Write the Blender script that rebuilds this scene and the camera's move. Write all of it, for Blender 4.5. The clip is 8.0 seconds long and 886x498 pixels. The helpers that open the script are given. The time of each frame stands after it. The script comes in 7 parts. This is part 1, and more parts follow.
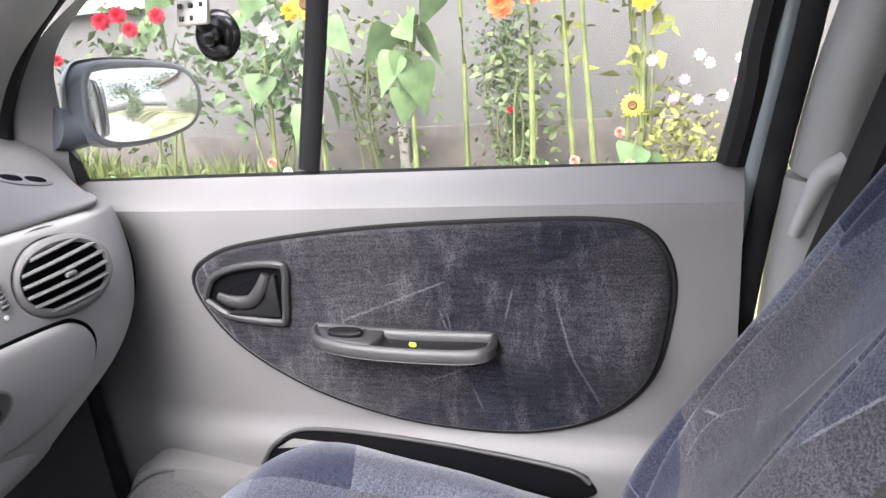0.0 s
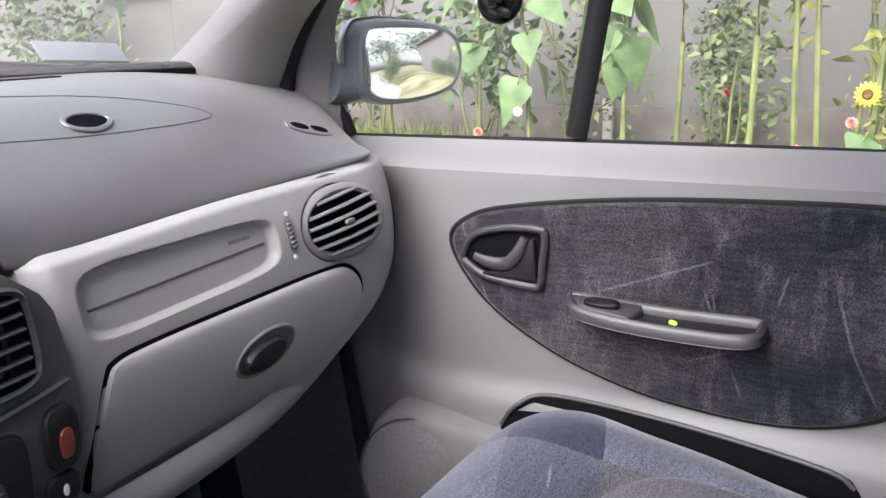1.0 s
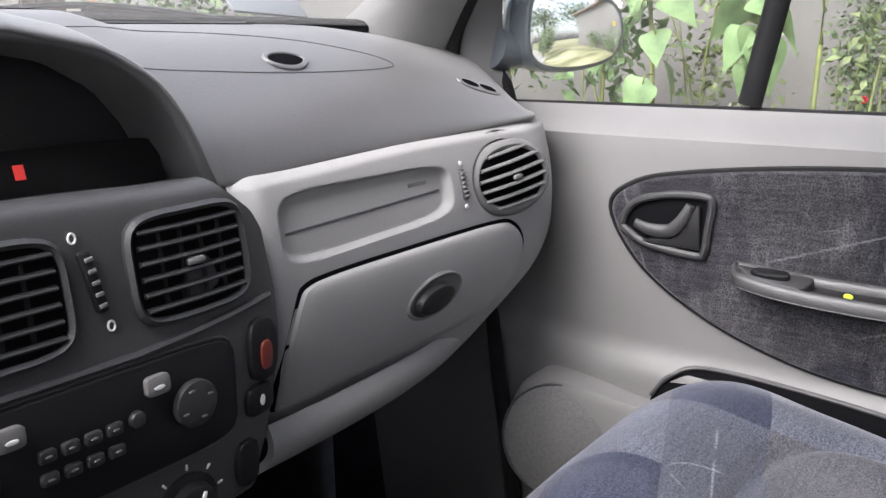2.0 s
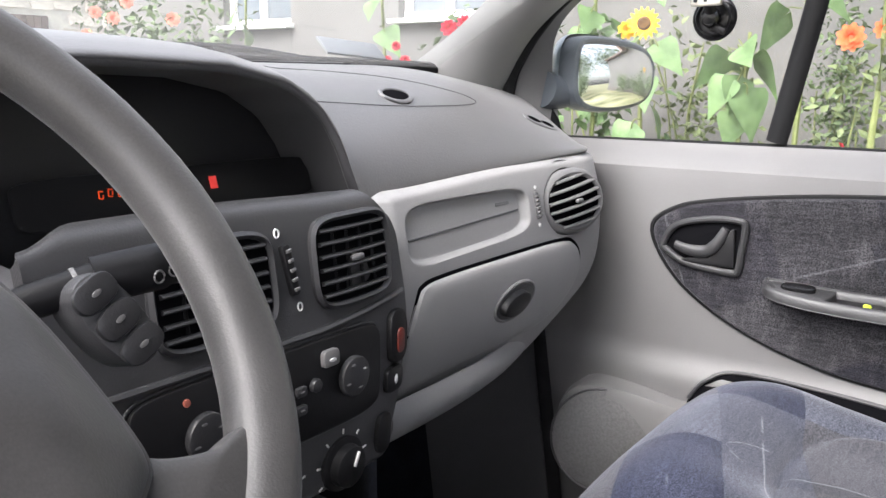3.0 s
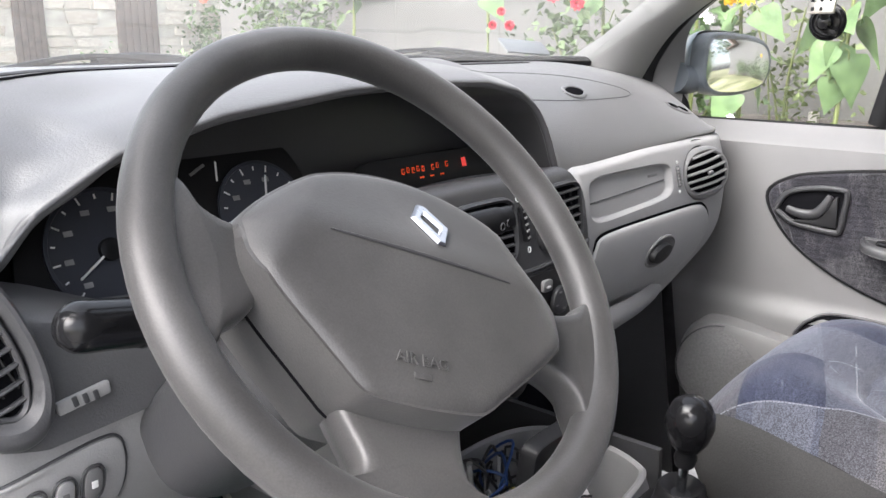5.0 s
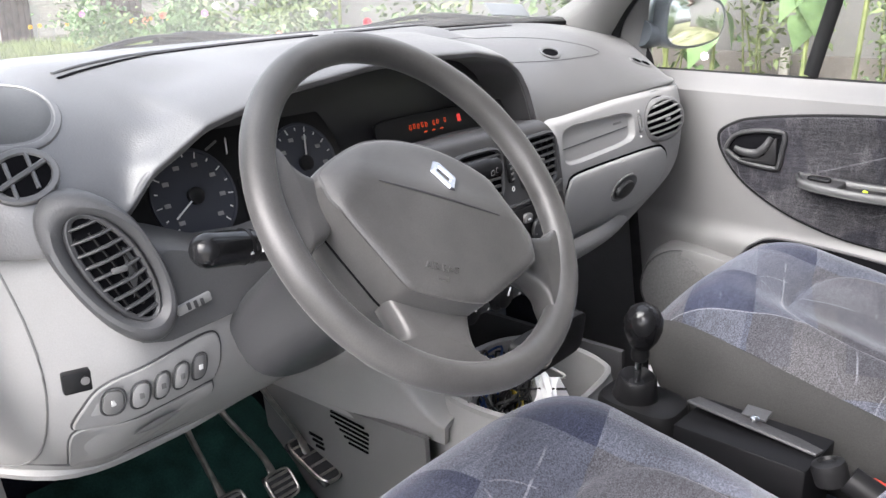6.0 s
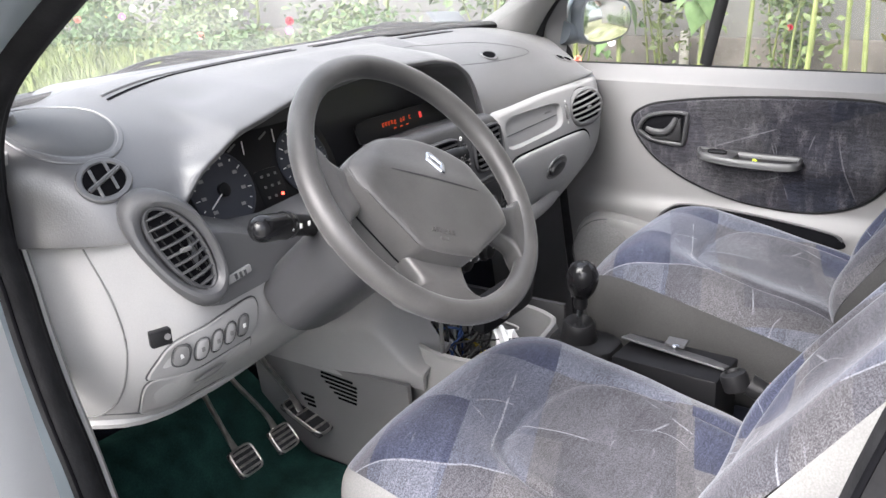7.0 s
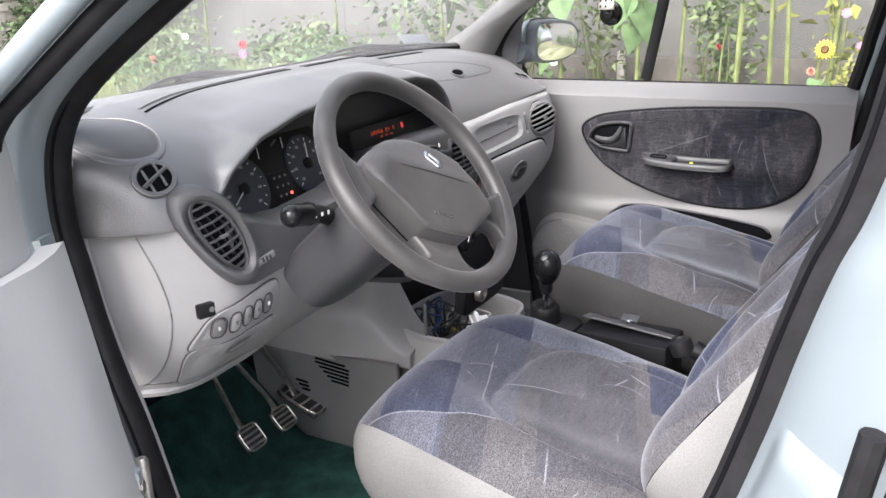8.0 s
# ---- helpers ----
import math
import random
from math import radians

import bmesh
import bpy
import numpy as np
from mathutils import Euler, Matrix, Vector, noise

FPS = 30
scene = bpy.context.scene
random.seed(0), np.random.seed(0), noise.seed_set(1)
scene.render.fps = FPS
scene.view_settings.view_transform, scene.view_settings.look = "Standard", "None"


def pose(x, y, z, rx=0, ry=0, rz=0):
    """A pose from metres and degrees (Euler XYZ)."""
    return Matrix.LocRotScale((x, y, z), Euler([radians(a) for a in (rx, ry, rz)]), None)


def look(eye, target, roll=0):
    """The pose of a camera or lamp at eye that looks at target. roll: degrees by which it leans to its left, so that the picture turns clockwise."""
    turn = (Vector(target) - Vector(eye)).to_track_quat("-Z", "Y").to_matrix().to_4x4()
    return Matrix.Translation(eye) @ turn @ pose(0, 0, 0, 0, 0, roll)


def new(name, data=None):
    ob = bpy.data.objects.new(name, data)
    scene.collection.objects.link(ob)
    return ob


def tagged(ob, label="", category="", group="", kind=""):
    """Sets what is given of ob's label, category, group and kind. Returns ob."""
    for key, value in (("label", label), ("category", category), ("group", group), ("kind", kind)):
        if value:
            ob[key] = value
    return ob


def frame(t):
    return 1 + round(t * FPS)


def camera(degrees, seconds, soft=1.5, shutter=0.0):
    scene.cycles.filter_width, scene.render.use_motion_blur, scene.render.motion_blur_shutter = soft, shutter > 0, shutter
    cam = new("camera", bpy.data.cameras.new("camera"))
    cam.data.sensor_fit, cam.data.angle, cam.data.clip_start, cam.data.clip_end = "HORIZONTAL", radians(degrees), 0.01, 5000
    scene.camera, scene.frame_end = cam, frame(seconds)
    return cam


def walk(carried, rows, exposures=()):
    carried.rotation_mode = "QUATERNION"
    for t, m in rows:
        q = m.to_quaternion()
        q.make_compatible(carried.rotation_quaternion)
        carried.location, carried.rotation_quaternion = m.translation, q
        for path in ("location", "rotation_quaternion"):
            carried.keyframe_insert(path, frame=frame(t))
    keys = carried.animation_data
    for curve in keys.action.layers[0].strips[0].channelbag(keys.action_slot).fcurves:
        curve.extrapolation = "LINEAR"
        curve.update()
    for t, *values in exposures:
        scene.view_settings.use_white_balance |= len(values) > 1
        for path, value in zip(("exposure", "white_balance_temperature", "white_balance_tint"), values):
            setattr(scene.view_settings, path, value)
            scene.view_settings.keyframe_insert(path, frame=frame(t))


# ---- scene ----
cam = camera(54.0, 8.0)
PATH = [
    (0, (-0.1252, 0.0578, 1.1900), (1.8458, 0.7233, 0.6893), -4.6),
    (0.5, (-0.1316, 0.0974, 1.2136), (1.7302, 0.9908, 0.6529), -3.8),
    (1, (-0.1648, 0.1519, 1.1857), (1.6200, 1.2070, 0.6529), -2.4),
    (1.5, (-0.1755, 0.1701, 1.1697), (1.4905, 1.3996, 0.6293), -1.6),
    (1.7, (-0.1947, 0.1830, 1.1526), (1.4563, 1.4392, 0.6261), -1.1),
    (2.8, (-0.3574, 0.2418, 1.1226), (1.3482, 1.4573, 0.6818), 0.4),
    (3, (-0.4141, 0.2258, 1.1312), (1.3001, 1.4392, 0.7192), 0.3),
    (3.5, (-0.4729, 0.2375, 1.1547), (1.2209, 1.4873, 0.7684), 0.4),
    (4, (-0.5382, 0.2354, 1.1697), (1.1149, 1.5365, 0.7727), 0.7),
    (4.5, (-0.6431, 0.2012, 1.1847), (0.9684, 1.5397, 0.7460), 0.7),
    (5, (-0.7458, 0.1455, 1.1975), (0.8293, 1.4980, 0.6796), 0.1),
    (5.2, (-0.7875, 0.1198, 1.2093), (0.7747, 1.4648, 0.6368), 0.1),
    (6.3, (-1.0069, -0.0246, 1.2885), (0.5714, 1.2433, 0.5940), -1.2),
    (6.5, (-1.0593, -0.0428, 1.3066), (0.5414, 1.1888, 0.6004), -1.4),
    (7, (-1.1845, -0.0728, 1.3206), (0.4901, 1.0625, 0.6229), -2.3),
    (7.5, (-1.3086, -0.0984, 1.3334), (0.4301, 0.9555, 0.6657), -2.3),
    (8, (-1.4060, -0.1231, 1.3387), (0.3563, 0.8988, 0.6850), -2.4),
]
EXPOSURES = [(0.0, 2.58, 6370, 17), (0.5, 2.38, 6380, 17), (1.5, 2.15, 6420, 16), (3.0, 2.35, 6440, 14), (4.0, 2.33, 6440, 14), (5.0, 2.4, 6440, 13), (6.5, 2.62, 6420, 13), (7.2, 2.57, 6420, 13), (8.0, 2.3, 6430, 14)]
walk(cam, [(t, look(eye, target, roll)) for t, eye, target, roll in PATH], EXPOSURES)

# ---- world and light ----
world = bpy.data.worlds.new("sky_world")
scene.world = world
world.use_nodes = True
wn = world.node_tree
sky = wn.nodes.new("ShaderNodeTexSky")
sky.sky_type = "NISHITA"
sky.sun_disc = False
sky.sun_elevation = radians(47)
sky.sun_rotation = radians(-82)
sky.dust_density = 4.0
sky_grey = wn.nodes.new("ShaderNodeHueSaturation")
sky_grey.inputs["Saturation"].default_value = 0.40
wn.links.new(sky.outputs[0], sky_grey.inputs["Color"])
wn.links.new(sky_grey.outputs[0], wn.nodes["Background"].inputs["Color"])
wn.nodes["Background"].inputs["Strength"].default_value = 0.125
sun = new("sun", bpy.data.lights.new("sun", "SUN"))
sun.data.energy, sun.data.angle, sun.data.color = 1.65, radians(60), (1.0, 0.985, 0.96)
sun.matrix_basis = look((-3.4, 0.5, 4.7), (0, 0, 1))

# ---- materials ----
def mat(name, colour, rough=0.6, metal=0.0, vary=0.12, scale=6.0, grain=0.0, grain_scale=400.0, fine=0.0, spec=0.5, tint=None, coat=0.0, sheen=0.0):
    """Principled material: base colour broken up by broad and fine noise, with a fine relief."""
    m = bpy.data.materials.new(name)
    m.use_nodes = True
    nt = m.node_tree
    b = nt.nodes["Principled BSDF"]
    b.inputs["Roughness"].default_value = rough
    b.inputs["Metallic"].default_value = metal
    b.inputs["Specular IOR Level"].default_value = spec
    b.inputs["Coat Weight"].default_value = coat
    b.inputs["Sheen Weight"].default_value = sheen
    b.inputs["Sheen Roughness"].default_value = 0.5
    tc = nt.nodes.new("ShaderNodeTexCoord")
    n1 = nt.nodes.new("ShaderNodeTexNoise")
    n1.inputs["Scale"].default_value, n1.inputs["Detail"].default_value = scale, 6.0
    nt.links.new(tc.outputs["Object"], n1.inputs["Vector"])
    lo = [c * (1 - vary) for c in colour]
    hi = [min(1.0, c * (1 + vary)) for c in (tint or colour)]
    ramp = nt.nodes.new("ShaderNodeValToRGB")
    ramp.color_ramp.elements[0].position, ramp.color_ramp.elements[1].position = 0.3, 0.7
    ramp.color_ramp.elements[0].color, ramp.color_ramp.elements[1].color = (*lo, 1), (*hi, 1)
    nt.links.new(n1.outputs["Fac"], ramp.inputs["Fac"])
    out = ramp.outputs["Color"]
    n2 = nt.nodes.new("ShaderNodeTexNoise")
    n2.inputs["Scale"].default_value, n2.inputs["Detail"].default_value = grain_scale, 3.0
    nt.links.new(tc.outputs["Object"], n2.inputs["Vector"])
    if fine:
        mix = nt.nodes.new("ShaderNodeMix")
        mix.data_type, mix.blend_type = "RGBA", "OVERLAY"
        mix.inputs["Factor"].default_value = fine
        nt.links.new(out, mix.inputs["A"])
        nt.links.new(n2.outputs["Fac"], mix.inputs["B"])
        out = mix.outputs["Result"]
    nt.links.new(out, b.inputs["Base Color"])
    if grain:
        bump = nt.nodes.new("ShaderNodeBump")
        bump.inputs["Strength"].default_value, bump.inputs["Distance"].default_value = grain, 0.001
        nt.links.new(n2.outputs["Fac"], bump.inputs["Height"])
        nt.links.new(bump.outputs[0], b.inputs["Normal"])
    return m


def glow(name, colour, strength):
    m = mat(name, colour, 0.5)
    b = m.node_tree.nodes["Principled BSDF"]
    b.inputs["Emission Color"].default_value = (*colour, 1)
    b.inputs["Emission Strength"].default_value = strength
    return m


def glass(name, tint, rough=0.0, film=0.10):
    """Clear pane: mostly transparent, with the gloss of glass at a slant."""
    m = bpy.data.materials.new(name)
    m.use_nodes = True
    nt = m.node_tree
    nt.nodes.remove(nt.nodes["Principled BSDF"])
    tr, gl, mx, lw, mr = (nt.nodes.new(k) for k in ("ShaderNodeBsdfTransparent", "ShaderNodeBsdfGlossy", "ShaderNodeMixShader", "ShaderNodeLayerWeight", "ShaderNodeMapRange"))
    tr.inputs["Color"].default_value = (*tint, 1)
    gl.inputs["Roughness"].default_value = rough
    lw.inputs["Blend"].default_value = 0.25
    mr.inputs["From Min"].default_value, mr.inputs["To Min"].default_value, mr.inputs["To Max"].default_value = 0.25, 0.03, 0.45
    nt.links.new(lw.outputs["Facing"], mr.inputs["Value"])
    nt.links.new(mr.outputs[0], mx.inputs[0])
    nt.links.new(tr.outputs[0], mx.inputs[1])
    nt.links.new(gl.outputs[0], mx.inputs[2])
    # a thin film of dust on the pane
    dust, both, tn, veil = (nt.nodes.new(k) for k in ("ShaderNodeBsdfTranslucent", "ShaderNodeMixShader", "ShaderNodeTexNoise", "ShaderNodeMapRange"))
    dust.inputs["Color"].default_value = (0.85, 0.85, 0.83, 1)
    tn.inputs["Scale"].default_value, tn.inputs["Detail"].default_value = 5.0, 8.0
    veil.inputs["From Min"].default_value, veil.inputs["From Max"].default_value = 0.35, 0.7
    veil.inputs["To Min"].default_value, veil.inputs["To Max"].default_value = film * 0.6, film * 1.4
    nt.links.new(tn.outputs["Fac"], veil.inputs["Value"])
    nt.links.new(veil.outputs[0], both.inputs[0])
    nt.links.new(mx.outputs[0], both.inputs[1])
    nt.links.new(dust.outputs[0], both.inputs[2])
    nt.links.new(both.outputs[0], nt.nodes["Material Output"].inputs["Surface"])
    return m


def cloth(name, tones, line, line_amount, seed, upright=False):
    """Worn velour: patchwork of a few close tones, speckled pile, straight and curved stitch lines."""
    m = bpy.data.materials.new(name)
    m.use_nodes = True
    nt = m.node_tree
    b = nt.nodes["Principled BSDF"]
    b.inputs["Roughness"].default_value = 0.95
    b.inputs["Specular IOR Level"].default_value = 0.1
    b.inputs["Sheen Weight"].default_value = 0.25 if upright else 0.34
    b.inputs["Sheen Roughness"].default_value = 0.4
    b.inputs["Sheen Tint"].default_value = (0.8, 0.82, 0.9, 1)

    def node(kind, **ins):
        k = nt.nodes.new(kind)
        for key, value in ins.items():
            k.inputs[key].default_value = value
        return k

    def joined(k, slot, value):
        if isinstance(value, (int, float)):
            k.inputs[slot].default_value = value
        elif isinstance(value, tuple):
            k.inputs[slot].default_value = (*value, 1)
        else:
            nt.links.new(value, k.inputs[slot])

    def mixed(kind, fac, a, c):
        k = nt.nodes.new("ShaderNodeMix")
        k.data_type, k.blend_type = "RGBA", kind
        for slot, value in (("Factor", fac), ("A", a), ("B", c)):
            joined(k, slot, value)
        return k.outputs["Result"]

    def calc(op, a, c=0.0):
        k = nt.nodes.new("ShaderNodeMath")
        k.operation = op
        joined(k, 0, a)
        joined(k, 1, c)
        return k.outputs[0]

    def stepped(value, lo, hi):
        k = node("ShaderNodeMapRange")
        k.interpolation_type = "SMOOTHSTEP"
        k.inputs["From Min"].default_value, k.inputs["From Max"].default_value = lo, hi
        nt.links.new(value, k.inputs["Value"])
        return k.outputs[0]

    tc = node("ShaderNodeTexCoord")
    xyz = node("ShaderNodeSeparateXYZ")
    nt.links.new(tc.outputs["Object"], xyz.inputs[0])
    # the cloth's own two directions: across and along
    flat = node("ShaderNodeCombineXYZ")
    if upright:
        nt.links.new(xyz.outputs[1], flat.inputs[0])
        nt.links.new(xyz.outputs[2], flat.inputs[1])
    else:
        uvs = node("ShaderNodeSeparateXYZ")
        nt.links.new(tc.outputs["UV"], uvs.inputs[0])
        nt.links.new(uvs.outputs[0], flat.inputs[0])
        nt.links.new(uvs.outputs[1], flat.inputs[1])
    sway = node("ShaderNodeTexNoise", Scale=3.0, Detail=1.0)
    nt.links.new(flat.outputs[0], sway.inputs["Vector"])

    def turned(angle, wobble, off):
        k = node("ShaderNodeMapping")
        k.inputs["Rotation"].default_value = (0, 0, angle)
        k.inputs["Location"].default_value = (seed + off, seed * 0.7 - off, 0)
        w = node("ShaderNodeVectorMath")
        w.operation = "MULTIPLY_ADD"
        w.inputs[1].default_value = (wobble, wobble, 0)
        nt.links.new(sway.outputs["Color"], w.inputs[0])
        nt.links.new(flat.outputs[0], w.inputs[2])
        nt.links.new(w.outputs[0], k.inputs["Vector"])
        return k.outputs[0]

    def cells(vec, sx, sy):
        k = node("ShaderNodeVectorMath")
        k.operation = "SNAP"
        k.inputs[1].default_value = (sx, sy, 1)
        nt.links.new(vec, k.inputs[0])
        w = node("ShaderNodeTexWhiteNoise")
        w.noise_dimensions = "2D"
        nt.links.new(k.outputs[0], w.inputs["Vector"])
        return w.outputs["Value"]

    ramp = node("ShaderNodeValToRGB")
    ramp.color_ramp.interpolation = "CONSTANT"
    els = ramp.color_ramp.elements
    while len(els) < len(tones):
        els.new(0.5)
    for e, (at, c) in zip(els, tones):
        e.position, e.color = at, (*c, 1)
    nt.links.new(cells(turned(0.35, 0.012, 0.0), 0.135, 0.105), ramp.inputs["Fac"])
    tone = ramp.outputs["Color"]
    second = stepped(cells(turned(0.35, 0.012, 0.4), 0.21, 0.075), 0.60, 0.62)
    tone = mixed("MULTIPLY", calc("MULTIPLY", second, 0.8), tone, (0.72, 0.74, 0.80))
    broad = node("ShaderNodeTexNoise", Scale=7.0, Detail=5.0)
    nt.links.new(tc.outputs["Object"], broad.inputs["Vector"])
    tone = mixed("OVERLAY", 0.9 if upright else 0.6, tone, broad.outputs["Fac"])
    pile = node("ShaderNodeTexNoise", Scale=520.0, Detail=3.0, Roughness=0.75)
    nt.links.new(tc.outputs["Object"], pile.inputs["Vector"])
    tone = mixed("OVERLAY", 0.55 if upright else 0.50, tone, stepped(pile.outputs["Fac"], 0.34, 0.66))
    stretch = node("ShaderNodeMapping")
    stretch.inputs["Scale"].default_value = (0.35, 2.6, 1.0)
    nt.links.new(flat.outputs[0], stretch.inputs["Vector"])
    weave = node("ShaderNodeTexNoise", Scale=75.0, Detail=4.0, Roughness=0.65)
    nt.links.new(stretch.outputs[0], weave.inputs["Vector"])
    tone = mixed("OVERLAY", 0.30 if upright else 0.12, tone, stepped(weave.outputs["Fac"], 0.3, 0.7))

    def drawn(tone, thin, gap_scale, amount, keep):
        """Lays broken thread lines over the cloth."""
        gap = node("ShaderNodeTexNoise", Scale=gap_scale, Detail=2.0)
        nt.links.new(turned(0.0, 0.0, 5.0 + gap_scale), gap.inputs["Vector"])
        f = calc("MULTIPLY", thin, stepped(gap.outputs["Fac"], keep, keep + 0.06))
        frayed = stepped(pile.outputs["Fac"], 0.30, 0.55)
        return mixed("MIX", calc("MULTIPLY", calc("MULTIPLY", f, frayed), amount), tone, line)

    for k, (angle, pitch, wob, keep) in enumerate(((0.35, 0.135, 0.012, 0.55), (0.35 + math.pi / 2, 0.105, 0.012, 0.58), (-0.25, 0.23, 0.05, 0.57), (1.1, 0.29, 0.03, 0.58))):
        sep = node("ShaderNodeSeparateXYZ")
        nt.links.new(turned(angle, wob, 0.21 * k), sep.inputs[0])
        saw = calc("PINGPONG", sep.outputs[0], pitch / 2)
        tone = drawn(tone, stepped(saw, 0.0019, 0.0008), 6.0 + k, line_amount, keep)
    for k, (sc, r) in enumerate(((4.5, 0.42), (6.0, 0.36))):
        vo = node("ShaderNodeTexVoronoi", Scale=sc)
        vo.voronoi_dimensions = "2D"
        nt.links.new(turned(0.2, 0.05, 2.0 + k), vo.inputs["Vector"])
        away = calc("ABSOLUTE", calc("SUBTRACT", vo.outputs["Distance"], r))
        tone = drawn(tone, stepped(away, 0.0075, 0.003), 7.0 + k, line_amount * 0.75, 0.57)
    if upright:
        # pale worn streaks rubbed into the pile
        rub = node("ShaderNodeMapping")
        rub.inputs["Scale"].default_value = (1.0, 0.35, 1.0)
        nt.links.new(flat.outputs[0], rub.inputs["Vector"])
        worn = node("ShaderNodeTexNoise", Scale=26.0, Detail=6.0, Roughness=0.7)
        nt.links.new(rub.outputs[0], worn.inputs["Vector"])
        rubbed = calc("MULTIPLY", stepped(worn.outputs["Fac"], 0.47, 0.72), stepped(pile.outputs["Fac"], 0.35, 0.62))
        tone = mixed("MIX", calc("MULTIPLY", rubbed, 0.55), tone, (0.16, 0.155, 0.165))
    nt.links.new(tone, b.inputs["Base Color"])
    bump = node("ShaderNodeBump", Strength=0.4, Distance=0.001)
    nt.links.new(pile.outputs["Fac"], bump.inputs["Height"])
    nt.links.new(bump.outputs[0], b.inputs["Normal"])
    return m


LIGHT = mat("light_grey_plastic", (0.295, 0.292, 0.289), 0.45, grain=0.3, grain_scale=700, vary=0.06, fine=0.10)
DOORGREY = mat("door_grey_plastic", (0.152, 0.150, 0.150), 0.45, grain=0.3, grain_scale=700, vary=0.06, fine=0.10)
PAD = mat("slate_grey_plastic", (0.064, 0.063, 0.065), 0.42, spec=1.0, sheen=0.12, grain=0.35, grain_scale=450, vary=0.12, fine=0.18)
PAD.node_tree.nodes["Principled BSDF"].inputs["IOR"].default_value = 1.6
PANEL = mat("charcoal_plastic", (0.054, 0.054, 0.057), 0.42, grain=0.35, grain_scale=600, vary=0.10, fine=0.14)
WHEEL = mat("worn_grey_rubber_plastic", (0.046, 0.0443, 0.0440), 0.42, sheen=0.12, grain=0.16, grain_scale=800, vary=0.30, scale=11, fine=0.3, tint=(0.057, 0.0552, 0.0545))
SURROUND = mat("mid_grey_plastic", (0.088, 0.088, 0.091), 0.45, grain=0.35, grain_scale=600, vary=0.10, fine=0.14)
DARKP = mat("dark_grey_plastic", (0.034, 0.034, 0.036), 0.38, grain=0.3, grain_scale=600, vary=0.1, fine=0.12)
BLACK = mat("black_plastic", (0.012, 0.012, 0.013), 0.42, spec=0.2, grain=0.15, vary=0.15)
# Near-black paint that puts in the shade of openings, gaps and grooves.
SHADEBLACK = mat("painted_shade_black", (0.006, 0.006, 0.007), 1.0, spec=0.0)
GLOSS = mat("gloss_black_plastic", (0.010, 0.010, 0.011), 0.18, spec=0.35, vary=0.1)
RUBBER = mat("black_rubber", (0.011, 0.011, 0.012), 0.75, spec=0.16, grain=0.4, grain_scale=250, vary=0.35, scale=30, fine=0.2)
PAINT = mat("pale_blue_silver_paint", (0.245, 0.285, 0.305), 0.28, metal=0.3, vary=0.03, fine=0.05, grain_scale=1500, coat=0.6)
CHROME = mat("chrome", (0.62, 0.63, 0.66), 0.22, metal=1.0, vary=0.03)
STEEL = mat("worn_steel", (0.42, 0.40, 0.37), 0.35, metal=0.9, vary=0.25, scale=60)
PEDRUB = mat("pedal_rubber", (0.03, 0.03, 0.032), 0.7, grain=0.3)
MAT_GREEN = mat("dark_green_carpet", (0.014, 0.042, 0.036), 1.0, grain=0.8, grain_scale=300, vary=0.45, scale=18, fine=0.45, spec=0.1)
CARPET = mat("navy_carpet", (0.016, 0.018, 0.026), 1.0, grain=0.8, grain_scale=300, vary=0.4, scale=20, fine=0.4, spec=0.1)
HEADLINER = mat("headliner_cloth", (0.27, 0.27, 0.26), 0.95, grain=0.3, vary=0.05)
MIRROR = mat("mirror_glass", (0.9, 0.92, 0.93), 0.02, metal=1.0, vary=0.01)
GLASS = glass("window_glass", (0.93, 0.95, 0.94), film=0.07)
SCREEN = glass("windscreen_glass", (0.90, 0.93, 0.92), film=0.06)
SEAT = cloth("blue_grey_patterned_velour", ((0.0, (0.074, 0.072, 0.077)), (0.34, (0.090, 0.088, 0.094)), (0.58, (0.080, 0.084, 0.103)), (0.72, (0.036, 0.040, 0.062)), (0.87, (0.105, 0.110, 0.130))), (0.30, 0.31, 0.34), 0.5, 1.7)
DOORCLOTH = cloth("dark_patterned_velour", ((0.0, (0.027, 0.026, 0.031)), (0.35, (0.035, 0.034, 0.038)), (0.7, (0.023, 0.024, 0.032))), (0.20, 0.20, 0.22), 0.32, 9.4, True)
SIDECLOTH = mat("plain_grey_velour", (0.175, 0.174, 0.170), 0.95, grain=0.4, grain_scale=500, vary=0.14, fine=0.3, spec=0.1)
# SIDECLOTH's velour darkened, painting shade onto the passenger seat's sides.
SIDESHADED = mat("shaded_grey_velour", (0.048, 0.0475, 0.047), 0.95, grain=0.4, grain_scale=500, vary=0.14, fine=0.3, spec=0.1)
PILLARGREY = mat("pillar_grey_plastic", (0.225, 0.223, 0.223), 0.5, grain=0.3, grain_scale=700, vary=0.06, fine=0.10)
# Door trim grey lightened for the sky falling on the open driver door.
LITTRIM = mat("lit_grey_door_trim", (0.50, 0.50, 0.50), 0.5, grain=0.3, grain_scale=700, vary=0.05, fine=0.08)
WHITE = mat("white_marking", (0.75, 0.75, 0.74), 0.5, vary=0.02)
PLASTER = mat("grey_plaster", (0.118, 0.115, 0.110), 0.9, grain=0.6, grain_scale=120, vary=0.10, scale=1.4, fine=0.2)
AMBER = glow("amber_display", (1.0, 0.09, 0.015), 0.05)
REDLED = glow("red_lamp", (1.0, 0.05, 0.03), 2.0)
RED = mat("red_plastic", (0.17, 0.025, 0.015), 0.4)

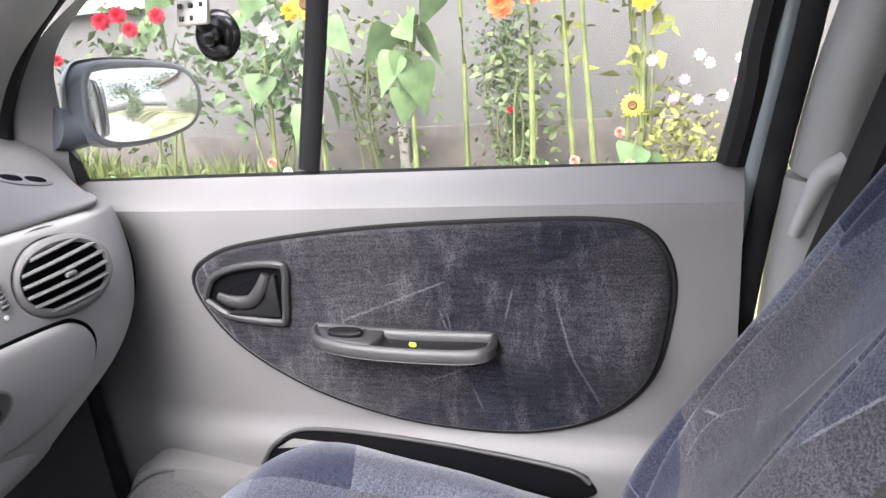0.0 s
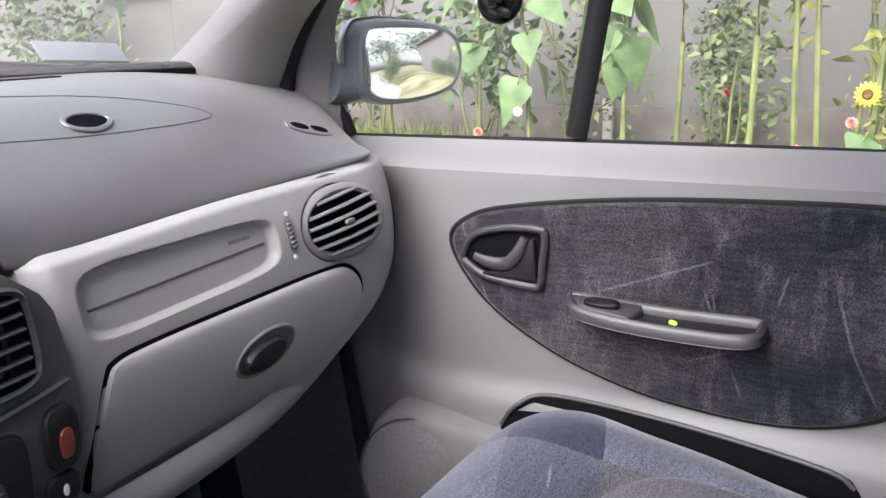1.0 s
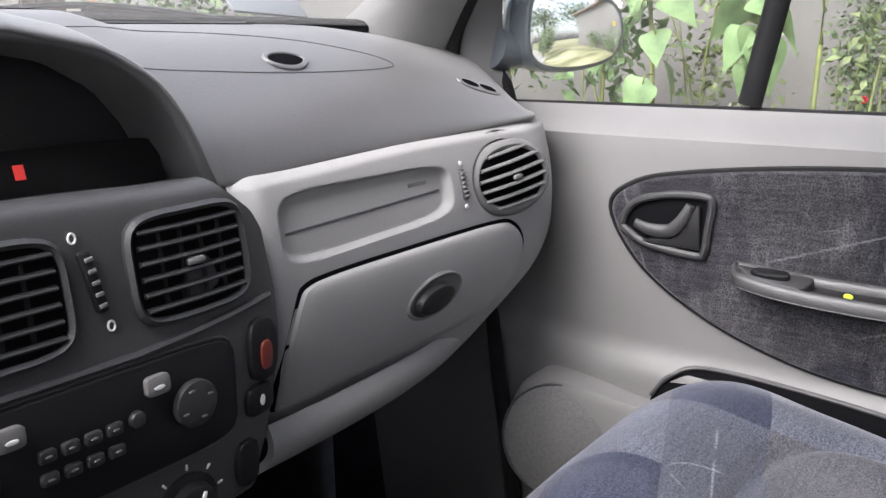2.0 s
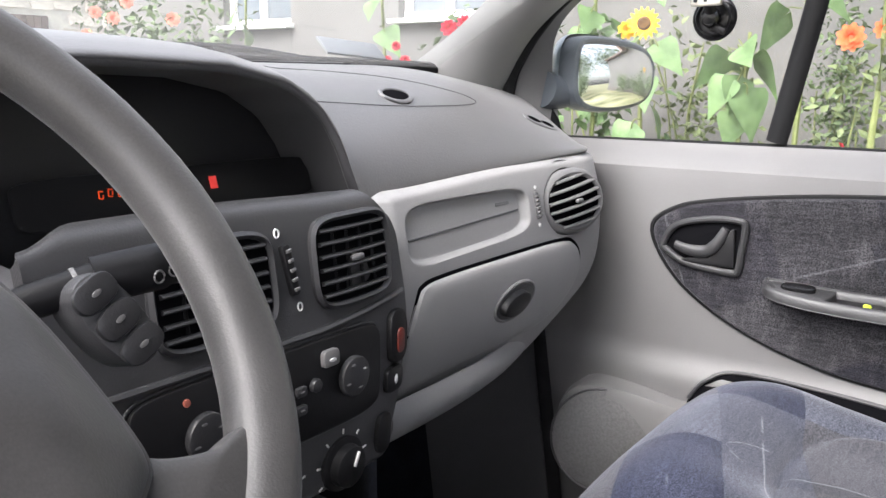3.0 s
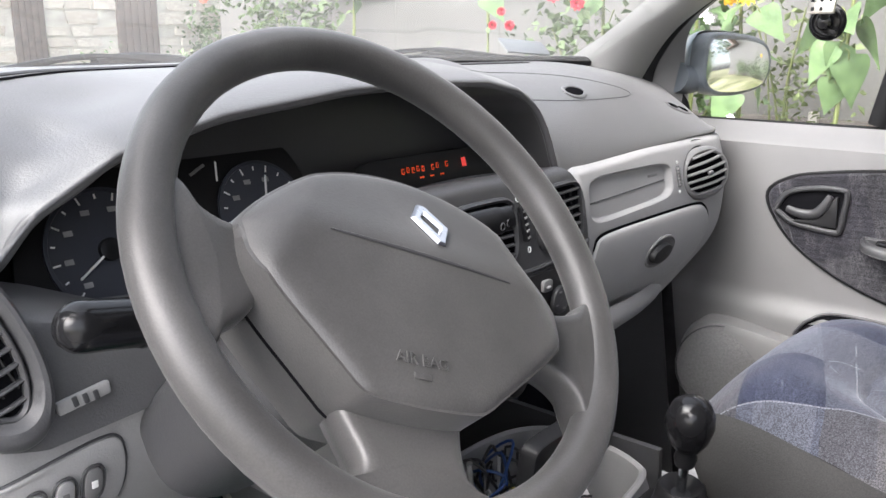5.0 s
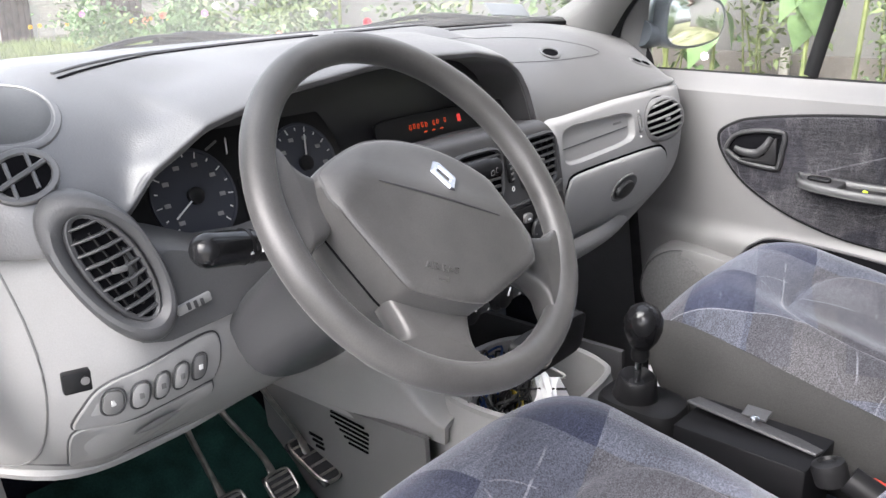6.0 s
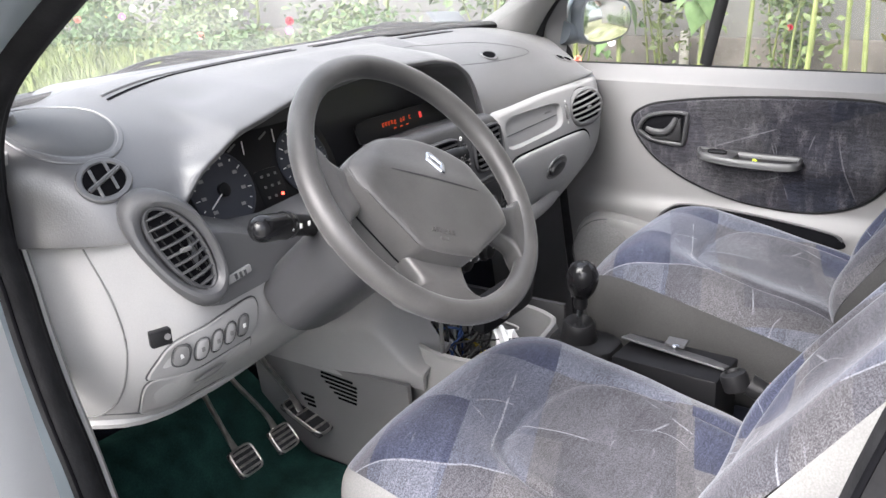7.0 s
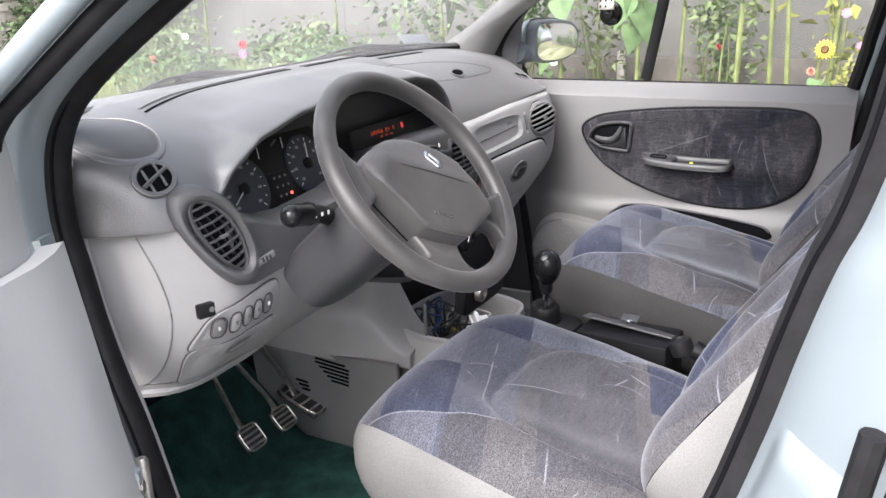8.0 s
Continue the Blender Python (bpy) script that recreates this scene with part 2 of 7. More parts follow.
# ---- mesh helpers ----
def part(name, bm, material, parent=None, label="", smooth=40):
    """Links a bmesh as one mesh object, under a thing or part when one is given."""
    me = bpy.data.meshes.new(name)
    bmesh.ops.recalc_face_normals(bm, faces=bm.faces)
    for f in bm.faces:
        f.smooth = True
    bm.to_mesh(me)
    bm.free()
    me.set_sharp_from_angle(angle=radians(smooth))
    me.materials.append(material)
    ob = new(name, me)
    return under(ob, parent, label)


def basis(ob):
    return basis(ob.parent) @ ob.matrix_parent_inverse @ ob.matrix_basis if ob.parent else ob.matrix_basis.copy()


def under(ob, parent, label=""):
    if parent:
        ob.parent = parent
        ob.matrix_parent_inverse = basis(parent).inverted()
    if label:
        ob["label"] = label
    return ob


def thing(name, at, label, category, group="", kind=""):
    ob = new(name)
    ob.empty_display_size = 0.05
    ob.location = at
    return tagged(ob, label, category, group, kind)


def mesh(verts, faces):
    bm = bmesh.new()
    vs = [bm.verts.new(v) for v in verts]
    for f in faces:
        try:
            bm.faces.new([vs[i] for i in f])
        except ValueError:
            pass
    return bm


def add(bm, other):
    """Joins other into bm."""
    tmp = bpy.data.meshes.new("tmp")
    other.to_mesh(tmp)
    other.free()
    bm.from_mesh(tmp)
    bpy.data.meshes.remove(tmp)
    return bm


def stack(loops, cap0=True, cap1=True, closed=True):
    """Skins a row of loops with the same number of points."""
    n = len(loops[0])
    verts = [Vector(p) for l in loops for p in l]
    faces = []
    for i in range(len(loops) - 1):
        for k in range(n if closed else n - 1):
            k2 = (k + 1) % n
            faces.append((i * n + k, i * n + k2, (i + 1) * n + k2, (i + 1) * n + k))
    if cap0:
        faces.append(tuple(range(n)))
    if cap1:
        faces.append(tuple((len(loops) - 1) * n + k for k in range(n)))
    return mesh(verts, faces)


def sheet(f, nu, nv, thick=0.0):
    """A surface f(u, v), u and v from 0 to 1, given a back at that depth against its normals."""
    P = [[Vector(f(i / nu, j / nv)) for j in range(nv + 1)] for i in range(nu + 1)]
    verts = [p for row in P for p in row]
    w = nv + 1
    faces = [(i * w + j, (i + 1) * w + j, (i + 1) * w + j + 1, i * w + j + 1) for i in range(nu) for j in range(nv)]
    if thick:
        m = len(verts)
        back = []
        for i in range(nu + 1):
            for j in range(nv + 1):
                a = P[min(i + 1, nu)][j] - P[max(i - 1, 0)][j]
                b = P[i][min(j + 1, nv)] - P[i][max(j - 1, 0)]
                nrm = a.cross(b)
                back.append(P[i][j] - nrm.normalized() * thick if nrm.length > 1e-12 else P[i][j])
        verts += back
        faces += [tuple(m + k for k in reversed(f4)) for f4 in faces]
        rim = [i * w for i in range(nu + 1)] + [nu * w + j for j in range(1, nv + 1)] + [i * w + nv for i in range(nu - 1, -1, -1)] + [j for j in range(nv - 1, 0, -1)]
        for a, b in zip(rim, rim[1:] + rim[:1]):
            faces.append((a, b, m + b, m + a))
    return mesh(verts, faces)


def spline(pts, n, closed=False):
    """Catmull-Rom through the points, n samples."""
    pts = [Vector(p) for p in pts]
    k = len(pts)
    out = []
    segs = k if closed else k - 1
    for i in range(n):
        s = i / n * segs if closed else i / (n - 1) * segs
        j = min(int(s), segs - 1)
        t = s - j
        if closed:
            a, b, c, d = (pts[(j + o) % k] for o in (-1, 0, 1, 2))
        else:
            b, c = pts[j], pts[j + 1]
            a = pts[j - 1] if j > 0 else b * 2 - c
            d = pts[j + 2] if j + 2 < k else c * 2 - b
        out.append(0.5 * (2 * b + (c - a) * t + (2 * a - 5 * b + 4 * c - d) * t * t + (3 * b - a - 3 * c + d) * t ** 3))
    return out


def tube(path, radius, sides=10, closed=False, squash=1.0, up=(0, 0, 1)):
    """A rod along a row of points; radius is a number or a function of 0..1."""
    path = [Vector(p) for p in path]
    n = len(path)
    loops = []
    for i, p in enumerate(path):
        a = path[(i - 1) % n] if closed or i > 0 else p
        b = path[(i + 1) % n] if closed or i < n - 1 else p
        d = (b - a).normalized()
        s = d.cross(Vector(up))
        s = s.normalized() if s.length > 1e-5 else d.orthogonal().normalized()
        t = s.cross(d)
        r = radius(i / (n - 1)) if callable(radius) else radius
        loops.append([p + (s * math.cos(q) + t * math.sin(q) * squash) * r for q in (2 * math.pi * k / sides for k in range(sides))])
    if closed:
        loops.append(loops[0])
        bm = stack(loops, False, False)
        bmesh.ops.remove_doubles(bm, verts=bm.verts, dist=1e-6)
        return bm
    return stack(loops)


def sq(x, p):
    return math.copysign(abs(x) ** p, x)


def oval(a, b, n=40, p=1.0):
    """Superellipse outline; p under 1 squares it."""
    return [Vector((a * sq(math.cos(q), p), b * sq(math.sin(q), p))) for q in (2 * math.pi * k / n for k in range(n))]


def shrink(loop, d):
    """Outline moved inwards by d."""
    n = len(loop)
    out = []
    area = sum(loop[i].x * loop[(i + 1) % n].y - loop[(i + 1) % n].x * loop[i].y for i in range(n))
    s = 1 if area > 0 else -1
    for i in range(n):
        t = (loop[(i + 1) % n] - loop[i - 1])
        t = t.normalized() if t.length > 1e-9 else Vector((1, 0))
        out.append(loop[i] + Vector((-t.y, t.x)) * d * s)
    return out


def slab(loop, h0, h1, m=None, bevel=0.002, put=None):
    """A plate with that outline between two heights, its upper edge rounded. put maps (x, y, h) to the world."""
    put = put or (lambda x, y, h: m @ Vector((x, y, h)))
    rows = [(loop, h0), (loop, h1 - bevel), (shrink(loop, bevel * 0.3), h1 - bevel * 0.3), (shrink(loop, bevel), h1)]
    return stack([[put(p.x, p.y, h) for p in l] for l, h in rows])


def ring(loop, width, h0, h1, m=None, put=None, bevel=0.0015):
    """A raised frame: the outline outside, a hole that much smaller inside."""
    put = put or (lambda x, y, h: m @ Vector((x, y, h)))
    rows = [(loop, h0), (loop, h1 - bevel), (shrink(loop, bevel), h1), (shrink(loop, width - bevel), h1), (shrink(loop, width), h1 - bevel), (shrink(loop, width), h0), (loop, h0)]
    bm = stack([[put(p.x, p.y, h) for p in l] for l, h in rows], False, False)
    bmesh.ops.remove_doubles(bm, verts=bm.verts, dist=1e-6)
    return bm


def dome(outline, rows, put, n=48):
    """A patch with rings at each (share of the outline, height); outline is a list of 2D points round the origin."""
    verts = [put(0, 0, rows[0][1])]
    faces = []
    n = len(outline)
    for r, h in rows[1:]:
        verts += [put(p.x * r, p.y * r, h) for p in outline]
    for k in range(n):
        faces.append((0, 1 + k, 1 + (k + 1) % n))
    for i in range(len(rows) - 2):
        for k in range(n):
            a, b = 1 + i * n + k, 1 + i * n + (k + 1) % n
            faces.append((a, a + n, b + n, b))
    return mesh(verts, faces)


def rbox(sx, sy, sz, m, bevel=0.004, seg=2):
    bm = bmesh.new()
    bmesh.ops.create_cube(bm, size=1.0, matrix=Matrix.Diagonal((sx, sy, sz, 1)))
    bmesh.ops.bevel(bm, geom=bm.edges[:], offset=min(bevel, 0.45 * min(sx, sy, sz)), segments=seg, affect="EDGES", profile=0.5)
    bm.transform(m)
    return bm


def lathe(profile, m, n=24):
    """Turned shape: (radius, height) rows round the local z axis."""
    return stack([[m @ Vector((r * math.cos(q), r * math.sin(q), h)) for q in (2 * math.pi * k / n for k in range(n))] for r, h in profile])


def smooth01(a, b, x):
    t = max(0.0, min(1.0, (x - a) / (b - a)))
    return t * t * (3 - 2 * t)


def frame_on(F, x, z):
    """Pose on the face y = F(x, z) of the dashboard: local z looks back into the car, y up."""
    e = 0.004
    fx, fz = (F(x + e, z) - F(x - e, z)) / (2 * e), (F(x, z + e) - F(x, z - e)) / (2 * e)
    n = Vector((fx, -1, fz)).normalized()
    u = Vector((1, fx, 0)).normalized()
    v = n.cross(u)
    return Matrix(((u.x, v.x, n.x, x), (u.y, v.y, n.y, F(x, z)), (u.z, v.z, n.z, z), (0, 0, 0, 1)))


def mapped(F, cx, cz):
    """Puts flat outlines onto the face y = F(x, z)."""
    def put(x, y, h):
        m = frame_on(F, cx + x, cz + y)
        return m.translation + m.col[2].to_3d() * h
    return put

# ---- surfaces of the dashboard ----
def FR(x, z):
    """Passenger fascia."""
    return 0.747 + (2.0 if z > 0.93 else 1.7) * (z - 0.93) ** 2 + 0.032 * (max(0.0, x - 0.67) / 0.10) ** 2


def FL(x, z):
    """Driver's lower dash."""
    return 0.735 + (4.0 * (0.9 - z) ** 2 if z < 0.9 else 1.3 * (z - 0.9) ** 2) + 0.17 * (max(0.0, -0.52 - x) / 0.13) ** 2


def FM(x, z):
    """Centre stack."""
    return 0.717 + 1.2 * max(0.0, x - 0.13) ** 2 + (0.12 * (z - 0.9) if z > 0.9 else 0.35 * (0.9 - z) ** 2)


def lerp_table(rows, x):
    if x <= rows[0][0]:
        return rows[0][1]
    for (a, p), (b, q) in zip(rows, rows[1:]):
        if x <= b:
            t = (x - a) / (b - a)
            return p + (q - p) * t * t * (3 - 2 * t) if abs(p - q) < 0.003 else p + (q - p) * t
    return rows[-1][1]


LIP = [(-0.70, 1.012), (-0.535, 1.012), (-0.497, 1.04), (-0.47, 1.068), (-0.40, 1.106), (-0.30, 1.130), (-0.15, 1.145), (-0.05, 1.147),
       (0.065, 1.143), (0.13, 1.130), (0.17, 1.107), (0.195, 1.076), (0.212, 1.041), (0.222, 1.020), (0.38, 1.027), (0.72, 1.035)]

# ---- large structure: shell of the car ----
car_floor = part("floor", rbox(1.52, 2.6, 0.04, pose(0.05, 0.15, 0.28), 0.01), CARPET)
tagged(car_floor, "dark navy carpeted car floor", "floor", kind="structure")


def roof_fn(u, v):
    x = 0.05 + (u - 0.5) * 1.30
    y = 0.42 - v * 2.3
    return (x, y, 1.60 - 0.10 * (2 * u - 1) ** 4 - 0.05 * (2 * v - 1) ** 4)


headliner = part("ceiling", sheet(roof_fn, 16, 16, 0.03), HEADLINER)
tagged(headliner, "pale grey cloth headliner of the car roof", "ceiling", kind="structure")
firewall = part("wall_front", rbox(1.75, 0.03, 0.85, pose(0.05, 1.27, 0.66), 0.01), CARPET)
tagged(firewall, "dark carpeted front bulkhead behind the pedals", "wall", kind="structure")
# Unseen wall that closes the cabin's rear against light.
rear_wall = part("wall_rear", rbox(1.5, 0.05, 0.75, pose(0.05, -1.2, 0.66), 0.01), CARPET)
tagged(rear_wall, "dark carpeted rear load wall of the car", "wall", kind="structure")
for s, cx in (("left", -0.70), ("right", 0.86)):
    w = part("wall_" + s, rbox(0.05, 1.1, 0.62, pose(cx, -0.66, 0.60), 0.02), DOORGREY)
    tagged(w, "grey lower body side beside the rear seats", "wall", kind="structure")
# Unseen quarter walls and windowless tail, added to cut light from behind.
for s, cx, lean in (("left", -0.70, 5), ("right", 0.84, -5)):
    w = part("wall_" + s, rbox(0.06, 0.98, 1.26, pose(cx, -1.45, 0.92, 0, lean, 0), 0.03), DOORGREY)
    tagged(w, "unseen grey quarter wall cutting light from behind", "wall", kind="structure")
tail = part("wall_rear", rbox(1.5, 0.06, 1.28, pose(0.05, -1.93, 0.93), 0.02), DOORGREY)
tagged(tail, "unseen closed tail wall cutting light from behind", "tailgate", kind="structure")
sill = part("trim", rbox(0.12, 1.0, 0.16, pose(-0.73, 0.42, 0.34), 0.03, 3), PAINT)
tagged(sill, "pale blue painted door sill of the car", "sill", kind="structure")


def pillar(name, path, rad, material, label, squash=0.6, up=(1, 0, 0)):
    ob = part(name, tube(spline(path, 26), rad, 14, squash=squash, up=up), material)
    return tagged(ob, label, "pillar", kind="structure")


SCREEN_SIDE = [(0.665, 1.13, 1.095), (0.657, 1.045, 1.149), (0.652, 0.955, 1.203), (0.640, 0.85, 1.275), (0.622, 0.70, 1.372), (0.585, 0.45, 1.49), (0.56, 0.30, 1.55)]
DOOR_SIDE = [(0.772, 0.990, 1.030), (0.766, 0.950, 1.118), (0.756, 0.890, 1.203), (0.738, 0.80, 1.266), (0.715, 0.68, 1.340), (0.675, 0.45, 1.45), (0.64, 0.30, 1.52)]
pillar_a, pillar_b = spline(SCREEN_SIDE, 41), spline(DOOR_SIDE, 41)


def pillar_fn(u, v):
    """Rounded cover from the windscreen edge to the door seal."""
    i = int(round(u * 40))
    p = pillar_a[i].lerp(pillar_b[i], v)
    return p + Vector((-0.55, -0.75, -0.35)) * (0.030 * math.sin(math.pi * v) ** 0.8)


tagged(part("trim", sheet(pillar_fn, 40, 16, 0.006), PILLARGREY), "grey plastic windscreen pillar trim", "pillar", kind="structure")
pillar("trim", [(-0.64, 1.12, 1.10), (-0.655, 0.96, 1.185), (-0.650, 0.82, 1.275), (-0.63, 0.66, 1.385), (-0.58, 0.45, 1.50), (-0.54, 0.3, 1.56)], 0.042, PILLARGREY,
       "grey plastic windscreen pillar trim", 0.8)
pillar("trim", [(0.825, -0.035, 1.03), (0.812, -0.055, 1.12), (0.795, -0.085, 1.22), (0.72, -0.16, 1.5)], 0.034, PILLARGREY,
       "grey plastic upper pillar trim beside the seat belt", 1.3)
pillar("trim", [(0.825, 0.03, 0.40), (0.825, 0.0, 0.80), (0.825, -0.030, 1.024)], 0.036, PILLARGREY,
       "grey plastic lower pillar trim behind the passenger door", 1.3)
pillar("trim", [(0.80, 0.075, 0.70), (0.815, 0.040, 0.90), (0.812, 0.015, 1.03), (0.80, -0.012, 1.15), (0.785, -0.035, 1.25), (0.73, -0.11, 1.5)], 0.013, RUBBER,
       "black rubber pillar seal")
pillar("trim", [(0.835, 0.050, 0.95), (0.835, 0.034, 1.03), (0.822, 0.008, 1.15), (0.808, -0.015, 1.25), (0.75, -0.09, 1.5)], 0.016, PAINT,
       "pale blue painted door pillar edge")
pillar("trim", [(0.80, 1.1, 0.30), (0.80, 1.1, 0.7), (0.80, 1.08, 1.08)], 0.14, CARPET, "dark footwell side lining", 0.12)
kick_side = part("trim", sheet(lambda u, v: (0.770 - 0.05 * u ** 2, 0.835 + 0.062 * v + 0.20 * u, 0.33 + 0.47 * v), 12, 12, -0.010), PANEL)
tagged(kick_side, "dark grey plastic footwell side panel before the passenger door", "trim", kind="structure")
pillar("trim", [(0.778, 0.825, 0.33), (0.778, 0.847, 0.50), (0.778, 0.872, 0.67), (0.780, 0.892, 0.80), (0.784, 0.915, 0.92)], 0.0125, RUBBER, "black rubber seal of the passenger doorway")
pillar("trim", [(-0.69, 1.1, 0.30), (-0.69, 1.1, 0.7), (-0.67, 1.08, 1.05)], 0.14, CARPET, "dark footwell side lining", 0.12)

# ---- passenger door ----
def DX(y, z):
    """Inner face of the passenger door."""
    top = 0.045 * smooth01(0.998, 1.038, z) ** 2
    pock = 0.018 * smooth01(0.74, 0.70, z)
    front = 0.034 * smooth01(0.69, 0.86, y) * smooth01(1.04, 0.94, z)
    return 0.787 + top - pock + front


def door_put(y, z, h):
    """Flat (y, z) places onto the door's inner face, h into the car."""
    return Vector((DX(y, z) - h, y, z))


pdoor = thing("passenger_door", (0.80, 0.45, 0.36), "closed grey passenger door with dark patterned velour insert", "car door")
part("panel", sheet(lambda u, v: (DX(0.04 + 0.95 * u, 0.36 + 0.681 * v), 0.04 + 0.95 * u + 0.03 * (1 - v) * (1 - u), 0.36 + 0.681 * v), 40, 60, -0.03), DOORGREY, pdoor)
INSERT = [(0.700, 0.915), (0.668, 0.950), (0.60, 0.967), (0.47, 0.982), (0.33, 0.989), (0.19, 0.990), (0.135, 0.975), (0.113, 0.93), (0.119, 0.87), (0.14, 0.81),
          (0.19, 0.765), (0.27, 0.741), (0.37, 0.740), (0.47, 0.755), (0.57, 0.79), (0.655, 0.845)]
ins_c = (0.40, 0.865)
ins_loop = [Vector((p.x - ins_c[0], p.y - ins_c[1])) for p in spline([(a, b, 0) for a, b in INSERT], 90, True)]


def ins_put(y, z, h):
    q = door_put(ins_c[0] + y, ins_c[1] + z, h)
    # the padding swells round the pull handle
    yy, zz = ins_c[0] + y, ins_c[1] + z
    swell = smooth01(0.56, 0.50, yy) * smooth01(0.115, 0.15, yy)
    bulge = swell * ((0.002 + 0.026 * smooth01(0.33, 0.25, yy)) * math.exp(-((zz - 0.848) / 0.042) ** 2) - 0.007 * math.exp(-((zz - 0.925) / 0.035) ** 2) * smooth01(0.25, 0.42, yy))
    q.x -= bulge * (1 if h > 0.001 else 0)
    return q


part("insert", dome(ins_loop, [(0, 0.010)] + [(r / 30, 0.010) for r in range(1, 29)] + [(0.965, 0.010), (0.985, 0.007), (0.995, 0.0)], ins_put), DOORCLOTH, pdoor, "dark grey-blue patterned velour insert")
gap_loop = [door_put(ins_c[0] + p.x * 1.004, ins_c[1] + p.y * 1.004, 0.001) for p in ins_loop]
part("insert_gap", tube(gap_loop, 0.0035, 6, True, up=(1, 0, 0)), BLACK, pdoor, "dark joint round the velour insert")

# window of the passenger door
part("belt_seal", tube(spline([(0.838, 0.90, 1.039), (0.84, 0.56, 1.040), (0.84, 0.30, 1.039), (0.838, 0.05, 1.037)], 20), 0.0045, 8), RUBBER, pdoor, "black rubber window seal")
part("quarter_post", tube([(0.836, 0.548, 1.047), (0.822, 0.515, 1.19), (0.79, 0.455, 1.45)], 0.0145, 8, squash=0.5, up=(1, 0, 0)), BLACK, pdoor, "black quarter window post")
WIN = [(0.885, 1.04), (0.908, 1.13), (0.905, 1.20), (0.85, 1.275), (0.70, 1.36), (0.45, 1.48), (0.10, 1.50), (-0.02, 1.44), (0.019, 1.20), (0.056, 1.04)]


def side_x(z):
    return 0.838 - 0.11 * max(0.0, z - 1.05)


part("window_glass", mesh([(side_x(z), y, z) for y, z in WIN], [tuple(range(len(WIN)))]), GLASS, pdoor).visible_shadow = False
part("window_seal", tube(spline([(side_x(z) - 0.004, y, z) for y, z in WIN], 60), 0.009, 8, up=(1, 0, 0)), RUBBER, pdoor, "black rubber window channel")
EDGE = [(0.884, 1.030), (0.884, 1.075), (0.892, 1.12), (0.892, 1.165), (0.886, 1.195), (0.868, 1.224), (0.830, 1.256), (0.775, 1.294), (0.670, 1.362), (0.52, 1.44)]
SEALLINE = [(0.962, 1.000), (0.957, 1.075), (0.946, 1.12), (0.922, 1.165), (0.890, 1.205), (0.850, 1.238), (0.80, 1.268), (0.735, 1.306), (0.63, 1.372), (0.49, 1.45)]
edge_s, seal_s = spline([(0, a, b) for a, b in EDGE], 41), spline([(0, a, b) for a, b in SEALLINE], 41)


def frame_fn(u, v):
    """Rounded trim between the door seal and the window channel."""
    a, b = seal_s[int(round(u * 40))], edge_s[int(round(u * 40))]
    p = a.lerp(b, v)
    return (0.776 + (side_x(p.z) - 0.004 - 0.776) * v ** 1.4 - 0.05 * max(0.0, p.z - 1.2) * (1 - v), p.y, p.z)


part("window_frame", sheet(frame_fn, 40, 10, -0.008), DOORGREY, pdoor, "grey window frame trim")
part("frame_seal", tube(spline([(0.775, 0.950, 1.02), (0.770, 0.942, 1.12), (0.764, 0.916, 1.170), (0.756, 0.880, 1.212), (0.742, 0.835, 1.247), (0.72, 0.75, 1.297), (0.69, 0.62, 1.37)], 40), 0.013, 8), RUBBER, pdoor, "black rubber door seal")
part("window_rear_frame", tube(spline([(0.832, 0.055, 1.04), (0.824, 0.035, 1.12), (0.812, 0.018, 1.2), (0.76, -0.05, 1.48)], 20), 0.016, 8), BLACK, pdoor, "black rear window frame")

# ---- dashboard ----
dash = thing("dashboard", (0.05, 0.9, 0.75), "two-tone grey plastic dashboard under the windscreen", "dashboard")


def pad_profile(x):
    zl = lerp_table(LIP, x)
    hood = smooth01(-0.53, -0.46, x) * (1 - smooth01(0.22, 0.27, x))
    tail = 0.11 * (max(0.0, -0.56 - x) / 0.10) ** 2 + 0.06 * (max(0.0, x - 0.70) / 0.08) ** 2
    rows = [(1.065, 1.150, 0.0), (0.975, 1.147, -0.1), (0.905, 1.136, 0.022), (0.852, 1.112, 0.018), (0.812, 1.080, 0.013), (0.786, 1.050, 0.006)]
    fall = 0.038 * smooth01(0.50, 0.79, x)
    pts = []
    for k, (y, z, d) in enumerate(rows):
        zz = max(z, zl + d) if k > 1 else z + 0.012 * hood
        zz -= fall * (0.2, 0.62, 0.95, 1.0, 0.8, 0.35)[k]
        if zl < 1.05:
            zz = max(zz, zl + 0.004)
        pts.append((x, y + tail * (k / 5) ** 1.5, zz))
    yl = 0.774 + tail
    pts += [(x, yl, zl), (x, yl + 0.004, zl - 0.006), (x, yl + 0.03, zl - 0.008), (x, yl + 0.085, zl - 0.012)]
    return pts


NX = 150
xs = [-0.672 + 1.457 * i / NX for i in range(NX + 1)]
pad_rows = [spline(pad_profile(x), 40) for x in xs]
pad_verts = [p for r in pad_rows for p in r]
pad_faces = [(i * 40 + j, (i + 1) * 40 + j, (i + 1) * 40 + j + 1, i * 40 + j + 1) for i in range(NX) for j in range(39)]
pad = part("top_pad", mesh(pad_verts, pad_faces), PAD, dash, "slate grey grained upper pad with instrument hood", 60)
part("hood_lip", tube(spline([(x, 0.779, lerp_table(LIP, x) - 0.004) for x in (-0.522, -0.497, -0.47, -0.435, -0.40, -0.35, -0.30, -0.22, -0.15, -0.05, 0.0, 0.065, 0.13, 0.17, 0.195, 0.212, 0.220)], 80), 0.0050, 10), PAD, dash, "rolled lip of the instrument hood")
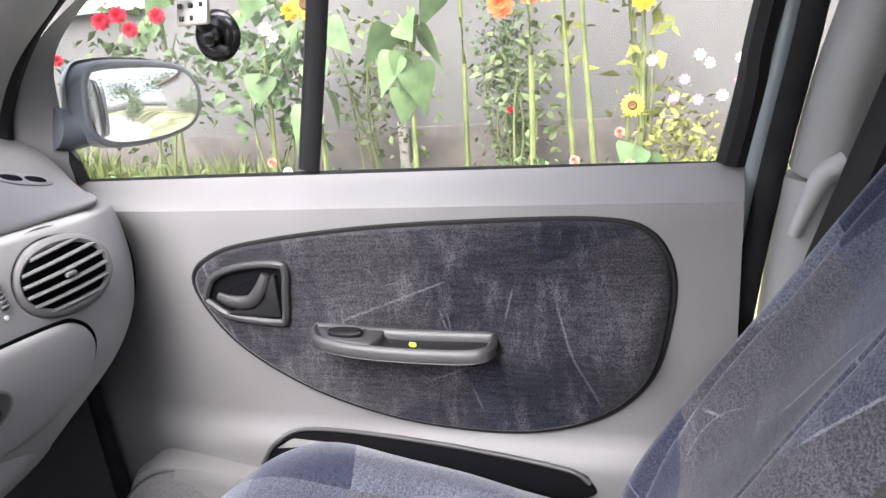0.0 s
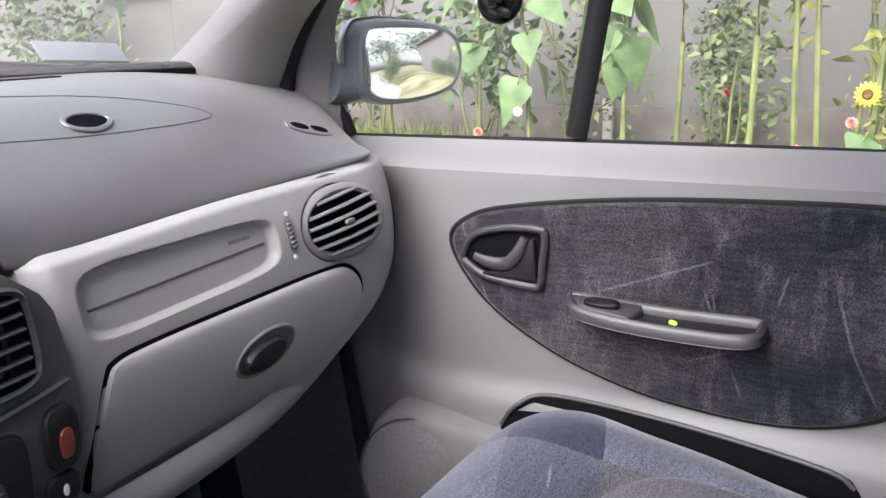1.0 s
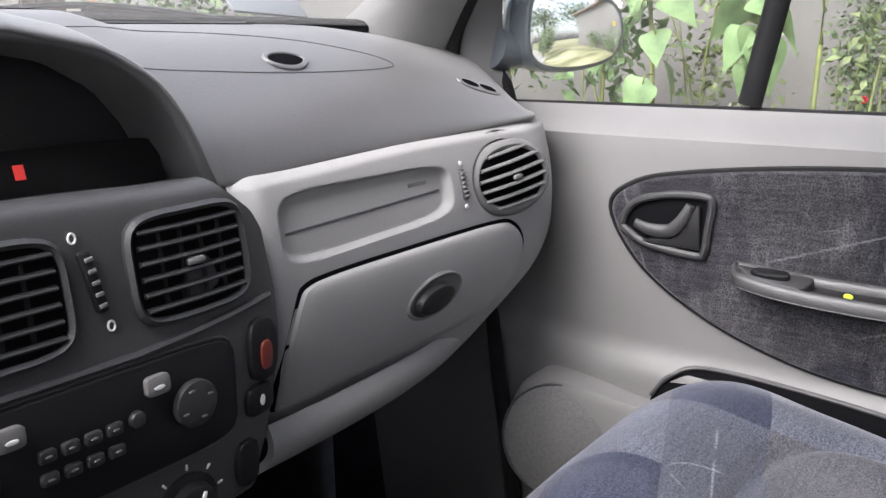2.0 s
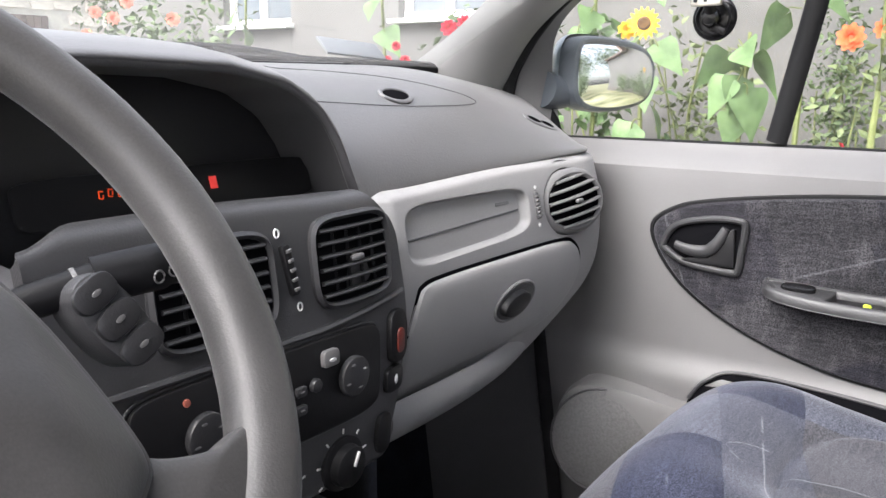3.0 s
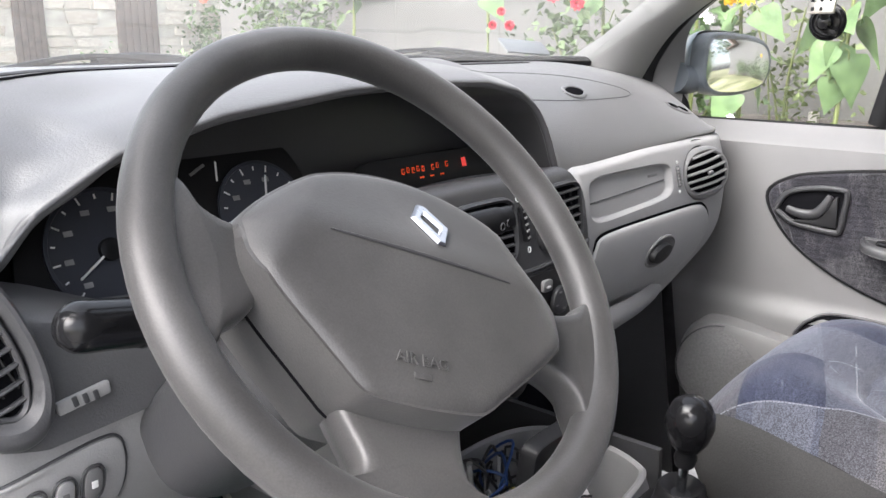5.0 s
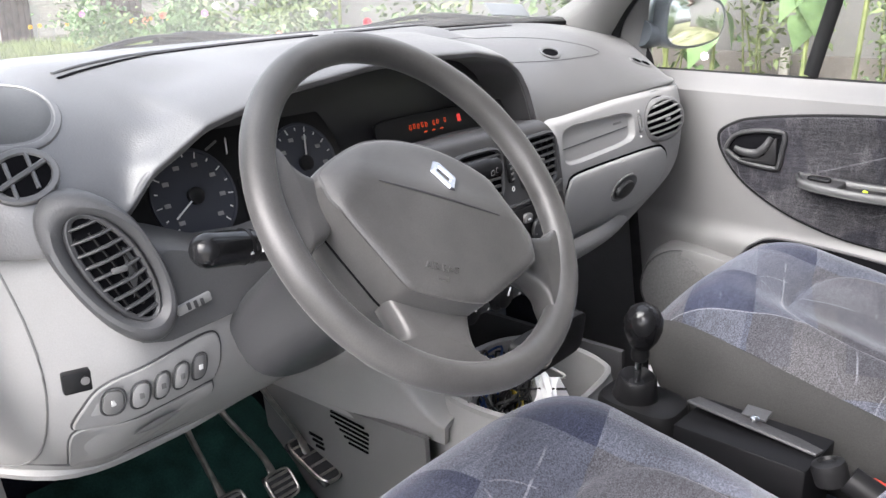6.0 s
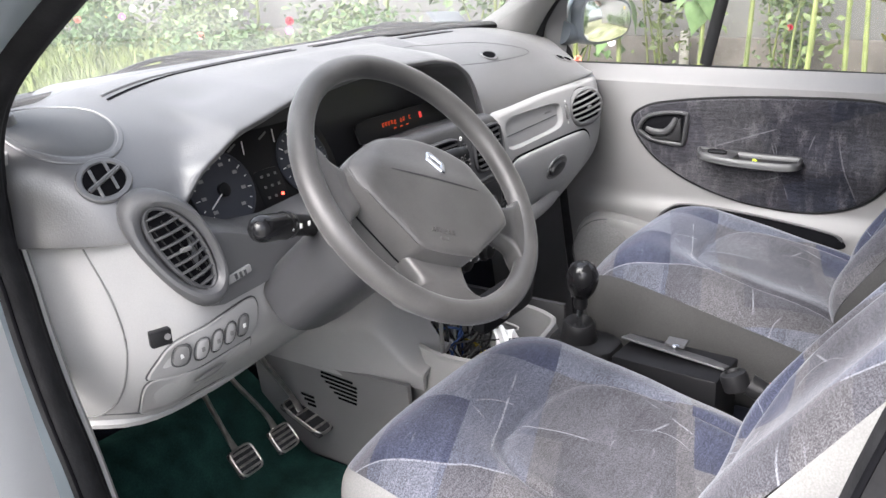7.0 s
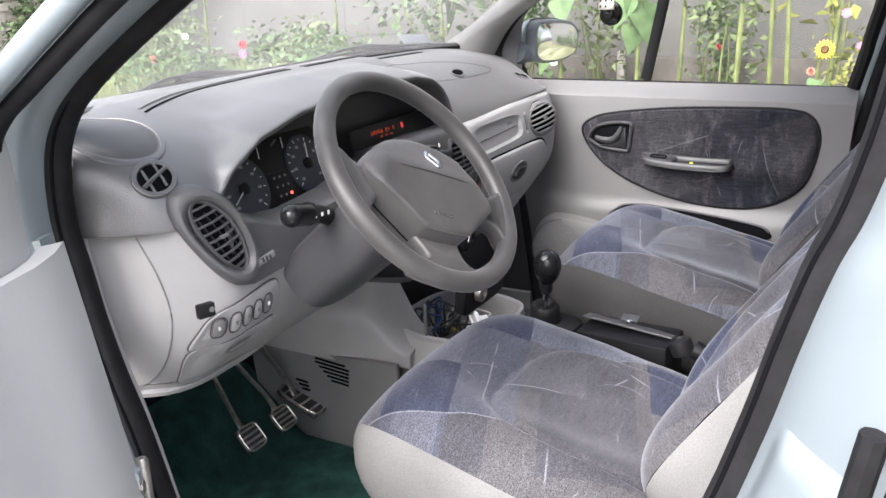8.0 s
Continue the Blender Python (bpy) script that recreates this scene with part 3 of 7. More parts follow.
part("instrument_cavity", slab([Vector((p.x, p.y)) for p in spline([(-0.50, 0.96, 0), (-0.49, 1.07, 0), (-0.38, 1.13, 0), (-0.1, 1.16, 0), (0.14, 1.13, 0), (0.25, 1.05, 0), (0.25, 0.98, 0)], 40, True)],
                                0, 0.01, Matrix(((1, 0, 0, 0), (0, 0, -1, 0.875), (0, 1, 0, 0), (0, 0, 0, 1)))), DARKP, dash, "dark instrument cavity")


def fascia_right(u, v):
    z = 0.768 + (0.257 + 0.009 * smooth01(0.0, 0.5, u)) * v
    xr = lerp_table([(0.768, 0.580), (0.80, 0.618), (0.847, 0.684), (0.90, 0.753), (0.945, 0.786), (0.99, 0.789), (1.035, 0.764)], z)
    xl = lerp_table([(0.768, 0.262), (0.80, 0.250), (0.87, 0.240), (0.92, 0.232), (0.96, 0.230), (1.0, 0.228), (1.035, 0.232)], z)
    x = xl + (xr - xl) * u
    # the upper band rolls back under the pad, and a rib runs down beside the centre panel
    roll = 0.018 * smooth01(0.933, 1.0, v) ** 2
    rib = 0.0015 * math.exp(-((x - xl - 0.024) / 0.018) ** 2)
    return (x, FR(x, z) + tray_depth(x, z) + vent_depth(x, z) + roll - rib + 0.012 * smooth01(0.030, 0.0, x - xl) ** 2, z)


def tray_depth(x, z):
    """Shallow tray, taller and rounder at its inner end."""
    zc, half = 0.9735 + 0.012 * (x - 0.39), 0.0265 + 0.020 * (0.46 - x)
    dx, dz = (x - 0.388) / 0.118, (z - zc) / half
    d = (abs(dx) ** 6 + abs(dz) ** 4) ** 0.19
    return 0.0095 * smooth01(1.07, 0.96, d)


def vent_depth(x, z):
    d = math.hypot((x - 0.616) / 0.068, (z - 0.972) / 0.044)
    return 0.03 * smooth01(1.0, 0.85, d)


part("fascia", sheet(fascia_right, 380, 210, 0.012), LIGHT, dash, "light grey passenger fascia with shallow tray")


def fascia_left(u, v):
    x = -0.668 + 0.44 * u
    zt = lerp_table([(-0.668, 1.022), (-0.535, 1.022), (-0.505, 0.925), (-0.40, 0.925), (-0.30, 0.90), (-0.228, 0.84)], x)
    z = 0.735 + 0.03 * smooth01(-0.45, -0.23, x) + (zt - 0.735 - 0.03 * smooth01(-0.45, -0.23, x)) * v
    return (x, FL(x, z), z)


part("lower_panel", sheet(fascia_left, 70, 40, 0.012), LIGHT, dash, "light grey lower panel beside the steering column")


def surround(u, v):
    x = -0.53 + 0.40 * u
    zb = lerp_table([(-0.55, 0.922), (-0.50, 0.908), (-0.40, 0.915), (-0.30, 0.93), (-0.1, 0.95)], x)
    zt = lerp_table([(-0.53, 1.03), (-0.47, 1.01), (-0.42, 0.988), (-0.36, 0.982), (-0.25, 0.99), (-0.13, 1.015)], x)
    z = zb + (zt - zb) * v
    return (x, FL(x, z) - 0.008 + 0.10 * smooth01(0.8, 1.0, v) ** 2 * 0.6, z)


part("instrument_surround", sheet(surround, 50, 24, 0.01), SURROUND, dash, "mid-grey panel below the instruments")


STACK = spline([(0, 0.845, 1.014), (0, 0.805, 1.025), (0, 0.775, 1.032), (0, 0.753, 1.036), (0, 0.738, 1.031), (0, 0.732, 1.015), (0, 0.727, 0.98), (0, 0.721, 0.93), (0, 0.717, 0.90), (0, 0.718, 0.86), (0, 0.721, 0.80), (0, 0.736, 0.765), (0, 0.86, 0.745)], 97)


def stack_fn(u, v):
    """Centre stack: from the ledge under the display over the rounded nose and down."""
    p = STACK[min(96, int(round(v * 96)))]
    y, z = p.y, p.z
    back = smooth01(0.0, 0.35, v)
    xr = lerp_table([(0.741, 0.185), (0.80, 0.210), (0.838, 0.224), (0.876, 0.236), (0.928, 0.241), (0.986, 0.235), (1.003, 0.226), (1.022, 0.205), (1.036, 0.190)], z)
    xl = lerp_table([(0.745, -0.06), (0.80, -0.09), (0.90, -0.13), (1.00, -0.142), (1.05, -0.142)], z) + 0.06 * (1 - back)
    x = xl + (xr - xl) * u
    drop = 0.006 * smooth01(0.0, 0.22, x) * smooth01(0.62, 0.3, v) * smooth01(0.0, 0.2, v)
    return (x, y + 1.2 * max(0.0, x - 0.13) ** 2 * back, z - drop - 0.02 * smooth01(0.10, 0.0, u) * smooth01(0.5, 0.1, v))


part("centre_fascia", sheet(stack_fn, 48, 96, -0.012), PANEL, dash, "charcoal centre panel turned to the driver")

# ---- steering wheel ----
WC, WT = Vector((-0.342, 0.524, 1.050)), 0.67
wn_, wv_ = Vector((0, -math.cos(WT), math.sin(WT))), Vector((0, math.sin(WT), math.cos(WT)))
TURNED = radians(-29)
wu = Vector((1, 0, 0)) * math.cos(TURNED) + wv_ * math.sin(TURNED)
wv = wv_ * math.cos(TURNED) - Vector((1, 0, 0)) * math.sin(TURNED)


def wheel_put(u, v, h):
    return WC + wu * u + wv * v + wn_ * h


wheel = thing("steering_wheel", WC, "worn grey steering wheel with airbag pad, turned slightly", "steering wheel")
rim_path = [wheel_put(0.1735 * math.cos(a), 0.1735 * math.sin(a), 0) for a in (2 * math.pi * k / 72 for k in range(72))]
rim = part("rim", tube(rim_path, 0.0152, 18, True, up=wn_), WHEEL, wheel, "worn grey grained rim")
HALF_PAD = [(0.0, 0.0545), (0.030, 0.0515), (0.058, 0.0435), (0.085, 0.030), (0.106, 0.013), (0.120, -0.003), (0.1255, -0.012), (0.125, -0.020), (0.119, -0.038),
            (0.108, -0.054), (0.092, -0.070), (0.073, -0.087), (0.055, -0.103), (0.047, -0.110), (0.038, -0.1145), (0.018, -0.1165), (0.0, -0.117)]
pad_loop = []
for u_, v_ in HALF_PAD + [(-u, v) for u, v in HALF_PAD[-2:0:-1]]:
    # the pad's foot sits a little off the wheel's own axis
    pad_loop.append((u_ + 0.16 * min(0.0, v_ + 0.02), v_ + 0.03, 0))
pad_loop = [Vector((p.x, p.y)) for p in spline(pad_loop, 128, True)]


def pad_top(u, v):
    """Height of the airbag cover: a flat face, sloped back above the crease, with bevelled shoulders."""
    edge = 0.076 + 0.42 * max(0.0, 0.022 - v) if v < 0.022 else 0.076 - 0.25 * (v - 0.022)
    shoulder = 0.46 * max(0.0, abs(u + 0.006) - edge)
    back = 0.20 * smooth01(-0.030, 0.012, v) * max(0.0, v + 0.016)
    return 0.033 - shoulder - back - 0.35 * u * u - 0.15 * (v + 0.05) ** 2


def pad_put_wheel(x, y, h):
    return wheel_put(x, y - 0.03, h + (pad_top(x, y - 0.03) if h > -0.0045 else 0.0))


part("airbag_pad", dome(pad_loop, [(0, 0.0)] + [(r / 16, 0.0) for r in range(1, 15)] + [(0.925, -0.0006), (0.955, -0.0018), (0.975, -0.0035)], pad_put_wheel), WHEEL, wheel, "grey airbag pad", 28)
part("pad_flank", stack([[wheel_put(p.x * k, p.y * k - 0.03, h if h < 0 else pad_top(p.x * k, p.y * k - 0.03) - 0.0036) for p in pad_loop] for k, h in ((0.974, 1), (0.992, 0.5), (1.0, -0.002), (1.0, -0.010))], False, False), WHEEL, wheel, "rounded flank of the airbag pad", 60)
part("hub", stack([[wheel_put(p.x * k, p.y * k - 0.03, h) for p in pad_loop] for k, h in ((0.985, -0.008), (1.0, -0.014), (0.99, -0.030), (0.93, -0.052), (0.6, -0.060))]), WHEEL, wheel, "grey hub behind the airbag pad")


def spoke(outline, name="spoke"):
    """A padded web from the hub out to the rim, its outline in the wheel's plane."""
    loop = [Vector((p.x, p.y)) for p in spline([(a, b, 0) for a, b in outline], 64, True)]
    c = sum(loop, Vector((0, 0))) / len(loop)
    rows = ((1.0, -0.006), (1.0, 0.001), (0.985, 0.0055), (0.95, 0.0085), (0.88, 0.0105), (0.7, 0.011), (0.35, 0.011), (0.01, 0.011))

    def put(p, k, h):
        q = c + (p - c) * k
        r = q.length
        lift = -0.003 * smooth01(0.150, 0.168, r) - 0.007 * smooth01(0.150, 0.115, r)
        return wheel_put(q.x, q.y, h + lift)
    under_rows = ((0.7, -0.020), (0.95, -0.016))
    return part(name, stack([[put(p, k, h) for p in loop] for k, h in under_rows + rows]), WHEEL, wheel, "", 60)


spoke([(0.085, -0.004), (0.118, -0.008), (0.134, -0.008), (0.148, -0.004), (0.156, 0.004), (0.164, 0.010), (0.172, 0.006), (0.176, -0.020), (0.166, -0.065), (0.150, -0.096), (0.141, -0.098), (0.136, -0.086), (0.131, -0.074), (0.121, -0.062), (0.106, -0.052), (0.085, -0.045)])
spoke([(-0.085, -0.004), (-0.118, -0.009), (-0.135, -0.011), (-0.149, -0.007), (-0.157, 0.003), (-0.164, 0.010), (-0.172, 0.006), (-0.176, -0.020), (-0.166, -0.065), (-0.146, -0.104), (-0.136, -0.103), (-0.131, -0.092), (-0.127, -0.081), (-0.115, -0.070), (-0.104, -0.056), (-0.085, -0.045)])
spoke([(-0.060, -0.095), (-0.058, -0.112), (-0.052, -0.128), (-0.047, -0.143), (-0.053, -0.153), (-0.072, -0.158), (-0.074, -0.166), (-0.040, -0.175), (0.020, -0.177), (0.058, -0.169), (0.060, -0.161), (0.040, -0.155), (0.028, -0.147), (0.026, -0.135), (0.030, -0.112), (0.030, -0.095), (-0.015, -0.090)])

# ---- column shroud ----
column = thing("steering_column", (-0.33, 0.68, 0.9), "charcoal plastic steering column shroud", "steering column")
col_axis = [WC - wn_ * d for d in (0.03, 0.08, 0.16, 0.26)]
part("shroud", stack([[c + Vector((1, 0, 0)) * (w * sq(math.cos(q), 0.7)) + wv_ * (hh * sq(math.sin(q), 0.7) - dn) for q in (2 * math.pi * k / 28 for k in range(28))]
                      for c, w, hh, dn in zip(col_axis, (0.052, 0.074, 0.084, 0.086), (0.042, 0.054, 0.057, 0.054), (0.0, 0.007, 0.012, 0.014))]), PANEL, column)

# ---- seats ----
def seat_block(origin, axis, up, length, W, H, dip, span, n=44, m=30, front=0.5, lean=0.0, inset=None):
    """Upholstered block: sections across x along an axis; dip sinks the middle between the bolsters.
    span picks a stretch (a0, a1) of each section, in turns from the right side over the top."""
    axis, up = Vector(axis).normalized(), Vector(up).normalized()
    loops = []
    full = abs(span[1] - span[0]) > 0.999
    for i in range(m + 1):
        v = i / m
        end = (1 - (2 * v - 1) ** 6) ** 0.5 if 0 < v < 1 else 0.12
        top = 1 - (1 - (max(0.0, 1 - (max(0.0, v - front) / (1 - front)) ** 3.2)) ** 0.5) * 0.9
        w, h = W(v) * (0.55 + 0.45 * end), H(v) * max(0.12, end) * max(0.12, top)
        c = Vector(origin) + axis * (length * v)
        loop = []
        cnt = n if full else n + 1
        for k in range(cnt):
            a = 2 * math.pi * (span[0] + (span[1] - span[0]) * k / n)
            x = w * sq(math.cos(a), 0.72)
            z = h * sq(math.sin(a), 0.62)
            if z > 0:
                z -= dip(v) * math.exp(-(x / (W(v) * 0.52)) ** 4) * end
                if inset:
                    r = (abs(x / (W(v) * inset[0])) ** 3.5 + abs((v - inset[1]) / inset[2]) ** 3.5) ** (1 / 3.5)
                    z -= 0.009 * math.exp(-((r - 1) / 0.045) ** 2) - 0.004 * smooth01(1.0, 0.7, r)
                    z += 0.0025 * noise.noise(Vector((9 * x, 7 * v, 1.7)))
            loop.append(c + Vector((1, 0, 0)) * (x + lean * z) + up * z)
        loops.append(loop)
    bm = stack(loops, full, full, full)
    # lay the cloth along the surface: across from the middle line, and along it
    layer = bm.loops.layers.uv.new("cloth")
    bm.verts.index_update()
    mid, flat, along = len(loops[0]) // 2, [], 0.0
    for i, loop in enumerate(loops):
        along += (loop[mid] - loops[i - 1][mid]).length if i else 0.0
        run = [0.0]
        for p, q in zip(loop, loop[1:]):
            run.append(run[-1] + (q - p).length)
        flat += [(r - run[mid] + 10.0, along + 10.0) for r in run]
    for f in bm.faces:
        for l in f.loops:
            l[layer].uv = flat[l.vert.index]
    return bm


def seat(name, cx, cy, zc, label, side):
    s = thing(name, (cx, 0.3, 0.32), label, "car seat", "front seats")
    Wc = lambda v: 0.262 - 0.018 * v
    Hc = lambda v: 0.135
    dc = lambda v: 0.036 * smooth01(0.90, 0.62, v)
    org, ax, up = (cx, cy - 0.52, zc - 0.178), (0, 1, 0.22), (0, -0.22, 1)
    part("cushion", seat_block(org, ax, up, 0.545, Wc, Hc, dc, (0.058, 0.442), 110, 80, front=0.72, inset=(0.60, 0.30, 0.37)), SEAT, s, "blue-grey patterned velour cushion")
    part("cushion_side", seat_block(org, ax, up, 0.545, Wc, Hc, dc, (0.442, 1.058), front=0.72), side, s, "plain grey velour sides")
    Wb = lambda v: 0.220 - 0.035 * v
    Hb = lambda v: 0.108 - 0.03 * v
    db = lambda v: 0.045 * smooth01(-0.02, 0.2, v) * smooth01(1.0, 0.8, v)
    org, ax, up = (cx, cy - 0.480, zc - 0.09), (0, -0.56, 0.83), (0, 0.83, 0.56)
    part("backrest", seat_block(org, ax, up, 0.66, Wb, Hb, db, (0.058, 0.442), 110, 80, front=0.9, inset=(0.60, 0.5, 0.42)), SEAT, s, "blue-grey patterned velour backrest")
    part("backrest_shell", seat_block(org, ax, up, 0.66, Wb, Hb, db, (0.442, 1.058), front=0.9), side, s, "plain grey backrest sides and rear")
    part("headrest", seat_block((cx, cy - 0.90, zc + 0.49), (0, -0.30, 0.95), (0, 0.95, 0.30), 0.19, lambda v: 0.135, lambda v: 0.055, lambda v: 0.0, (0, 1), front=0.9), SEAT, s)
    part("seat_base", rbox(0.42, 0.40, 0.16, pose(cx, cy - 0.25, zc - 0.32), 0.02), BLACK, s)
    return s


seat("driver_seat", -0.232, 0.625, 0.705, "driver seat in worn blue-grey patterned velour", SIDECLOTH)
seat("passenger_seat", 0.525, 0.612, 0.725, "passenger seat in worn blue-grey patterned velour", SIDESHADED)

# ---- gear lever, console ----
gear = thing("gear_lever", (0.175, 0.55, 0.62), "gear lever with glossy black ball knob", "gear lever")
gm = Matrix.Translation((0.178, 0.552, 0.655)) @ pose(0, 0, 0, 6, -7, 0)
part("shaft", lathe([(0.006, -0.03), (0.006, 0.05)], gm, 12), CHROME, gear)
part("collar", lathe([(0.012, 0.035), (0.014, 0.045), (0.012, 0.055), (0.010, 0.062)], gm, 16), BLACK, gear)
part("knob", lathe([(0.010, 0.055), (0.017, 0.060), (0.025, 0.074), (0.0295, 0.092), (0.0285, 0.107), (0.022, 0.121), (0.011, 0.128), (0.001, 0.129)], gm, 24), GLOSS, gear, "glossy black knob")
part("mount", lathe([(0.040, -0.05), (0.032, -0.015), (0.030, 0.0), (0.026, 0.004), (0.022, 0.002), (0.012, -0.008)], gm, 24), BLACK, gear)

# dark joint between airbag pad and spokes
part("pad_joint", tube([wheel_put(p.x * 0.995, p.y * 0.995 - 0.03, -0.0105) for p in pad_loop], 0.0015, 6, True, up=wn_), SHADEBLACK, wheel, "dark joint round the airbag pad")

# ---- passenger door fittings ----
HB = [(0.682, 0.900), (0.664, 0.931), (0.62, 0.945), (0.573, 0.947), (0.559, 0.937), (0.562, 0.90), (0.566, 0.872), (0.580, 0.865), (0.643, 0.872), (0.671, 0.886)]
hb_loop = [Vector((p.x - 0.615, p.y - 0.906)) for p in spline([(a, b, 0) for a, b in HB], 60, True)]
hb_put = lambda y, z, h: door_put(0.615 + y, 0.906 + z, h + 0.0105)
handle = part("handle_bezel", ring(hb_loop, 0.009, -0.004, 0.009, put=hb_put, bevel=0.003), DARKP, pdoor, "black plastic inner handle surround")
# Black plate paints the shade behind the pull lever.
part("handle_recess", slab(shrink(hb_loop, 0.007), -0.004, 0.001, put=hb_put, bevel=0.0005), SHADEBLACK, handle)
part("handle_lever", tube(spline([hb_put(a - 0.615, b - 0.906, c) for a, b, c in ((0.660, 0.901, 0.002), (0.640, 0.896, 0.006), (0.614, 0.897, 0.008), (0.599, 0.910, 0.009), (0.588, 0.931, 0.007))], 24),
                          lambda t: 0.0045 + 0.0022 * math.sin(math.pi * t), 10, squash=1.3), DARKP, handle, "dark grey pull lever")
part("handle_plate", slab([Vector((a - 0.615, b - 0.906)) for a, b in ((0.66, 0.877), (0.64, 0.884), (0.61, 0.888), (0.595, 0.905), (0.581, 0.930), (0.576, 0.93), (0.574, 0.877))], 0.001, 0.008, put=hb_put), BLACK, handle)

arm = [(0.533, 0.776), (0.531, 0.758), (0.514, 0.743), (0.46, 0.735), (0.36, 0.733), (0.322, 0.735), (0.305, 0.745), (0.303, 0.765), (0.310, 0.777), (0.36, 0.779), (0.46, 0.779), (0.515, 0.779)]
arm_loop = [Vector((p.x, p.y)) for p in spline([(a, b, 0) for a, b in arm], 60, True)]
arm_put = lambda y, x, h: Vector((x, y, 0.855 + h + 0.26 * (x - 0.740) + 0.25 * (y - 0.40) ** 2 + 0.012 * (y - 0.40)))
armrest = part("pull_handle", slab(arm_loop, -0.0175, -0.011, put=lambda y, x, h: arm_put(y, x + (0.008 if h < -0.015 else 0.0), h), bevel=0.003), DARKP, pdoor, "dark grey pull handle with cup")
part("pull_cup_wall", ring(arm_loop, 0.0095, -0.013, 0.0005, put=arm_put, bevel=0.004), DARKP, armrest)
part("switch_block", slab([Vector((p.x, p.y)) for p in spline([(0.522, 0.772, 0), (0.520, 0.762, 0), (0.505, 0.750, 0), (0.462, 0.744, 0), (0.448, 0.746, 0), (0.446, 0.776, 0)], 30, True)], -0.013, -0.001, put=arm_put, bevel=0.002), DARKP, armrest)
# Floor blacker than the handle plastic, painting shade into the cup.
part("cup_floor", slab([Vector((p.x, p.y)) for p in spline([(0.452, 0.776, 0), (0.452, 0.747, 0), (0.320, 0.747, 0), (0.313, 0.774, 0)], 30, True)], -0.013, -0.0098, put=arm_put, bevel=0.0005), BLACK, armrest)
part("window_switch", slab(oval(0.022, 0.008, 24, 0.7), 0.0, 0.007, Matrix.Translation(arm_put(0.486, 0.760, -0.002)) @ pose(0, 0, 0, 0, 0, 90) @ pose(0, 0, 0, -22, 0, 0), 0.003), GLOSS, armrest, "glossy black window switch")
scrap = part("paper_scrap", rbox(0.010, 0.009, 0.006, pose(0.758, 0.402, 0.852, 20, 15, 30), 0.003), mat("yellow_green_paper", (0.55, 0.72, 0.05), 0.6))
tagged(scrap, "small yellow-green scrap lying in the door handle cup", "scrap")

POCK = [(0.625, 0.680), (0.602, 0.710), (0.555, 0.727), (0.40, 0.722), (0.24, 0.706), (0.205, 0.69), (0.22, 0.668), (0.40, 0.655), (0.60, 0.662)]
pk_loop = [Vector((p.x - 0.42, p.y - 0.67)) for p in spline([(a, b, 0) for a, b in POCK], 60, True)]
# No hole here: a black plate paints the pocket's inner shade.
part("pocket_recess", slab(pk_loop, -0.002, 0.003, put=lambda y, z, h: door_put(0.42 + y, 0.67 + z, h), bevel=0.001), SHADEBLACK, pdoor, "black plate painted as the shaded door pocket opening")
part("pocket_lip", tube(spline([door_put(a, b, 0.004) for a, b in POCK[:6]], 40), 0.003, 8, up=(1, 0, 0)), PANEL, pdoor)
GRILLEDARK = mat("perforated_grey_grille", (0.115, 0.114, 0.114), 0.6, grain=0.9, grain_scale=260, vary=0.10, fine=0.35)
pod_loop = [Vector((p.x, p.y)) for p in spline([(0.085, 0.02, 0), (0.055, 0.075, 0), (-0.01, 0.088, 0), (-0.09, 0.078, 0), (-0.15, 0.06, 0), (-0.16, -0.05, 0), (-0.08, -0.10, 0), (0.03, -0.09, 0), (0.075, -0.045, 0)], 60, True)]
pod = part("speaker_pod", slab(pod_loop, -0.01, 0.055, put=lambda y, z, h: Vector((0.787 - h + 0.10 * max(0.0, -y - 0.02), 0.742 + y, 0.596 + z)), bevel=0.018), DOORGREY, pdoor, "grey loudspeaker pod")
gm2 = Matrix.Translation((0.727, 0.740, 0.597)) @ pose(0, 0, 0, 0, 8, 10) @ Matrix(((0, 0, -1, 0), (-1, 0, 0, 0), (0, 1, 0, 0), (0, 0, 0, 1)))
grille = part("speaker_grille", lathe([(0.078, -0.012), (0.076, 0.003), (0.071, 0.0045), (0.04, 0.007), (0.001, 0.008)], gm2, 40), GRILLEDARK, pod, "round perforated grille")
part("grille_ring", tube([gm2 @ Vector((0.0785 * math.cos(a), 0.0785 * math.sin(a), 0.001)) for a in (2 * math.pi * k / 40 for k in range(40))], 0.0018, 6, True), PANEL, pod)

# ---- dashboard fittings ----
def pad_at(x, y):
    """Height of the upper pad at a place."""
    row = spline(pad_profile(x), 60)
    for a, b in zip(row, row[1:]):
        if (a.y - y) * (b.y - y) <= 0 and abs(a.y - b.y) > 1e-9:
            return a.z + (b.z - a.z) * (y - a.y) / (b.y - a.y)
    return row[0].z


def pad_put(cx, cy):
    def put(x, y, h):
        e = 0.006
        X, Y = cx + x, cy + y
        nx, ny = (pad_at(X + e, Y) - pad_at(X - e, Y)) / (2 * e), (pad_at(X, Y + e) - pad_at(X, Y - e)) / (2 * e)
        return Vector((X, Y, pad_at(X, Y))) + Vector((-nx, -ny, 1)).normalized() * h
    return put


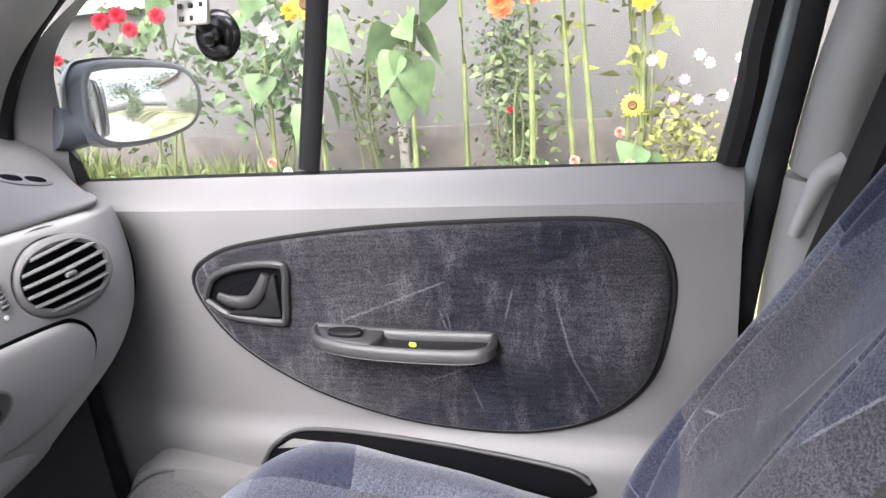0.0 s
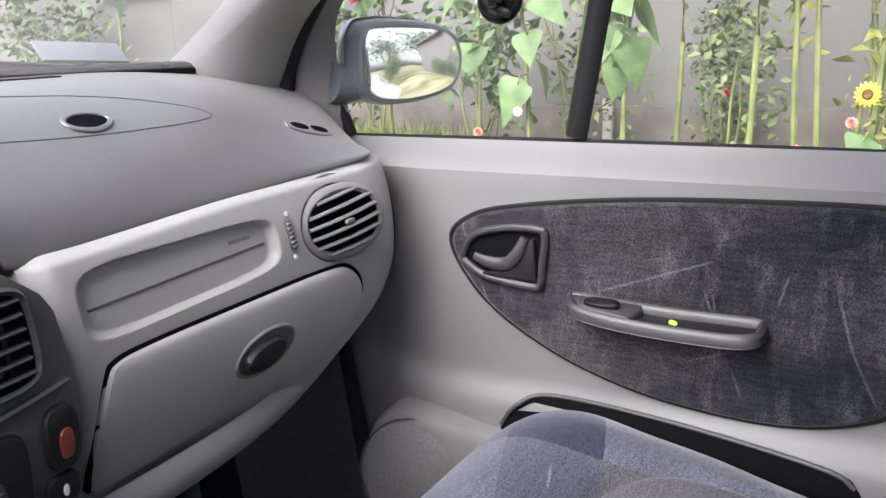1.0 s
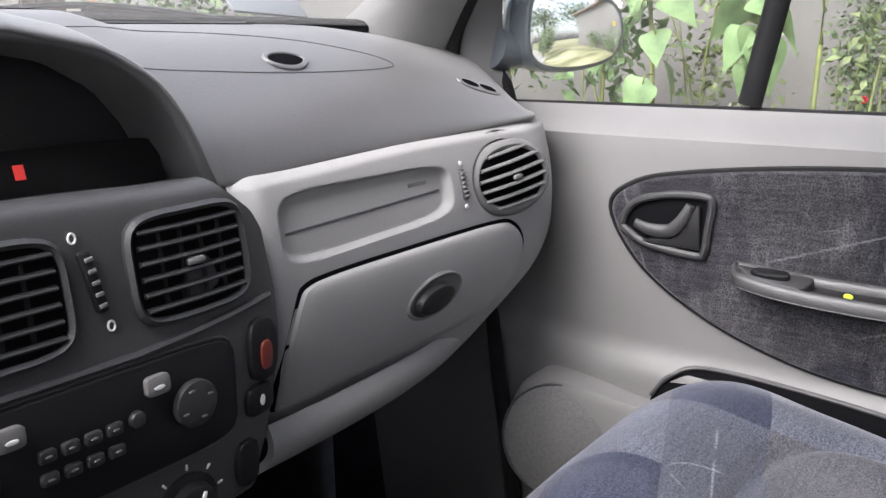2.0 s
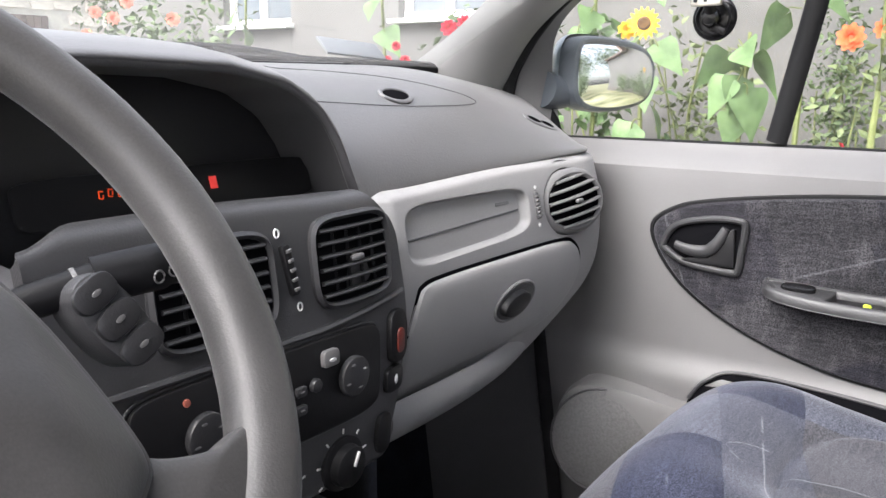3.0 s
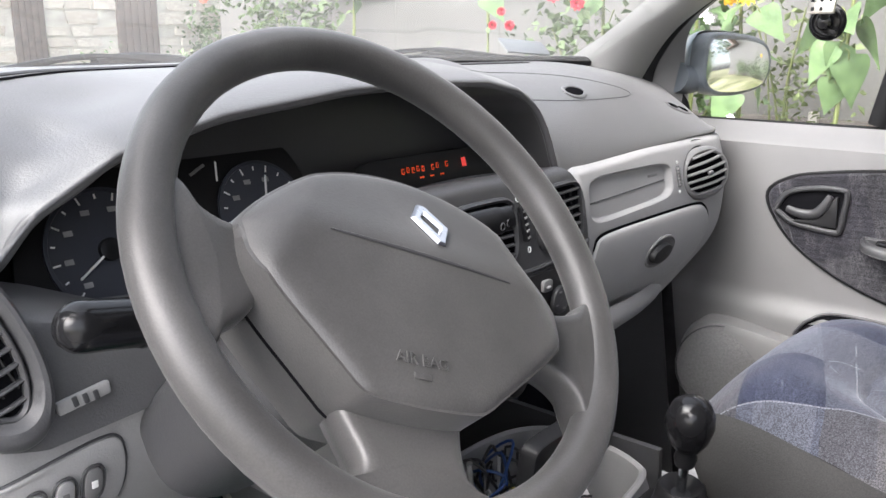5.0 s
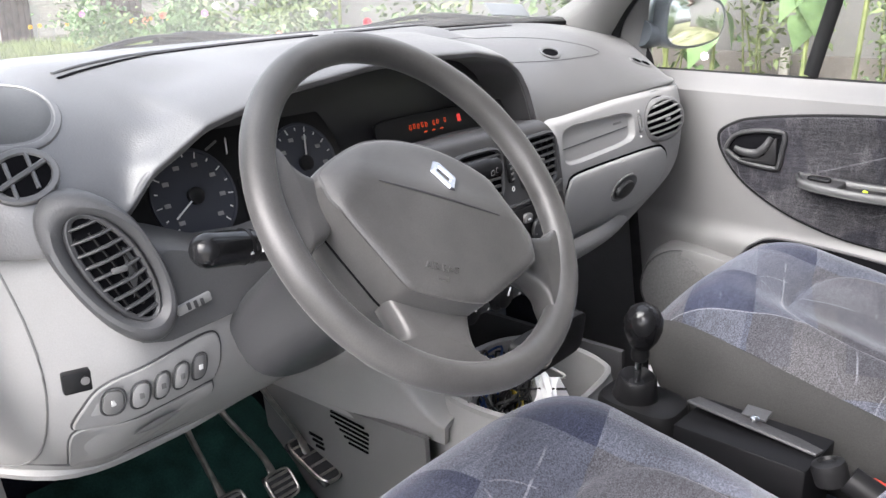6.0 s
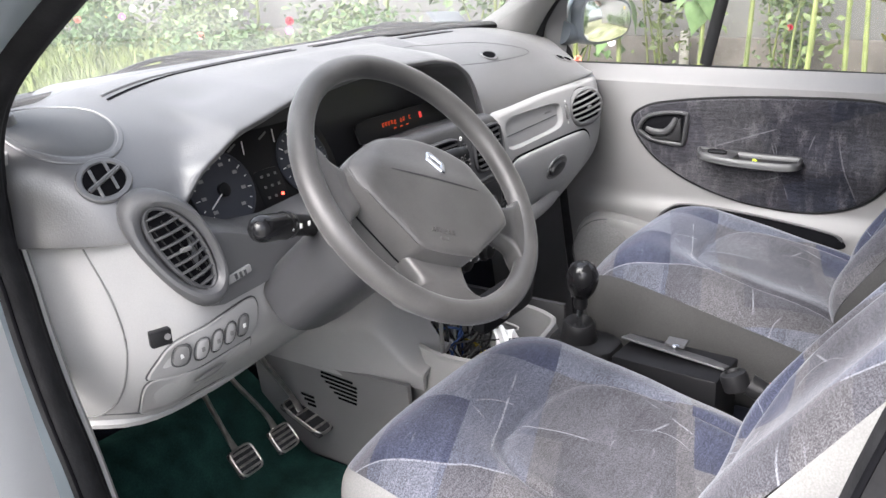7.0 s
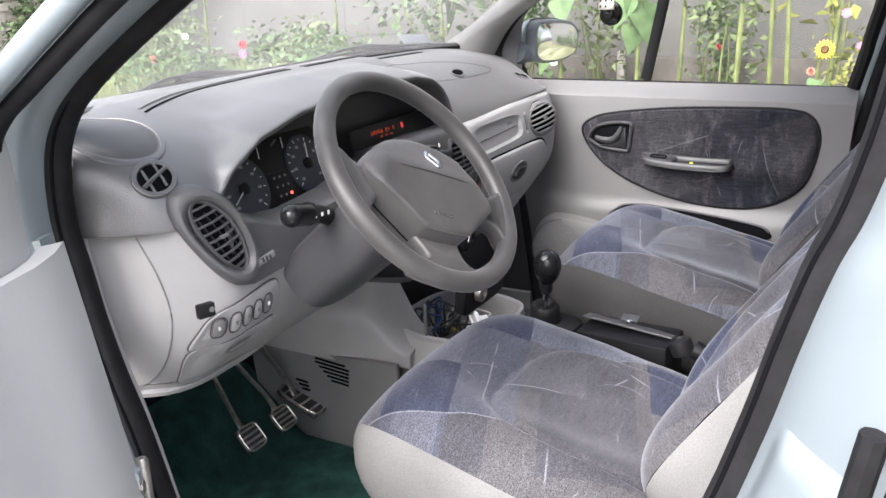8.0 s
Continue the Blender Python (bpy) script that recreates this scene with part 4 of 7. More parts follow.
def pad_flat(cx, cy, e=0.012):
    """A flat frame lying on the upper pad."""
    a, b = Vector((cx - e, cy, pad_at(cx - e, cy))), Vector((cx + e, cy, pad_at(cx + e, cy)))
    c, d = Vector((cx, cy - e, pad_at(cx, cy - e))), Vector((cx, cy + e, pad_at(cx, cy + e)))
    u = (b - a).normalized()
    n = u.cross((d - c).normalized()).normalized()
    v = n.cross(u)
    o = Vector((cx, cy, pad_at(cx, cy)))
    return lambda x, y, h: o + u * x + v * y + n * h


def slatted(name, parent, put, loop, count, half_w, half_h, label, rim=0.006, tilt=0.0, proud=0.010, rim_mat=None, verticals=0, knob=True, bar=0.0030):
    """An air vent: frame, flat plate painted with its inner shade, slats and the little knob."""
    v = part(name, ring(loop, rim, -0.004, proud, put=put, bevel=0.003), rim_mat or PANEL, parent, label)
    # Flat near-black plate stands for the shade inside the vent.
    part("throat", slab(shrink(loop, rim * 0.7), -0.003, 0.0015, put=put, bevel=0.0005), SHADEBLACK, v)
    c, s = math.cos(tilt), math.sin(tilt)
    for k in range(count):
        yy = half_h * (2 * (k + 0.5) / count - 1)
        ww = half_w * (1 - abs(yy / half_h) ** 2.6) ** 0.5 * 0.97 if half_w > 0 else -half_w
        pts = [put(c * x - s * yy, s * x + c * yy, proud * 0.45) for x in (-ww + 2 * ww * i / 8 for i in range(9))]
        part("slat", tube(pts, bar, 8, squash=0.6), rim_mat or PANEL, v)
    for k in range(verticals):
        xx = half_w * 0.8 * (2 * (k + 0.5) / verticals - 1)
        part("vane", tube([put(c * xx - s * y, s * xx + c * y, 0.0018) for y in (-half_h * 0.75, 0, half_h * 0.75)], 0.0022, 5, squash=0.6), BLACK, v)
    if knob:
        m = Matrix.Translation(put(0, 0, proud * 0.75))
        part("knob", rbox(0.016, 0.006, 0.006, m, 0.0025), DOORGREY, v)
    return v


vent_base = mapped(FR, 0.616, 0.972)


def ball_put(x, y, h):
    """The round vent is a flattened ball turned towards the driver."""
    return vent_base(x, y, h + 0.004 + 0.17 * x + 0.008 * (1 - (x / 0.064) ** 2 - (y / 0.042) ** 2))


slatted("round_vent", dash, ball_put, oval(0.064, 0.042, 48, 0.92), 6, 0.055, 0.035, "oval grey air vent", tilt=0.10, rim_mat=DOORGREY, proud=0.005, rim=0.010, bar=0.0036)
pw_ = frame_on(FR, 0.531, 0.976)
pwheel = part("vent_wheel", rbox(0.009, 0.034, 0.006, pw_ @ pose(0, 0, 0.0, 0, 0, 4), 0.0025), PANEL, dash, "ribbed vent thumbwheel")
for k in range(6):
    part("rib", rbox(0.008, 0.0028, 0.003, pw_ @ pose(0.0004 * (2 - k), -0.0125 + 0.005 * k, 0.0032, 0, 0, 4), 0.0008), DOORGREY, pwheel)
for dz in (-0.024, 0.023):
    part("wheel_mark", slab(oval(0.0030, 0.0026, 12), 0.0, 0.0008, pw_ @ pose(0.0, dz, 0), 0.0002), WHITE, dash, "pale printed mark")
GL = [(0.277, 0.908), (0.288, 0.920), (0.322, 0.924), (0.418, 0.925), (0.580, 0.924), (0.625, 0.915), (0.648, 0.890), (0.645, 0.860), (0.619, 0.831), (0.565, 0.813), (0.50, 0.810), (0.38, 0.807), (0.275, 0.803), (0.262, 0.815), (0.265, 0.865)]
gl_loop = [Vector((p.x - 0.46, p.y - 0.86)) for p in spline([(a, b, 0) for a, b in GL], 80, True)]
gl_put = mapped(FR, 0.46, 0.86)
part("glovebox_gap", slab([Vector((p.x * 1.012, p.y * 1.03 + 0.0015)) for p in gl_loop], -0.004, 0.0016, put=gl_put, bevel=0.0004), SHADEBLACK, dash, "dark joint round the glovebox lid")
lid = part("glovebox_lid", dome(gl_loop, [(0, 0.010)] + [(r / 10, 0.0065 + 0.0035 * (1 - (r / 10) ** 3)) for r in range(1, 10)] + [(0.95, 0.0062), (0.98, 0.0045), (0.992, 0.001)], gl_put), LIGHT, dash, "light grey glovebox lid")
kn = frame_on(FR, 0.468, 0.870)
kn = Matrix.Translation(kn.col[2].to_3d() * 0.0112) @ kn @ pose(0, 0, 0, 0, 0, 6)
part("lid_recess", ring(oval(0.046, 0.025, 36), 0.0045, -0.003, 0.0008, kn), DOORGREY, lid)
# Hollow in the lid's own plastic; the dark plate paints its shade.
part("lid_hollow", slab(oval(0.0415, 0.0205, 36), -0.002, 0.0006, kn, 0.0003), DARKP, lid)
part("lid_knob", slab(oval(0.030, 0.0155, 30), 0.0, 0.010, kn @ pose(-0.006, 0.0, 0), 0.0055), BLACK, lid, "black turn knob")
part("tray_line", tube([Vector((x, FR(x, 0.971 + 0.03 * (x - 0.39)) + 0.0092, 0.971 + 0.03 * (x - 0.39))) for x in (0.278 + 0.220 * i / 12 for i in range(13))], 0.0012, 5), PANEL, dash, "fine joint across the tray")
part("airbag_mark", rbox(0.03, 0.001, 0.004, frame_on(FR, 0.465, 0.987) @ pose(0, 0, -0.0092, -90), 0.0004), DOORGREY, dash, "faint moulded mark")
part("fascia_edge_gap", tube(spline([(0.762, FR(0.762, 1.03) + 0.02, 1.032), (0.794, FR(0.785, 0.98) + 0.012, 0.98), (0.787, FR(0.775, 0.92) + 0.010, 0.93), (0.749, FR(0.745, 0.89) + 0.008, 0.892), (0.686, FR(0.67, 0.84) + 0.006, 0.843)], 30), 0.0035, 6), SHADEBLACK, dash, "dark joint beside the door")

# centre panel
VL, VR = mapped(FM, 0.0, 0.975), mapped(FM, 0.156, 0.976)
slatted("left_vent", dash, VL, oval(0.060, 0.041, 48, 0.45), 6, -0.050, 0.033, "square charcoal air vent with slats", proud=0.006, verticals=4, rim_mat=DARKP, bar=0.0034)
slatted("right_vent", dash, VR, oval(0.055, 0.041, 48, 0.45), 6, -0.045, 0.033, "square charcoal air vent with slats", proud=0.006, verticals=4, rim_mat=DARKP, bar=0.0034)
tw_ = frame_on(FM, 0.075, 0.978)
wheel_v = part("vent_wheel", rbox(0.009, 0.044, 0.008, tw_ @ pose(0, 0, 0.002, 0, 0, 10), 0.003), BLACK, dash, "ribbed vent thumbwheel")
for k in range(5):
    part("rib", rbox(0.006, 0.003, 0.002, tw_ @ pose(0.0012 * (2 - k), -0.016 + 0.008 * k, 0.0066, 0, 0, 10), 0.0008), DOORGREY, wheel_v)
for dx, dz in ((-0.008, 0.031), (0.009, -0.032)):
    part("wheel_mark", ring(oval(0.0032, 0.004, 16), 0.0013, 0.0, 0.0012, tw_ @ pose(dx, dz, 0), bevel=0.0003), WHITE, dash, "pale printed mark")
part("ledge", tube(spline([(-0.08, 0.80, 1.014), (-0.03, 0.805, 1.022), (0.05, 0.805, 1.025), (0.15, 0.80, 1.022), (0.215, 0.785, 1.015)], 24), 0.0025, 8), PANEL, dash, "pale ledge under the display")
part("seam", tube([Vector((x, FM(x, 0.921) - 0.001, 0.921 + 0.006 * max(0.0, x - 0.1) / 0.08)) for x in (-0.115 + 0.345 * i / 16 for i in range(17))], 0.003, 6), PANEL, dash, "moulded ledge above the radio")
radio = thing("car_radio", (0.045, 0.71, 0.875), "black car radio with silver buttons and two dials", "car radio")
rp = mapped(FM, 0.045, 0.874)
part("face", slab([Vector((p.x, p.y)) for p in oval(0.134, 0.041, 40, 0.25)], -0.003, 0.005, put=rp, bevel=0.002), BLACK, radio)
part("face_edge", tube([rp(p.x, p.y, 0.001) for p in oval(0.136, 0.043, 60, 0.25)], 0.0012, 5, True), PANEL, radio)


def radio_put(cx, cz):
    return lambda x, y, h: rp(cx - 0.045 + x, cz - 0.874 + y, h)


for cx in (0.137, -0.026):
    dk = part("dial_knob", slab(oval(0.018, 0.018, 32), 0.004, 0.010, put=radio_put(cx, 0.874), bevel=0.002), DARKP, radio, "round dial with pale marks")
    for k in range(4):
        a = math.pi / 2 * k + 0.4
        part("dial_mark", slab(oval(0.0028, 0.0011, 8), 0.009, 0.0107, put=radio_put(cx + 0.012 * math.cos(a), 0.874 + 0.012 * math.sin(a)), bevel=0.0003), DOORGREY, dk)
for cx in (0.107, 0.002):
    bt = part("button", slab(oval(0.010, 0.0072, 20, 0.5), 0.004, 0.009, put=radio_put(cx, 0.898), bevel=0.002), DOORGREY, radio, "grey button")
    part("button_mark", slab(oval(0.0045, 0.0016, 8), 0.0085, 0.0096, put=radio_put(cx, 0.897), bevel=0.0003), WHITE, bt)
part("small_knob", slab(oval(0.006, 0.006, 20), 0.004, 0.009, put=radio_put(0.089, 0.879), bevel=0.002), DARKP, radio)
part("radio_lamp", slab(oval(0.003, 0.003, 14), 0.004, 0.006, put=radio_put(-0.041, 0.903), bevel=0.0008), mat("dim_red_lens", (0.35, 0.10, 0.07), 0.4), radio, "small red lens")
for k in range(8):
    ky = part("key", slab(oval(0.0062, 0.0045, 16, 0.5), 0.004, 0.0075, put=radio_put(0.024 + 0.016 * (k % 4), 0.878 - 0.016 * (k // 4)), bevel=0.0015), DARKP, radio)
    part("key_mark", slab(oval(0.0026, 0.0010, 8), 0.007, 0.0081, put=radio_put(0.024 + 0.016 * (k % 4), 0.878 - 0.016 * (k // 4)), bevel=0.0002), DOORGREY, ky)
hz = mapped(FM, 0.213, 0.890)
hazard = part("hazard_switch", slab(oval(0.017, 0.026, 32, 0.7), -0.002, 0.006, put=lambda x, y, h: hz(x, y, h), bevel=0.003), BLACK, dash, "black hazard switch with red lens")
part("hazard_lens", slab(oval(0.007, 0.012, 20, 0.7), 0.005, 0.0075, put=lambda x, y, h: hz(x, y - 0.004, h), bevel=0.001), RED, hazard, "red lens")
lock = part("lock_switch", slab(oval(0.016, 0.013, 28, 0.6), -0.002, 0.005, put=lambda x, y, h: hz(x - 0.006, y - 0.041, h), bevel=0.003), BLACK, dash, "black door lock switch")
part("lock_mark", slab(oval(0.003, 0.005, 12), 0.004, 0.0055, put=lambda x, y, h: hz(x - 0.006, y - 0.041, h), bevel=0.0004), WHITE, lock)
for cx in (-0.031, 0.049, 0.129):
    hk = frame_on(FM, cx, 0.792)
    knob = part("heater_knob", lathe([(0.026, -0.002), (0.026, 0.003), (0.020, 0.005), (0.019, 0.013), (0.016, 0.015), (0.001, 0.015)], hk, 28), BLACK, dash, "black heater knob")
    part("pointer", rbox(0.003, 0.014, 0.002, hk @ pose(0.003, 0.008, 0.016, 0, 0, -20), 0.0006), WHITE, knob)
    for j in range(7):
        a = radians(-30 + 40 * j)
        part("scale_mark", rbox(0.002, 0.005, 0.001, hk @ pose(0.031 * math.cos(a), 0.031 * math.sin(a), 0.001, 0, 0, math.degrees(a) + 90), 0.0004), WHITE, dash, "pale heater scale mark")
part("rear_screen_switch", slab(oval(0.012, 0.020, 24, 0.6), -0.002, 0.005, put=mapped(FM, 0.190, 0.800), bevel=0.002), BLACK, dash, "black switch beside the heater")

# radio and clock display deep under the hood
display = thing("dash_display", (0.03, 0.82, 1.02), "dark radio display with glowing amber characters", "display")
dm = Matrix.Translation((0.058, 0.828, 1.038)) @ pose(0, 0, 0, 75, 0, 0)
part("panel", slab(oval(0.15, 0.020, 40, 0.25), -0.004, 0.0, dm, 0.001), BLACK, display)
random.seed(5)
for k in range(10):
    if k not in (5, 8):
        lean = dm @ pose(-0.080 + 0.0086 * k, 0.003 + 0.001 * (k % 2), 0.001, 0, 0, -8) @ Matrix.Scale(0.82, 4)
        for cx, cy, w, h in ((0, 0.0034, 0.0050, 0.0013), (0, -0.0034, 0.0050, 0.0013), (-0.0022, 0, 0.0013, 0.0070), (0.0022, 0.0016 * (k % 3 - 1), 0.0013, 0.0040)):
            part("amber_stroke", rbox(w, h, 0.0006, lean @ pose(cx, cy, 0), 0.0002), AMBER, display)
for k in range(3):
    part("amber_mark", rbox(0.007, 0.0018, 0.0006, dm @ pose(-0.05 + 0.018 * k, -0.007, 0.001), 0.0002), AMBER, display)
part("red_mark", rbox(0.008, 0.011, 0.0006, dm @ pose(0.030, 0.003, 0.001), 0.0002), glow("dim_red_lamp", (0.8, 0.06, 0.05), 0.10), display)

# instruments
cluster = thing("instrument_cluster", (-0.30, 0.84, 0.97), "dark instrument cluster with two round dials", "instruments")
cm = Matrix.Translation((-0.310, 0.835, 1.006)) @ pose(0, 0, 0, 68, 0, 0)
DIALFACE = mat("dial_face", (0.040, 0.044, 0.058), 0.45, vary=0.1)
part("backplate", slab([Vector((p.x, p.y)) for p in spline([(-0.155, -0.02, 0), (-0.13, 0.06, 0), (-0.05, 0.10, 0), (0.10, 0.11, 0), (0.16, 0.05, 0), (0.15, -0.05, 0), (0.0, -0.065, 0), (-0.11, -0.068, 0)], 50, True)], -0.006, 0.0, cm, 0.002), BLACK, cluster)
for cx, cy, r, needle in ((-0.072, 0.009, 0.056, 212), (0.098, 0.017, 0.053, 75)):
    dial = part("dial", lathe([(r, 0.0), (r, 0.003), (r - 0.003, 0.0035), (r - 0.004, 0.0015), (0.001, 0.0015)], cm @ pose(cx, cy, 0), 44), DIALFACE, cluster)
    n_t = 15
    for k in range(n_t):
        a = radians(225 - 270 * k / (n_t - 1))
        big = k % 2 == 0
        part("tick", rbox(0.0016, 0.007 if big else 0.004, 0.0008, cm @ pose(cx + (r - 0.008) * math.cos(a), cy + (r - 0.008) * math.sin(a), 0.0022, 0, 0, math.degrees(a) + 90), 0.0002), WHITE, dial)
        if big:
            part("number_bar", rbox(0.008, 0.0048, 0.0006, cm @ pose(cx + (r - 0.019) * math.cos(a), cy + (r - 0.019) * math.sin(a), 0.002), 0.0002), LIGHT, dial)
    a = radians(needle)
    part("needle", rbox(r * 0.8, 0.0022, 0.0015, cm @ pose(cx + 0.3 * r * math.cos(a), cy + 0.3 * r * math.sin(a), 0.006, 0, 0, needle), 0.0006), WHITE, dial, "pale needle")
    part("hub", lathe([(0.010, 0.0015), (0.010, 0.007), (0.007, 0.009), (0.001, 0.009)], cm @ pose(cx, cy, 0), 20), BLACK, dial)
lcd = part("lamp_panel", slab(oval(0.026, 0.030, 32, 0.25), 0.0, 0.002, cm @ pose(0.016, -0.010, 0), 0.0008), BLACK, cluster)
for k in range(9):
    part("lamp_mark", rbox(0.005, 0.004, 0.0006, cm @ pose(0.003 + 0.014 * (k % 3), 0.010 - 0.016 * (k // 3), 0.0026), 0.0002), DOORGREY if k != 8 else REDLED, lcd)
for cx, a0 in ((-0.030, 0.062), (0.035, 0.068)):
    part("small_gauge", rbox(0.02, 0.003, 0.001, cm @ pose(cx, a0, 0.0015, 0, 0, 25), 0.0004), DOORGREY, cluster)
    part("small_needle", rbox(0.002, 0.02, 0.001, cm @ pose(cx + 0.02, a0 - 0.004, 0.002, 0, 0, -12), 0.0004), WHITE, cluster)

# driver's vent in its raised oval housing
tl = radians(20)
rot = lambda p: Vector((p.x * math.cos(tl) - p.y * math.sin(tl), p.x * math.sin(tl) + p.y * math.cos(tl)))
vp = mapped(FL, -0.536, 0.990)
hous = [rot(p) for p in oval(0.0365, 0.079, 60, 0.9)]
housing = part("vent_housing", stack([[vp(p.x * k, p.y * k, h) for p in hous] for k, h in ((1.03, -0.006), (1.0, 0.008), (0.975, 0.015), (0.92, 0.021), (0.84, 0.0245), (0.76, 0.024), (0.70, 0.019), (0.665, 0.010), (0.65, 0.004))], False, False), SURROUND, dash, "mid-grey oval vent housing")
vd = slatted("driver_vent", dash, lambda x, y, h: vp(x, y, h + 0.008), [rot(p) for p in oval(0.023, 0.057, 48, 0.95)], 9, 0.0205, 0.051, "oval charcoal air vent with slats", rim=0.005, tilt=tl, proud=0.008, verticals=3)
sv = part("vent_wheel", rbox(0.042, 0.011, 0.006, frame_on(FL, -0.470, 0.938) @ pose(0, 0, 0.010, 0, 0, 8), 0.003), LIGHT, dash, "ribbed pale vent thumbwheel")
for k in range(3):
    part("rib", rbox(0.004, 0.008, 0.002, frame_on(FL, -0.470, 0.938) @ pose(-0.008 + 0.008 * k, 0, 0.0135, 0, 0, 12), 0.0008), PANEL, sv)

# switch panel with its flap
SW = [(-0.580, 0.825), (-0.575, 0.850), (-0.565, 0.872), (-0.545, 0.884), (-0.50, 0.893), (-0.458, 0.899), (-0.442, 0.893), (-0.438, 0.866), (-0.441, 0.845), (-0.450, 0.839), (-0.52, 0.831), (-0.568, 0.823)]
sp_loop = [Vector((p.x + 0.508, p.y - 0.863)) for p in spline([(a, b, 0) for a, b in SW], 60, True)]
sp_put = mapped(FL, -0.508, 0.863)
swp = part("switch_panel", slab(sp_loop, -0.003, 0.004, put=sp_put, bevel=0.002), LIGHT, dash, "light grey panel with oval switches")
part("panel_gap", tube([sp_put(p.x * 1.012, p.y * 1.015, 0.001) for p in sp_loop], 0.0014, 6, True), PANEL, dash, "fine joint round the switch panel")
for k in range(5):
    cx = -0.046 + 0.0222 * k
    b = part("switch", slab(oval(0.0080, 0.0145, 24, 0.75), 0.003, 0.0062, put=lambda x, y, h: sp_put(cx + x, y - 0.002 + 0.10 * cx, h), bevel=0.0025), DOORGREY if k in (0, 4) else LIGHT, swp)
    part("switch_ring", ring(oval(0.0100, 0.0166, 24, 0.75), 0.0014, 0.003, 0.0052, put=lambda x, y, h: sp_put(cx + x, y - 0.002 + 0.10 * cx, h), bevel=0.0005), PANEL, swp)
    part("switch_mark", rbox(0.005, 0.001, 0.006, Matrix.Translation(sp_put(cx, 0.10 * cx - 0.001, 0.0064)), 0.0003), WHITE if k in (0, 4) else DOORGREY, b)
FLAP = [(-0.576, 0.819), (-0.52, 0.826), (-0.452, 0.834), (-0.441, 0.830), (-0.438, 0.814), (-0.452, 0.799), (-0.50, 0.780), (-0.545, 0.760), (-0.562, 0.754), (-0.572, 0.768)]
fl_loop = [Vector((p.x + 0.515, p.y - 0.80)) for p in spline([(a, b, 0) for a, b in FLAP], 60, True)]
fl_put = mapped(FL, -0.515, 0.80)
part("fuse_flap", slab(fl_loop, -0.003, 0.0032, put=fl_put, bevel=0.0015), LIGHT, dash, "light grey fuse flap below the switches")
part("flap_gap", tube([fl_put(p.x * 1.012, p.y * 1.02, 0.0008) for p in fl_loop], 0.0012, 5, True), PANEL, dash, "fine joint of the fuse flap")
part("flap_grip", dome(oval(0.026, 0.006, 24), [(0, 0.003), (0.5, 0.003), (1, 0.0)], lambda x, y, h: fl_put(0.012 + x, 0.006 + y + 0.14 * x, 0.0034 + h)), DOORGREY, dash, "moulded finger grip")
alarm = part("alarm_box", rbox(0.025, 0.012, 0.020, pose(-0.601, 0.727, 0.904, 0, 0, -18), 0.002), BLACK)
tagged(alarm, "small black box stuck on the dash beside the switches", "alarm box")
part("box_button", lathe([(0.004, 0), (0.004, 0.002), (0.001, 0.0022)], pose(-0.596, 0.7205, 0.905, 90, 0, -18), 16), DOORGREY, alarm)

# lower edge, knee bolster and column cover
part("lower_lip", tube(spline([Vector((x, FL(x, 0.738) + 0.004, 0.738 + 0.02 * smooth01(-0.5, -0.2, x))) for x in (-0.63, -0.56, -0.45, -0.35, -0.26)], 24), 0.010, 8), LIGHT, dash)
part("lip_gap", tube(spline([Vector((x, FL(x, 0.757) - 0.0008, 0.757 + 0.022 * smooth01(-0.5, -0.2, x))) for x in (-0.60, -0.55, -0.45, -0.35, -0.26)], 24), 0.0013, 5), PANEL, dash, "fine joint above the lower lip")
part("side_joint", tube(spline([Vector((x, FL(x, z) - 0.0012, z)) for x, z in ((-0.612, 1.000), (-0.604, 0.94), (-0.599, 0.88), (-0.596, 0.82), (-0.595, 0.775), (-0.604, 0.752), (-0.630, 0.742))], 20), 0.0014, 5), DOORGREY, dash, "fine joint of the side cover")

# upper pad fittings
gp = pad_put(-0.570, 0.912)
g_loop = [Vector((p.x * math.cos(0.35) - p.y * math.sin(0.35), p.x * math.sin(0.35) + p.y * math.cos(0.35))) for p in oval(0.060, 0.072, 48)]
part("speaker_rim", ring([p * 1.14 for p in g_loop], 0.007, -0.004, 0.002, put=gp, bevel=0.001), PAD, dash, "raised rim of the dash loudspeaker")
GRILLE = mat("speaker_grille_cloth", (0.085, 0.088, 0.092), 0.7, grain=0.9, grain_scale=900, vary=0.1, fine=0.4)
part("speaker_grille", dome(g_loop, [(0, 0.002), (0.2, 0.002), (0.4, 0.002), (0.6, 0.002), (0.8, 0.002), (0.95, 0.0015), (1.06, -0.002)], gp), GRILLE, dash, "dark grey loudspeaker grille")
tw = pad_flat(-0.620, 0.945)
part("tweeter", dome(oval(0.022, 0.022, 28), [(0, 0.016), (0.5, 0.015), (0.8, 0.012), (1.0, 0.0)], tw), PAD, dash, "small round tweeter cover")
dv = pad_flat(-0.580, 0.814)
dem = part("side_vent", ring(oval(0.034, 0.030, 36), 0.008, -0.002, 0.003, put=dv, bevel=0.0015), PAD, dash, "round side demister vent")
# Black plate paints the demister's shaded inside.
part("throat", slab(oval(0.026, 0.022, 32), -0.001, 0.0015, put=dv, bevel=0.0004), SHADEBLACK, dem)
part("cross_bar", tube([dv(x, 0.000 + 0.10 * x, 0.003) for x in (-0.025, -0.01, 0.01, 0.025)], 0.003, 6), PAD, dem)
for x0 in (-0.012, 0.010):
    part("cross_vane", tube([dv(x0 + y * 0.35, y, 0.002) for y in (-0.019, 0.0, 0.019)], 0.0022, 6), PAD, dem)
